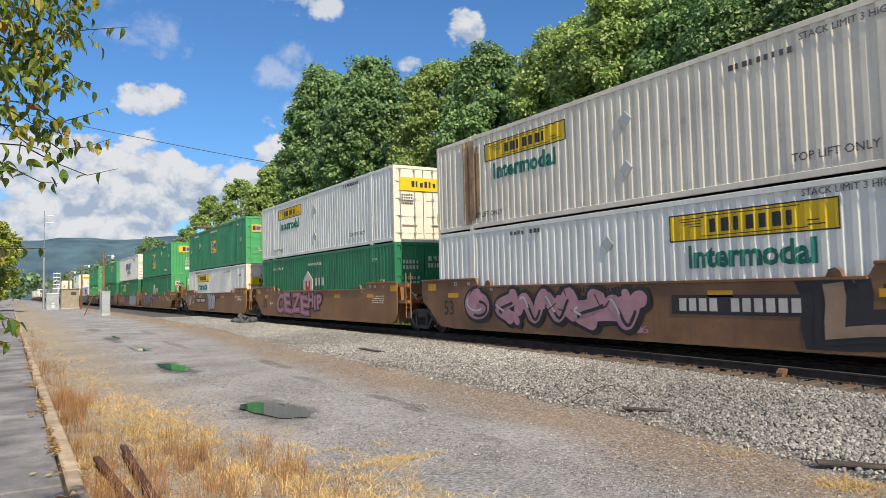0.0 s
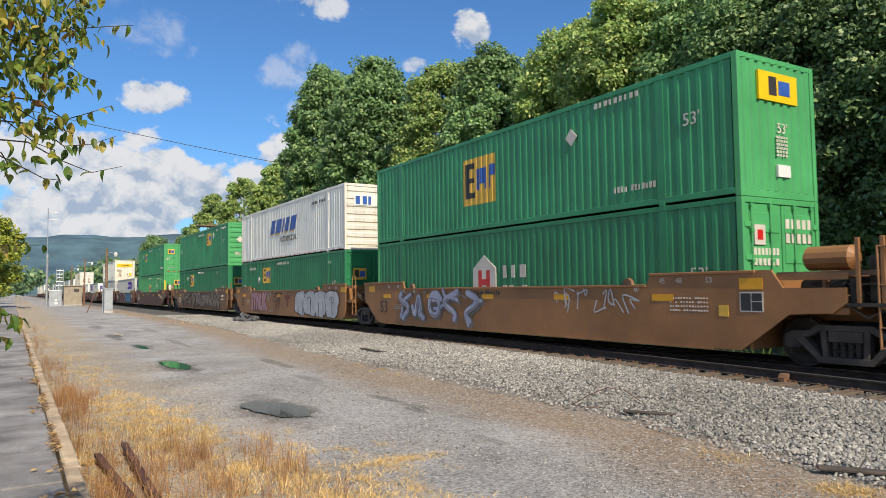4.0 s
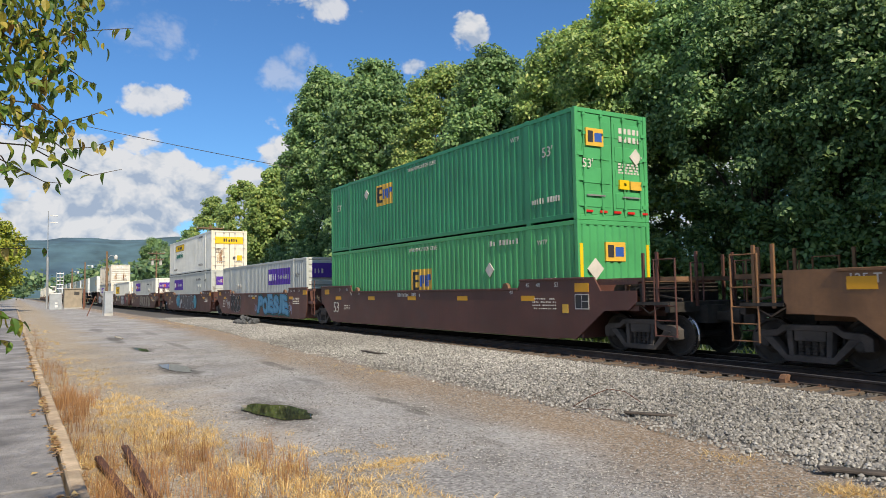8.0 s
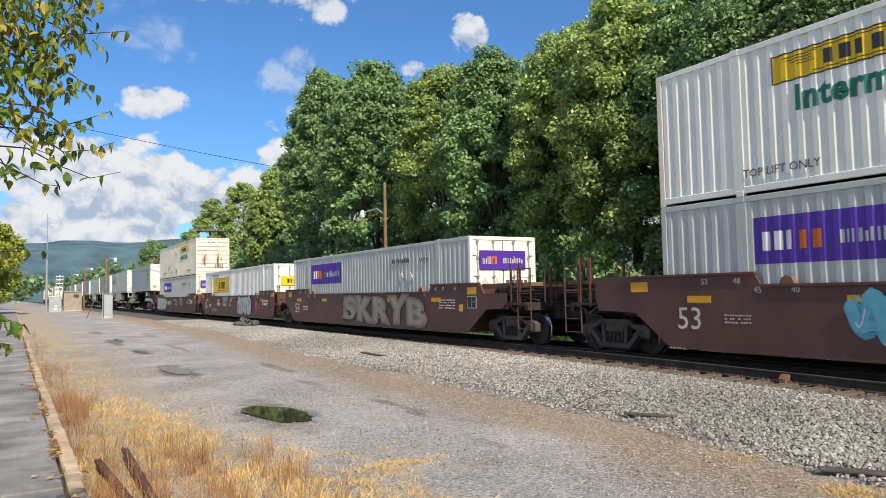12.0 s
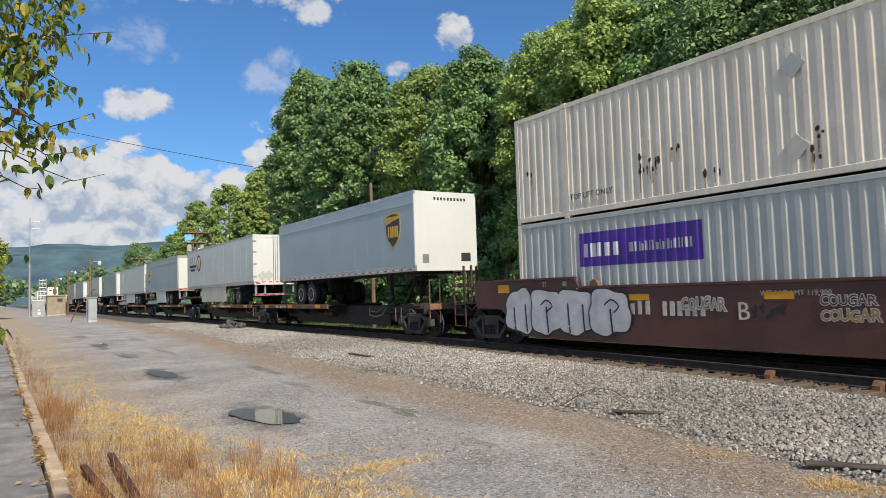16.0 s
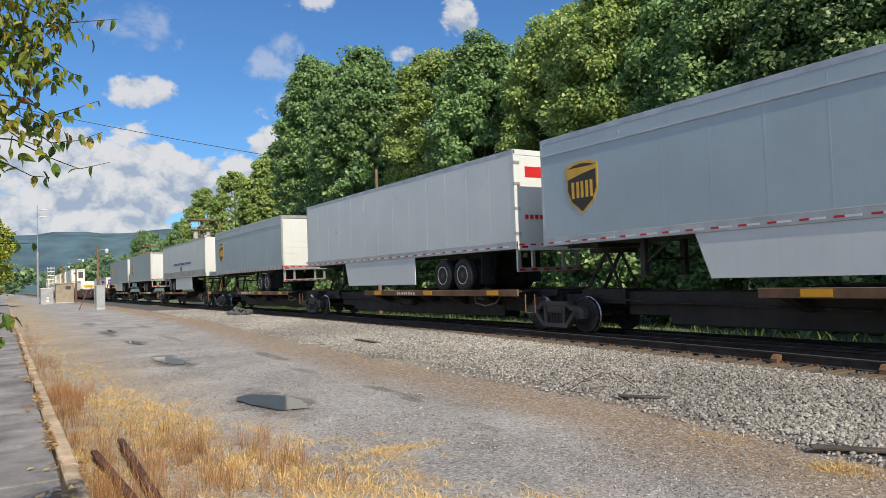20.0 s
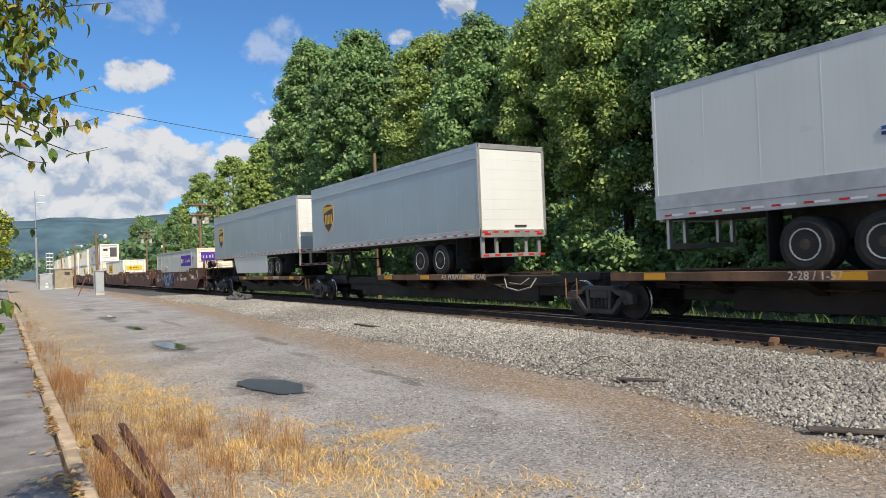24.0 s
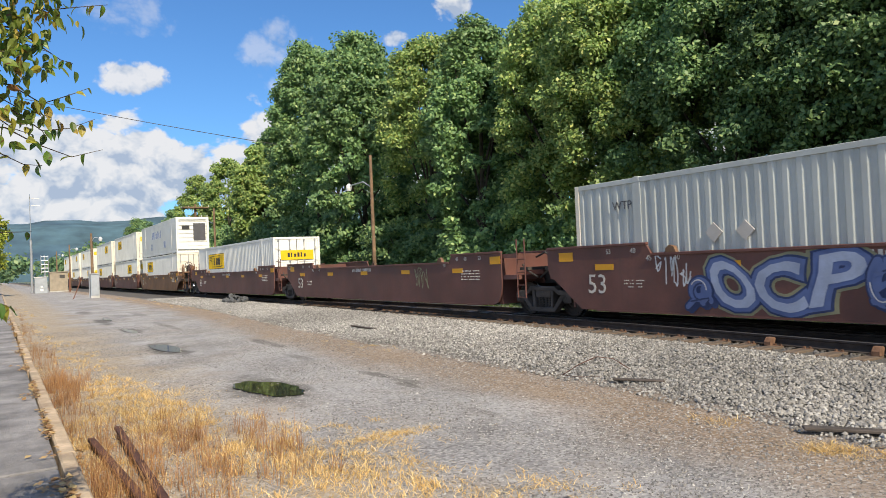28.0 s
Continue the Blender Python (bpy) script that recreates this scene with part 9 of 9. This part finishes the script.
def build_grass():
    rng = np.random.default_rng(21)
    straw = leaf_material("straw_blades", (0.43, 0.27, 0.09), (0.75, 0.53, 0.23), (0.83, 0.67, 0.36), 0.3)
    brown = leaf_material("brown_weed_stalks", (0.22, 0.105, 0.05), (0.44, 0.24, 0.105), (0.54, 0.34, 0.16), 0.2)
    n = 14000
    x, y = patches(rng, n, ((-11.8, 1.55, 1.3, 0.33, 4), (-9.6, 1.7, 0.9, 0.35, 3), (-7.6, 2.1, 1.1, 0.4, 3), (-6.0, 2.4, 0.9, 0.5, 3), (-18, 1.5, 3.0, 0.25, 1.5), (-26, 1.1, 5, 0.25, 1), (-8.3, 0.75, 1.5, 0.12, 1.5), (-40, 1.0, 12, 0.25, 1)))
    ok = y > 0.52
    blades(rng, ok.sum(), (x[ok], y[ok]), 0.085, 0.0036, straw, "straw_grass", "dry straw-coloured grass beside the platform", 0.8)
    n = 4800
    x, y = patches(rng, n, ((-13.5, 0.85, 1.2, 0.16, 5), (-10.5, 0.75, 1.0, 0.12, 2), (-8.0, 1.5, 1.0, 0.35, 5), (-6.4, 1.5, 0.8, 0.45, 5), (-17.5, 0.8, 2.0, 0.14, 2), (-24, 0.75, 4, 0.12, 1.2), (-7.0, 2.5, 0.6, 0.3, 1.5), (-40, 0.7, 10, 0.1, 1), (-7.0, 0.72, 1.2, 0.1, 3), (-6.2, 0.8, 0.5, 0.2, 1.5)))
    ok = (y > 0.52) & (x < -4.2)
    blades(rng, ok.sum(), (x[ok], y[ok]), 0.29, 0.0021, brown, "brown_weeds", "tall dry reddish-brown weed stalks", 0.22)
    n = 7500
    x, y = patches(rng, n, ((-5.7, 2.9, 0.7, 0.35, 3), (-7.0, 3.3, 0.5, 0.3, 1.5), (-4.6, 3.4, 0.4, 0.4, 1.5), (-40, 8.6, 5.0, 0.4, 3), (-55, 7.6, 7.0, 0.5, 2), (-14.5, 7.4, 1.6, 0.3, 0.8), (-6.88, 3.57, 0.06, 0.3, 1.4), (-3.62, 6.4, 0.14, 0.12, 1.5), (-3.15, 6.5, 0.16, 0.1, 1.0), (-4.9, 6.5, 0.25, 0.12, 0.4)))
    blades(rng, n, (x, y), 0.055, 0.004, straw, "yard_straw", "low dry straw scattered over the yard", 1.2)
    n = 17000
    x = -10.5 + rng.normal(size=n) * 4.2
    y = 0.55 + np.abs(rng.normal(size=n)) * (0.55 + 0.9 * smooth(-15, -6, x))
    ok = x < -3.6
    blades(rng, ok.sum(), (x[ok], y[ok]), 0.03, 0.003, straw, "straw_litter", "loose dry straw litter lying on the dirt", 2.2)
    n = 2600
    x, y = rng.uniform(-60, 4, n), rng.uniform(16.6, 20.2, n)
    blades(rng, n, (x, y), 0.35, 0.02, leaf_material("verge_grass", (0.04, 0.08, 0.015), (0.09, 0.15, 0.03), (0.12, 0.17, 0.04)), "verge_grass", "bright green grass on the verge behind the track", 0.4)


def build_litter():
    """Fallen brown leaves and bark caught along the platform edge."""
    rng = np.random.default_rng(77)
    n = 5200
    x = -3.2 - rng.random(n) ** 1.5 * 30
    x = x[np.sin(x * 2.1) + np.sin(x * 5.3 + 1) * 0.7 + rng.normal(0, 0.5, n) > 0.3]
    n = len(x)
    side = rng.random(n) < 0.62
    y = np.where(side, 0.36 - np.abs(rng.normal(0, 0.04 + 0.05 * (np.sin(x * 1.7) > 0.3), n)), 0.50 + np.abs(rng.normal(0, 0.08, n))) + 0.0028 * x + 0.06
    z = np.where(side, np.where(y > 0.39 + 0.0028 * x, 0.047, 0.034), ground_z(x, y) + 0.02) + rng.uniform(0, 0.012, n)
    a, s = rng.uniform(0, 6.28, n), rng.uniform(0.014, 0.042, n)
    c, q = np.cos(a) * s, np.sin(a) * s
    lift = rng.normal(0, 0.3, (n, 4)) * s[:, None]
    co = np.stack([np.stack([x + u * c - v * q * 0.6, y + u * q + v * c * 0.6, z + np.abs(lift[:, k])], 1) for k, (u, v) in enumerate(((-1, -0.2), (0.1, -1), (1, 0.2), (-0.1, 1)))], 1).reshape(-1, 3)
    fallen = leaf_material("fallen_leaves", (0.28, 0.15, 0.06), (0.50, 0.32, 0.14), (0.60, 0.45, 0.2), 0.3)
    tagged(new("leaf_litter", raw_mesh("leaf_litter", co, np.arange(4 * n).reshape(n, 4), fallen)), "fallen brown leaves along the platform edge", "litter", kind="stuff")


build_grass()
build_litter()


def stones(rng, x, y, r, material, name, label, lift=0.3, uneven=0.0):
    """Broken stones as one mesh of small angular lumps: five upper corners and a cut top."""
    n = len(x)
    z = ground_z(x, y) + r * lift + uneven * rng.random(n)
    base = np.array([(1, 0.2, -0.2), (-0.9, 0.35, -0.2), (0.1, 1, -0.2), (-0.1, -1, -0.2), (0.45, 0.1, 0.8), (-0.4, -0.1, 0.9)], float)
    v = base[None] * rng.uniform(0.7, 1.2, (n, 6, 1)) + rng.normal(0, 0.17, (n, 6, 3))
    a = rng.uniform(0, 2 * np.pi, n)
    t = rng.uniform(-0.6, 0.6, n)
    ca, sa, ct, st = np.cos(a), np.sin(a), np.cos(t), np.sin(t)
    X = v[..., 0] * ct[:, None] + v[..., 2] * st[:, None]
    Z = -v[..., 0] * st[:, None] + v[..., 2] * ct[:, None]
    x2 = X * ca[:, None] - v[..., 1] * sa[:, None]
    y2 = X * sa[:, None] + v[..., 1] * ca[:, None]
    co = np.stack([x2, y2, Z * 0.85], -1) * r[:, None, None] + np.stack([x, y, z], 1)[:, None, :]
    tri = np.array([(0, 2, 4), (2, 5, 4), (2, 1, 5), (1, 3, 5), (3, 4, 5), (3, 0, 4)])
    fa = (np.arange(n)[:, None, None] * 6 + tri[None]).reshape(-1, 3)
    return tagged(new(name, raw_mesh(name, co.reshape(-1, 3), fa, material)), label, "stones", kind="stuff")


def stone_material(name, dark, light, accent):
    m = leaf_material(name, dark, light, accent, 0.15)
    nt = m.node_tree
    nt.links.new(nt.nodes["Principled BSDF"].outputs[0], nt.nodes["Material Output"].inputs[0])
    nt.nodes["Principled BSDF"].inputs["Roughness"].default_value = 0.85
    return m


def build_stones():
    rng = np.random.default_rng(31)
    grey = stone_material("ballast_stone", (0.135, 0.13, 0.12), (0.37, 0.355, 0.325), (0.48, 0.465, 0.43))
    n = 118000
    u = rng.random(n) ** 1.75
    x = -2.0 - u * 52
    toe = toe_y(x)
    v = rng.random(n)
    last = 11.92 - 0.0018 * np.maximum(0, x + 31) ** 2
    y = toe - 0.3 + (last - toe + 0.3) * v ** 0.9
    keep = (v > 0.1) | (rng.random(n) < 0.4)
    x, y = x[keep], y[keep]
    r = (0.011 + 0.021 * rng.random(len(x)) ** 1.4) * (1 + 0.8 * smooth(12, 45, -x))
    stones(rng, x, y, r, grey, "ballast", "loose grey broken ballast stone", 0.3, 0.03)
    n = 9000
    x, y = rng.uniform(-24, -2, n), rng.uniform(11.2, 16.0, n)
    stones(rng, x, y, rng.uniform(0.025, 0.05, n), stone_material("dark_ballast", (0.05, 0.045, 0.04), (0.13, 0.12, 0.11), (0.2, 0.19, 0.18)), "track_ballast", "dark ballast between the rails", 0.1)
    pebble = stone_material("yard_pebbles", (0.10, 0.092, 0.085), (0.33, 0.315, 0.295), (0.52, 0.50, 0.47))
    n = 76000
    u = rng.random(n) ** 1.6
    x = -2.4 - u * 26
    y = rng.uniform(1.0, 8.0, n)
    r = rng.uniform(0.005, 0.011, n) * (1 + 0.9 * (rng.random(n) < 0.05))
    stones(rng, x, y, r, pebble, "yard_pebbles", "small pebbles strewn over the yard", 0.35)


build_stones()


# ---- the tree that overhangs the platform ----
def leaf_blade(curl):
    bm = bmesh.new()
    prof = [(0.0, 0.004), (0.12, 0.16), (0.32, 0.27), (0.55, 0.26), (0.78, 0.15), (1.0, 0.0)]
    left, mid, right = [], [], []
    for t, w in prof:
        sag = -curl * t * t
        mid.append(bm.verts.new((t, 0, sag)))
        left.append(bm.verts.new((t, w, sag + 0.07 * (w > 0.05) + curl * 0.15 * w)))
        right.append(bm.verts.new((t, -w, sag + 0.07 * (w > 0.05) + curl * 0.1 * w)))
    for k in range(len(prof) - 1):
        bm.faces.new((mid[k], mid[k + 1], left[k + 1], left[k]))
        bm.faces.new((right[k], right[k + 1], mid[k + 1], mid[k]))
    return bm


LEAF_OVER = leaf_material("dense_broad_leaves", (0.075, 0.13, 0.02), (0.22, 0.27, 0.04), (0.46, 0.36, 0.06), 0.3)
BRANCHES = (
    ((-2.78, -0.20, 2.64), (-2.90, -0.03, 2.62), (-3.01, 0.10, 2.62), (-3.13, 0.19, 2.57), 30),
    ((-2.83, -0.21, 2.50), (-2.95, -0.06, 2.49), (-3.07, 0.07, 2.44), (-3.17, 0.18, 2.44), 34),
    ((-2.76, -0.20, 2.40), (-2.85, -0.06, 2.35), (-2.92, 0.03, 2.35), (-2.99, 0.08, 2.35), 26),
    ((-2.99, -0.22, 2.64), (-3.03, 0.00, 2.75), (-3.09, 0.16, 2.76), (-3.18, 0.23, 2.71), 26),
    ((-3.01, 0.04, 2.61), (-3.12, 0.18, 2.59), (-3.20, 0.31, 2.65), (-3.27, 0.42, 2.70), 7),
    ((-2.90, -0.21, 2.27), (-3.02, -0.04, 2.24), (-3.13, 0.07, 2.20), (-3.23, 0.19, 2.19), 22),
    ((-2.82, -0.20, 2.19), (-2.90, -0.06, 2.16), (-2.98, 0.05, 2.09), (-3.05, 0.12, 2.08), 18),
    ((-3.11, 0.05, 2.28), (-3.22, 0.16, 2.24), (-3.30, 0.26, 2.30), (-3.38, 0.35, 2.36), 5),
    ((-3.13, 0.05, 2.19), (-3.27, 0.16, 2.14), (-3.39, 0.27, 2.18), (-3.51, 0.38, 2.25), 6),
    ((-3.14, 0.03, 2.12), (-3.25, 0.14, 2.08), (-3.35, 0.27, 2.05), (-3.43, 0.40, 2.10), 3),
    ((-3.05, -0.11, 2.07), (-3.16, -0.00, 2.03), (-3.27, 0.09, 2.00), (-3.36, 0.16, 2.01), 4),
    ((-2.75, -0.15, 2.05), (-2.79, -0.05, 2.01), (-2.83, -0.03, 1.98), (-2.87, -0.04, 1.94), 9),
    ((-3.05, 0.08, 2.48), (-3.13, 0.15, 2.45), (-3.20, 0.23, 2.42), (-3.27, 0.28, 2.43), 4),
    ((-2.85, -0.25, 2.55), (-2.92, -0.12, 2.52), (-2.98, 0.00, 2.54), (-3.05, 0.08, 2.50), 34),
    ((-2.60, -0.13, 1.51), (-2.67, -0.06, 1.48), (-2.73, -0.00, 1.46), (-2.80, 0.03, 1.44), 7),
    ((-2.59, -0.13, 1.43), (-2.66, -0.07, 1.40), (-2.73, -0.04, 1.39), (-2.80, -0.01, 1.38), 5),
    ((-3.39, -0.17, 1.76), (-3.53, -0.06, 1.74), (-3.66, 0.02, 1.75), (-3.79, 0.13, 1.76), 4),
    ((-2.7, -0.3, 2.75), (-2.85, -0.15, 2.8), (-3.0, 0.0, 2.85), (-3.1, 0.12, 2.86), 30),
)


def build_overhang():
    r = random.Random(17)
    m = bpy.data.materials.new("broad_leaf")
    m.use_nodes = True
    nt = m.node_tree
    N, Lk = nt.nodes.new, nt.links.new
    bsdf = nt.nodes["Principled BSDF"]
    info = N("ShaderNodeObjectInfo")
    ramp = N("ShaderNodeValToRGB")
    e = ramp.color_ramp.elements
    e[0].color, e[1].color = (0.07, 0.15, 0.02, 1), (0.30, 0.13, 0.04, 1)
    for p, c in ((0.35, (0.13, 0.23, 0.03)), (0.62, (0.27, 0.31, 0.04)), (0.85, (0.42, 0.36, 0.06))):
        x = e.new(p)
        x.color = (*c, 1)
    Lk(info.outputs["Random"], ramp.inputs[0])
    spots = N("ShaderNodeTexNoise")
    spots.inputs["Scale"].default_value, spots.inputs["Detail"].default_value = 3.0, 4.0
    co = N("ShaderNodeTexCoord")
    Lk(co.outputs["Object"], spots.inputs["Vector"])
    mp = N("ShaderNodeMapRange")
    mp.inputs[1].default_value, mp.inputs[2].default_value = 0.56, 0.68
    Lk(spots.outputs[0], mp.inputs[0])
    mx = N("ShaderNodeMix")
    mx.data_type = "RGBA"
    Lk(mp.outputs[0], mx.inputs[0]); Lk(ramp.outputs[0], mx.inputs[6])
    mx.inputs[7].default_value = (0.12, 0.055, 0.02, 1)
    Lk(mx.outputs[2], bsdf.inputs["Base Color"])
    bsdf.inputs["Roughness"].default_value = 0.42
    tr = N("ShaderNodeBsdfTranslucent")
    Lk(mx.outputs[2], tr.inputs[0])
    ms = N("ShaderNodeMixShader")
    ms.inputs[0].default_value = 0.35
    Lk(bsdf.outputs[0], ms.inputs[1]); Lk(tr.outputs[0], ms.inputs[2]); Lk(ms.outputs[0], nt.nodes["Material Output"].inputs[0])
    t = root("overhanging_tree", "small tree with yellowing broad leaves over the platform", "tree", "trees beside the platform")
    t.location = (-2.3, -1.5, 0.0)
    off = Vector((-2.3, -1.5, 0.0))
    bm = bmesh.new()
    tube(bm, [(0, 0, 0), (0.03, 0.02, 1.2), (-0.1, 0.2, 2.2), (-0.15, 0.45, 3.2)], 0.09, 9, 0.04)
    part("trunk", bm, BARK, t)
    kinds = [shared(("leaf", c), lambda: leaf_blade(c), m) for c in (0.1, 0.35, 0.6)]
    # the thick of the crown, too dense to pick apart
    mass = bmesh.new()
    for *pts, n in BRANCHES:
        if n < 20:
            continue
        for i in range(78):
            k = r.randint(0, 2)
            p = Vector(pts[k]).lerp(Vector(pts[k + 1]), r.random()) - off + Vector((r.gauss(0.0, 0.06), r.gauss(0.015, 0.05), r.gauss(0, 0.06)))
            one = leaf_blade(r.choice((0.1, 0.4, 0.6)))
            size = r.uniform(0.032, 0.056)
            one.transform(Matrix.Translation(p) @ Euler((r.uniform(-0.9, 0.9), r.uniform(0.4, 1.5), r.uniform(0, 6.28))).to_matrix().to_4x4() @ Matrix.Diagonal((size, size, size, 1)))
            me = bpy.data.meshes.new("one_leaf")
            one.to_mesh(me)
            one.free()
            mass.from_mesh(me)
            bpy.data.meshes.remove(me)
    tagged(part("leaf_mass", mass, LEAF_OVER, t), kind="stuff")
    for *pts, n in BRANCHES:
        pts = [Vector(p) - off for p in pts]
        start = Vector((-0.12, 0.25, min(2.9, max(1.0, pts[0].z - 0.25))))
        bm = bmesh.new()
        tube(bm, [tuple(start), tuple((start + pts[0]) / 2 + Vector((0, 0, 0.06)))] + [tuple(p) for p in pts], 0.0045, 5, 0.0012)
        b = part("branch", bm, BARK, t)
        n = int(n * 1.35) if n > 8 else n
        for i in range(n):
            s = (0.2 + 2.8 * (i + r.random()) / n) if n > 8 else (0.8 + 2.2 * (i + 0.5 + r.uniform(-0.3, 0.3)) / n)
            k = min(2, int(s))
            p = pts[k].lerp(pts[k + 1], s - k)
            if n > 8:
                p = p + Vector((r.gauss(0, 0.035), r.gauss(0, 0.04), r.gauss(0, 0.035)))
            size = r.uniform(0.038, 0.062)
            lf = part("leaf", r.choice(kinds), None, b)
            lf.matrix_basis = Matrix.Translation(p) @ Euler((r.uniform(-1.2, 1.2), r.uniform(-0.1, 1.45), r.uniform(0, 6.28))).to_matrix().to_4x4() @ Matrix.Diagonal((size, size, size, 1))


build_overhang()


# ---- what moves ----
def motions():
    """The train rolls along the track; every wheelset turns while it passes before the camera."""
    for ob, x0, z in RIDERS:
        walk(ob, [(t, pose(x0 + gone(t), TRACK_Y, z)) for t in range(29)])
    frames_all = range(0, 28 * FPS + 1)
    for w, at, x0 in SPINS:
        near = [k for k in frames_all if -48 < x0 + gone(k / FPS) < 3]
        rows = [(k / FPS, Matrix.Translation(at) @ Matrix.Rotation(gone(k / FPS) / WHEEL_R, 4, "Y")) for k in near]
        if not rows:
            rest = Matrix.Translation(at)
            rows = [(0.0, rest), (28.0, rest)]
        if rows[0][0] > 0:
            rows.insert(0, (0.0, rows[0][1]))
        if rows[-1][0] < 28:
            rows.append((28.0, rows[-1][1]))
        walk(w, rows)


motions()
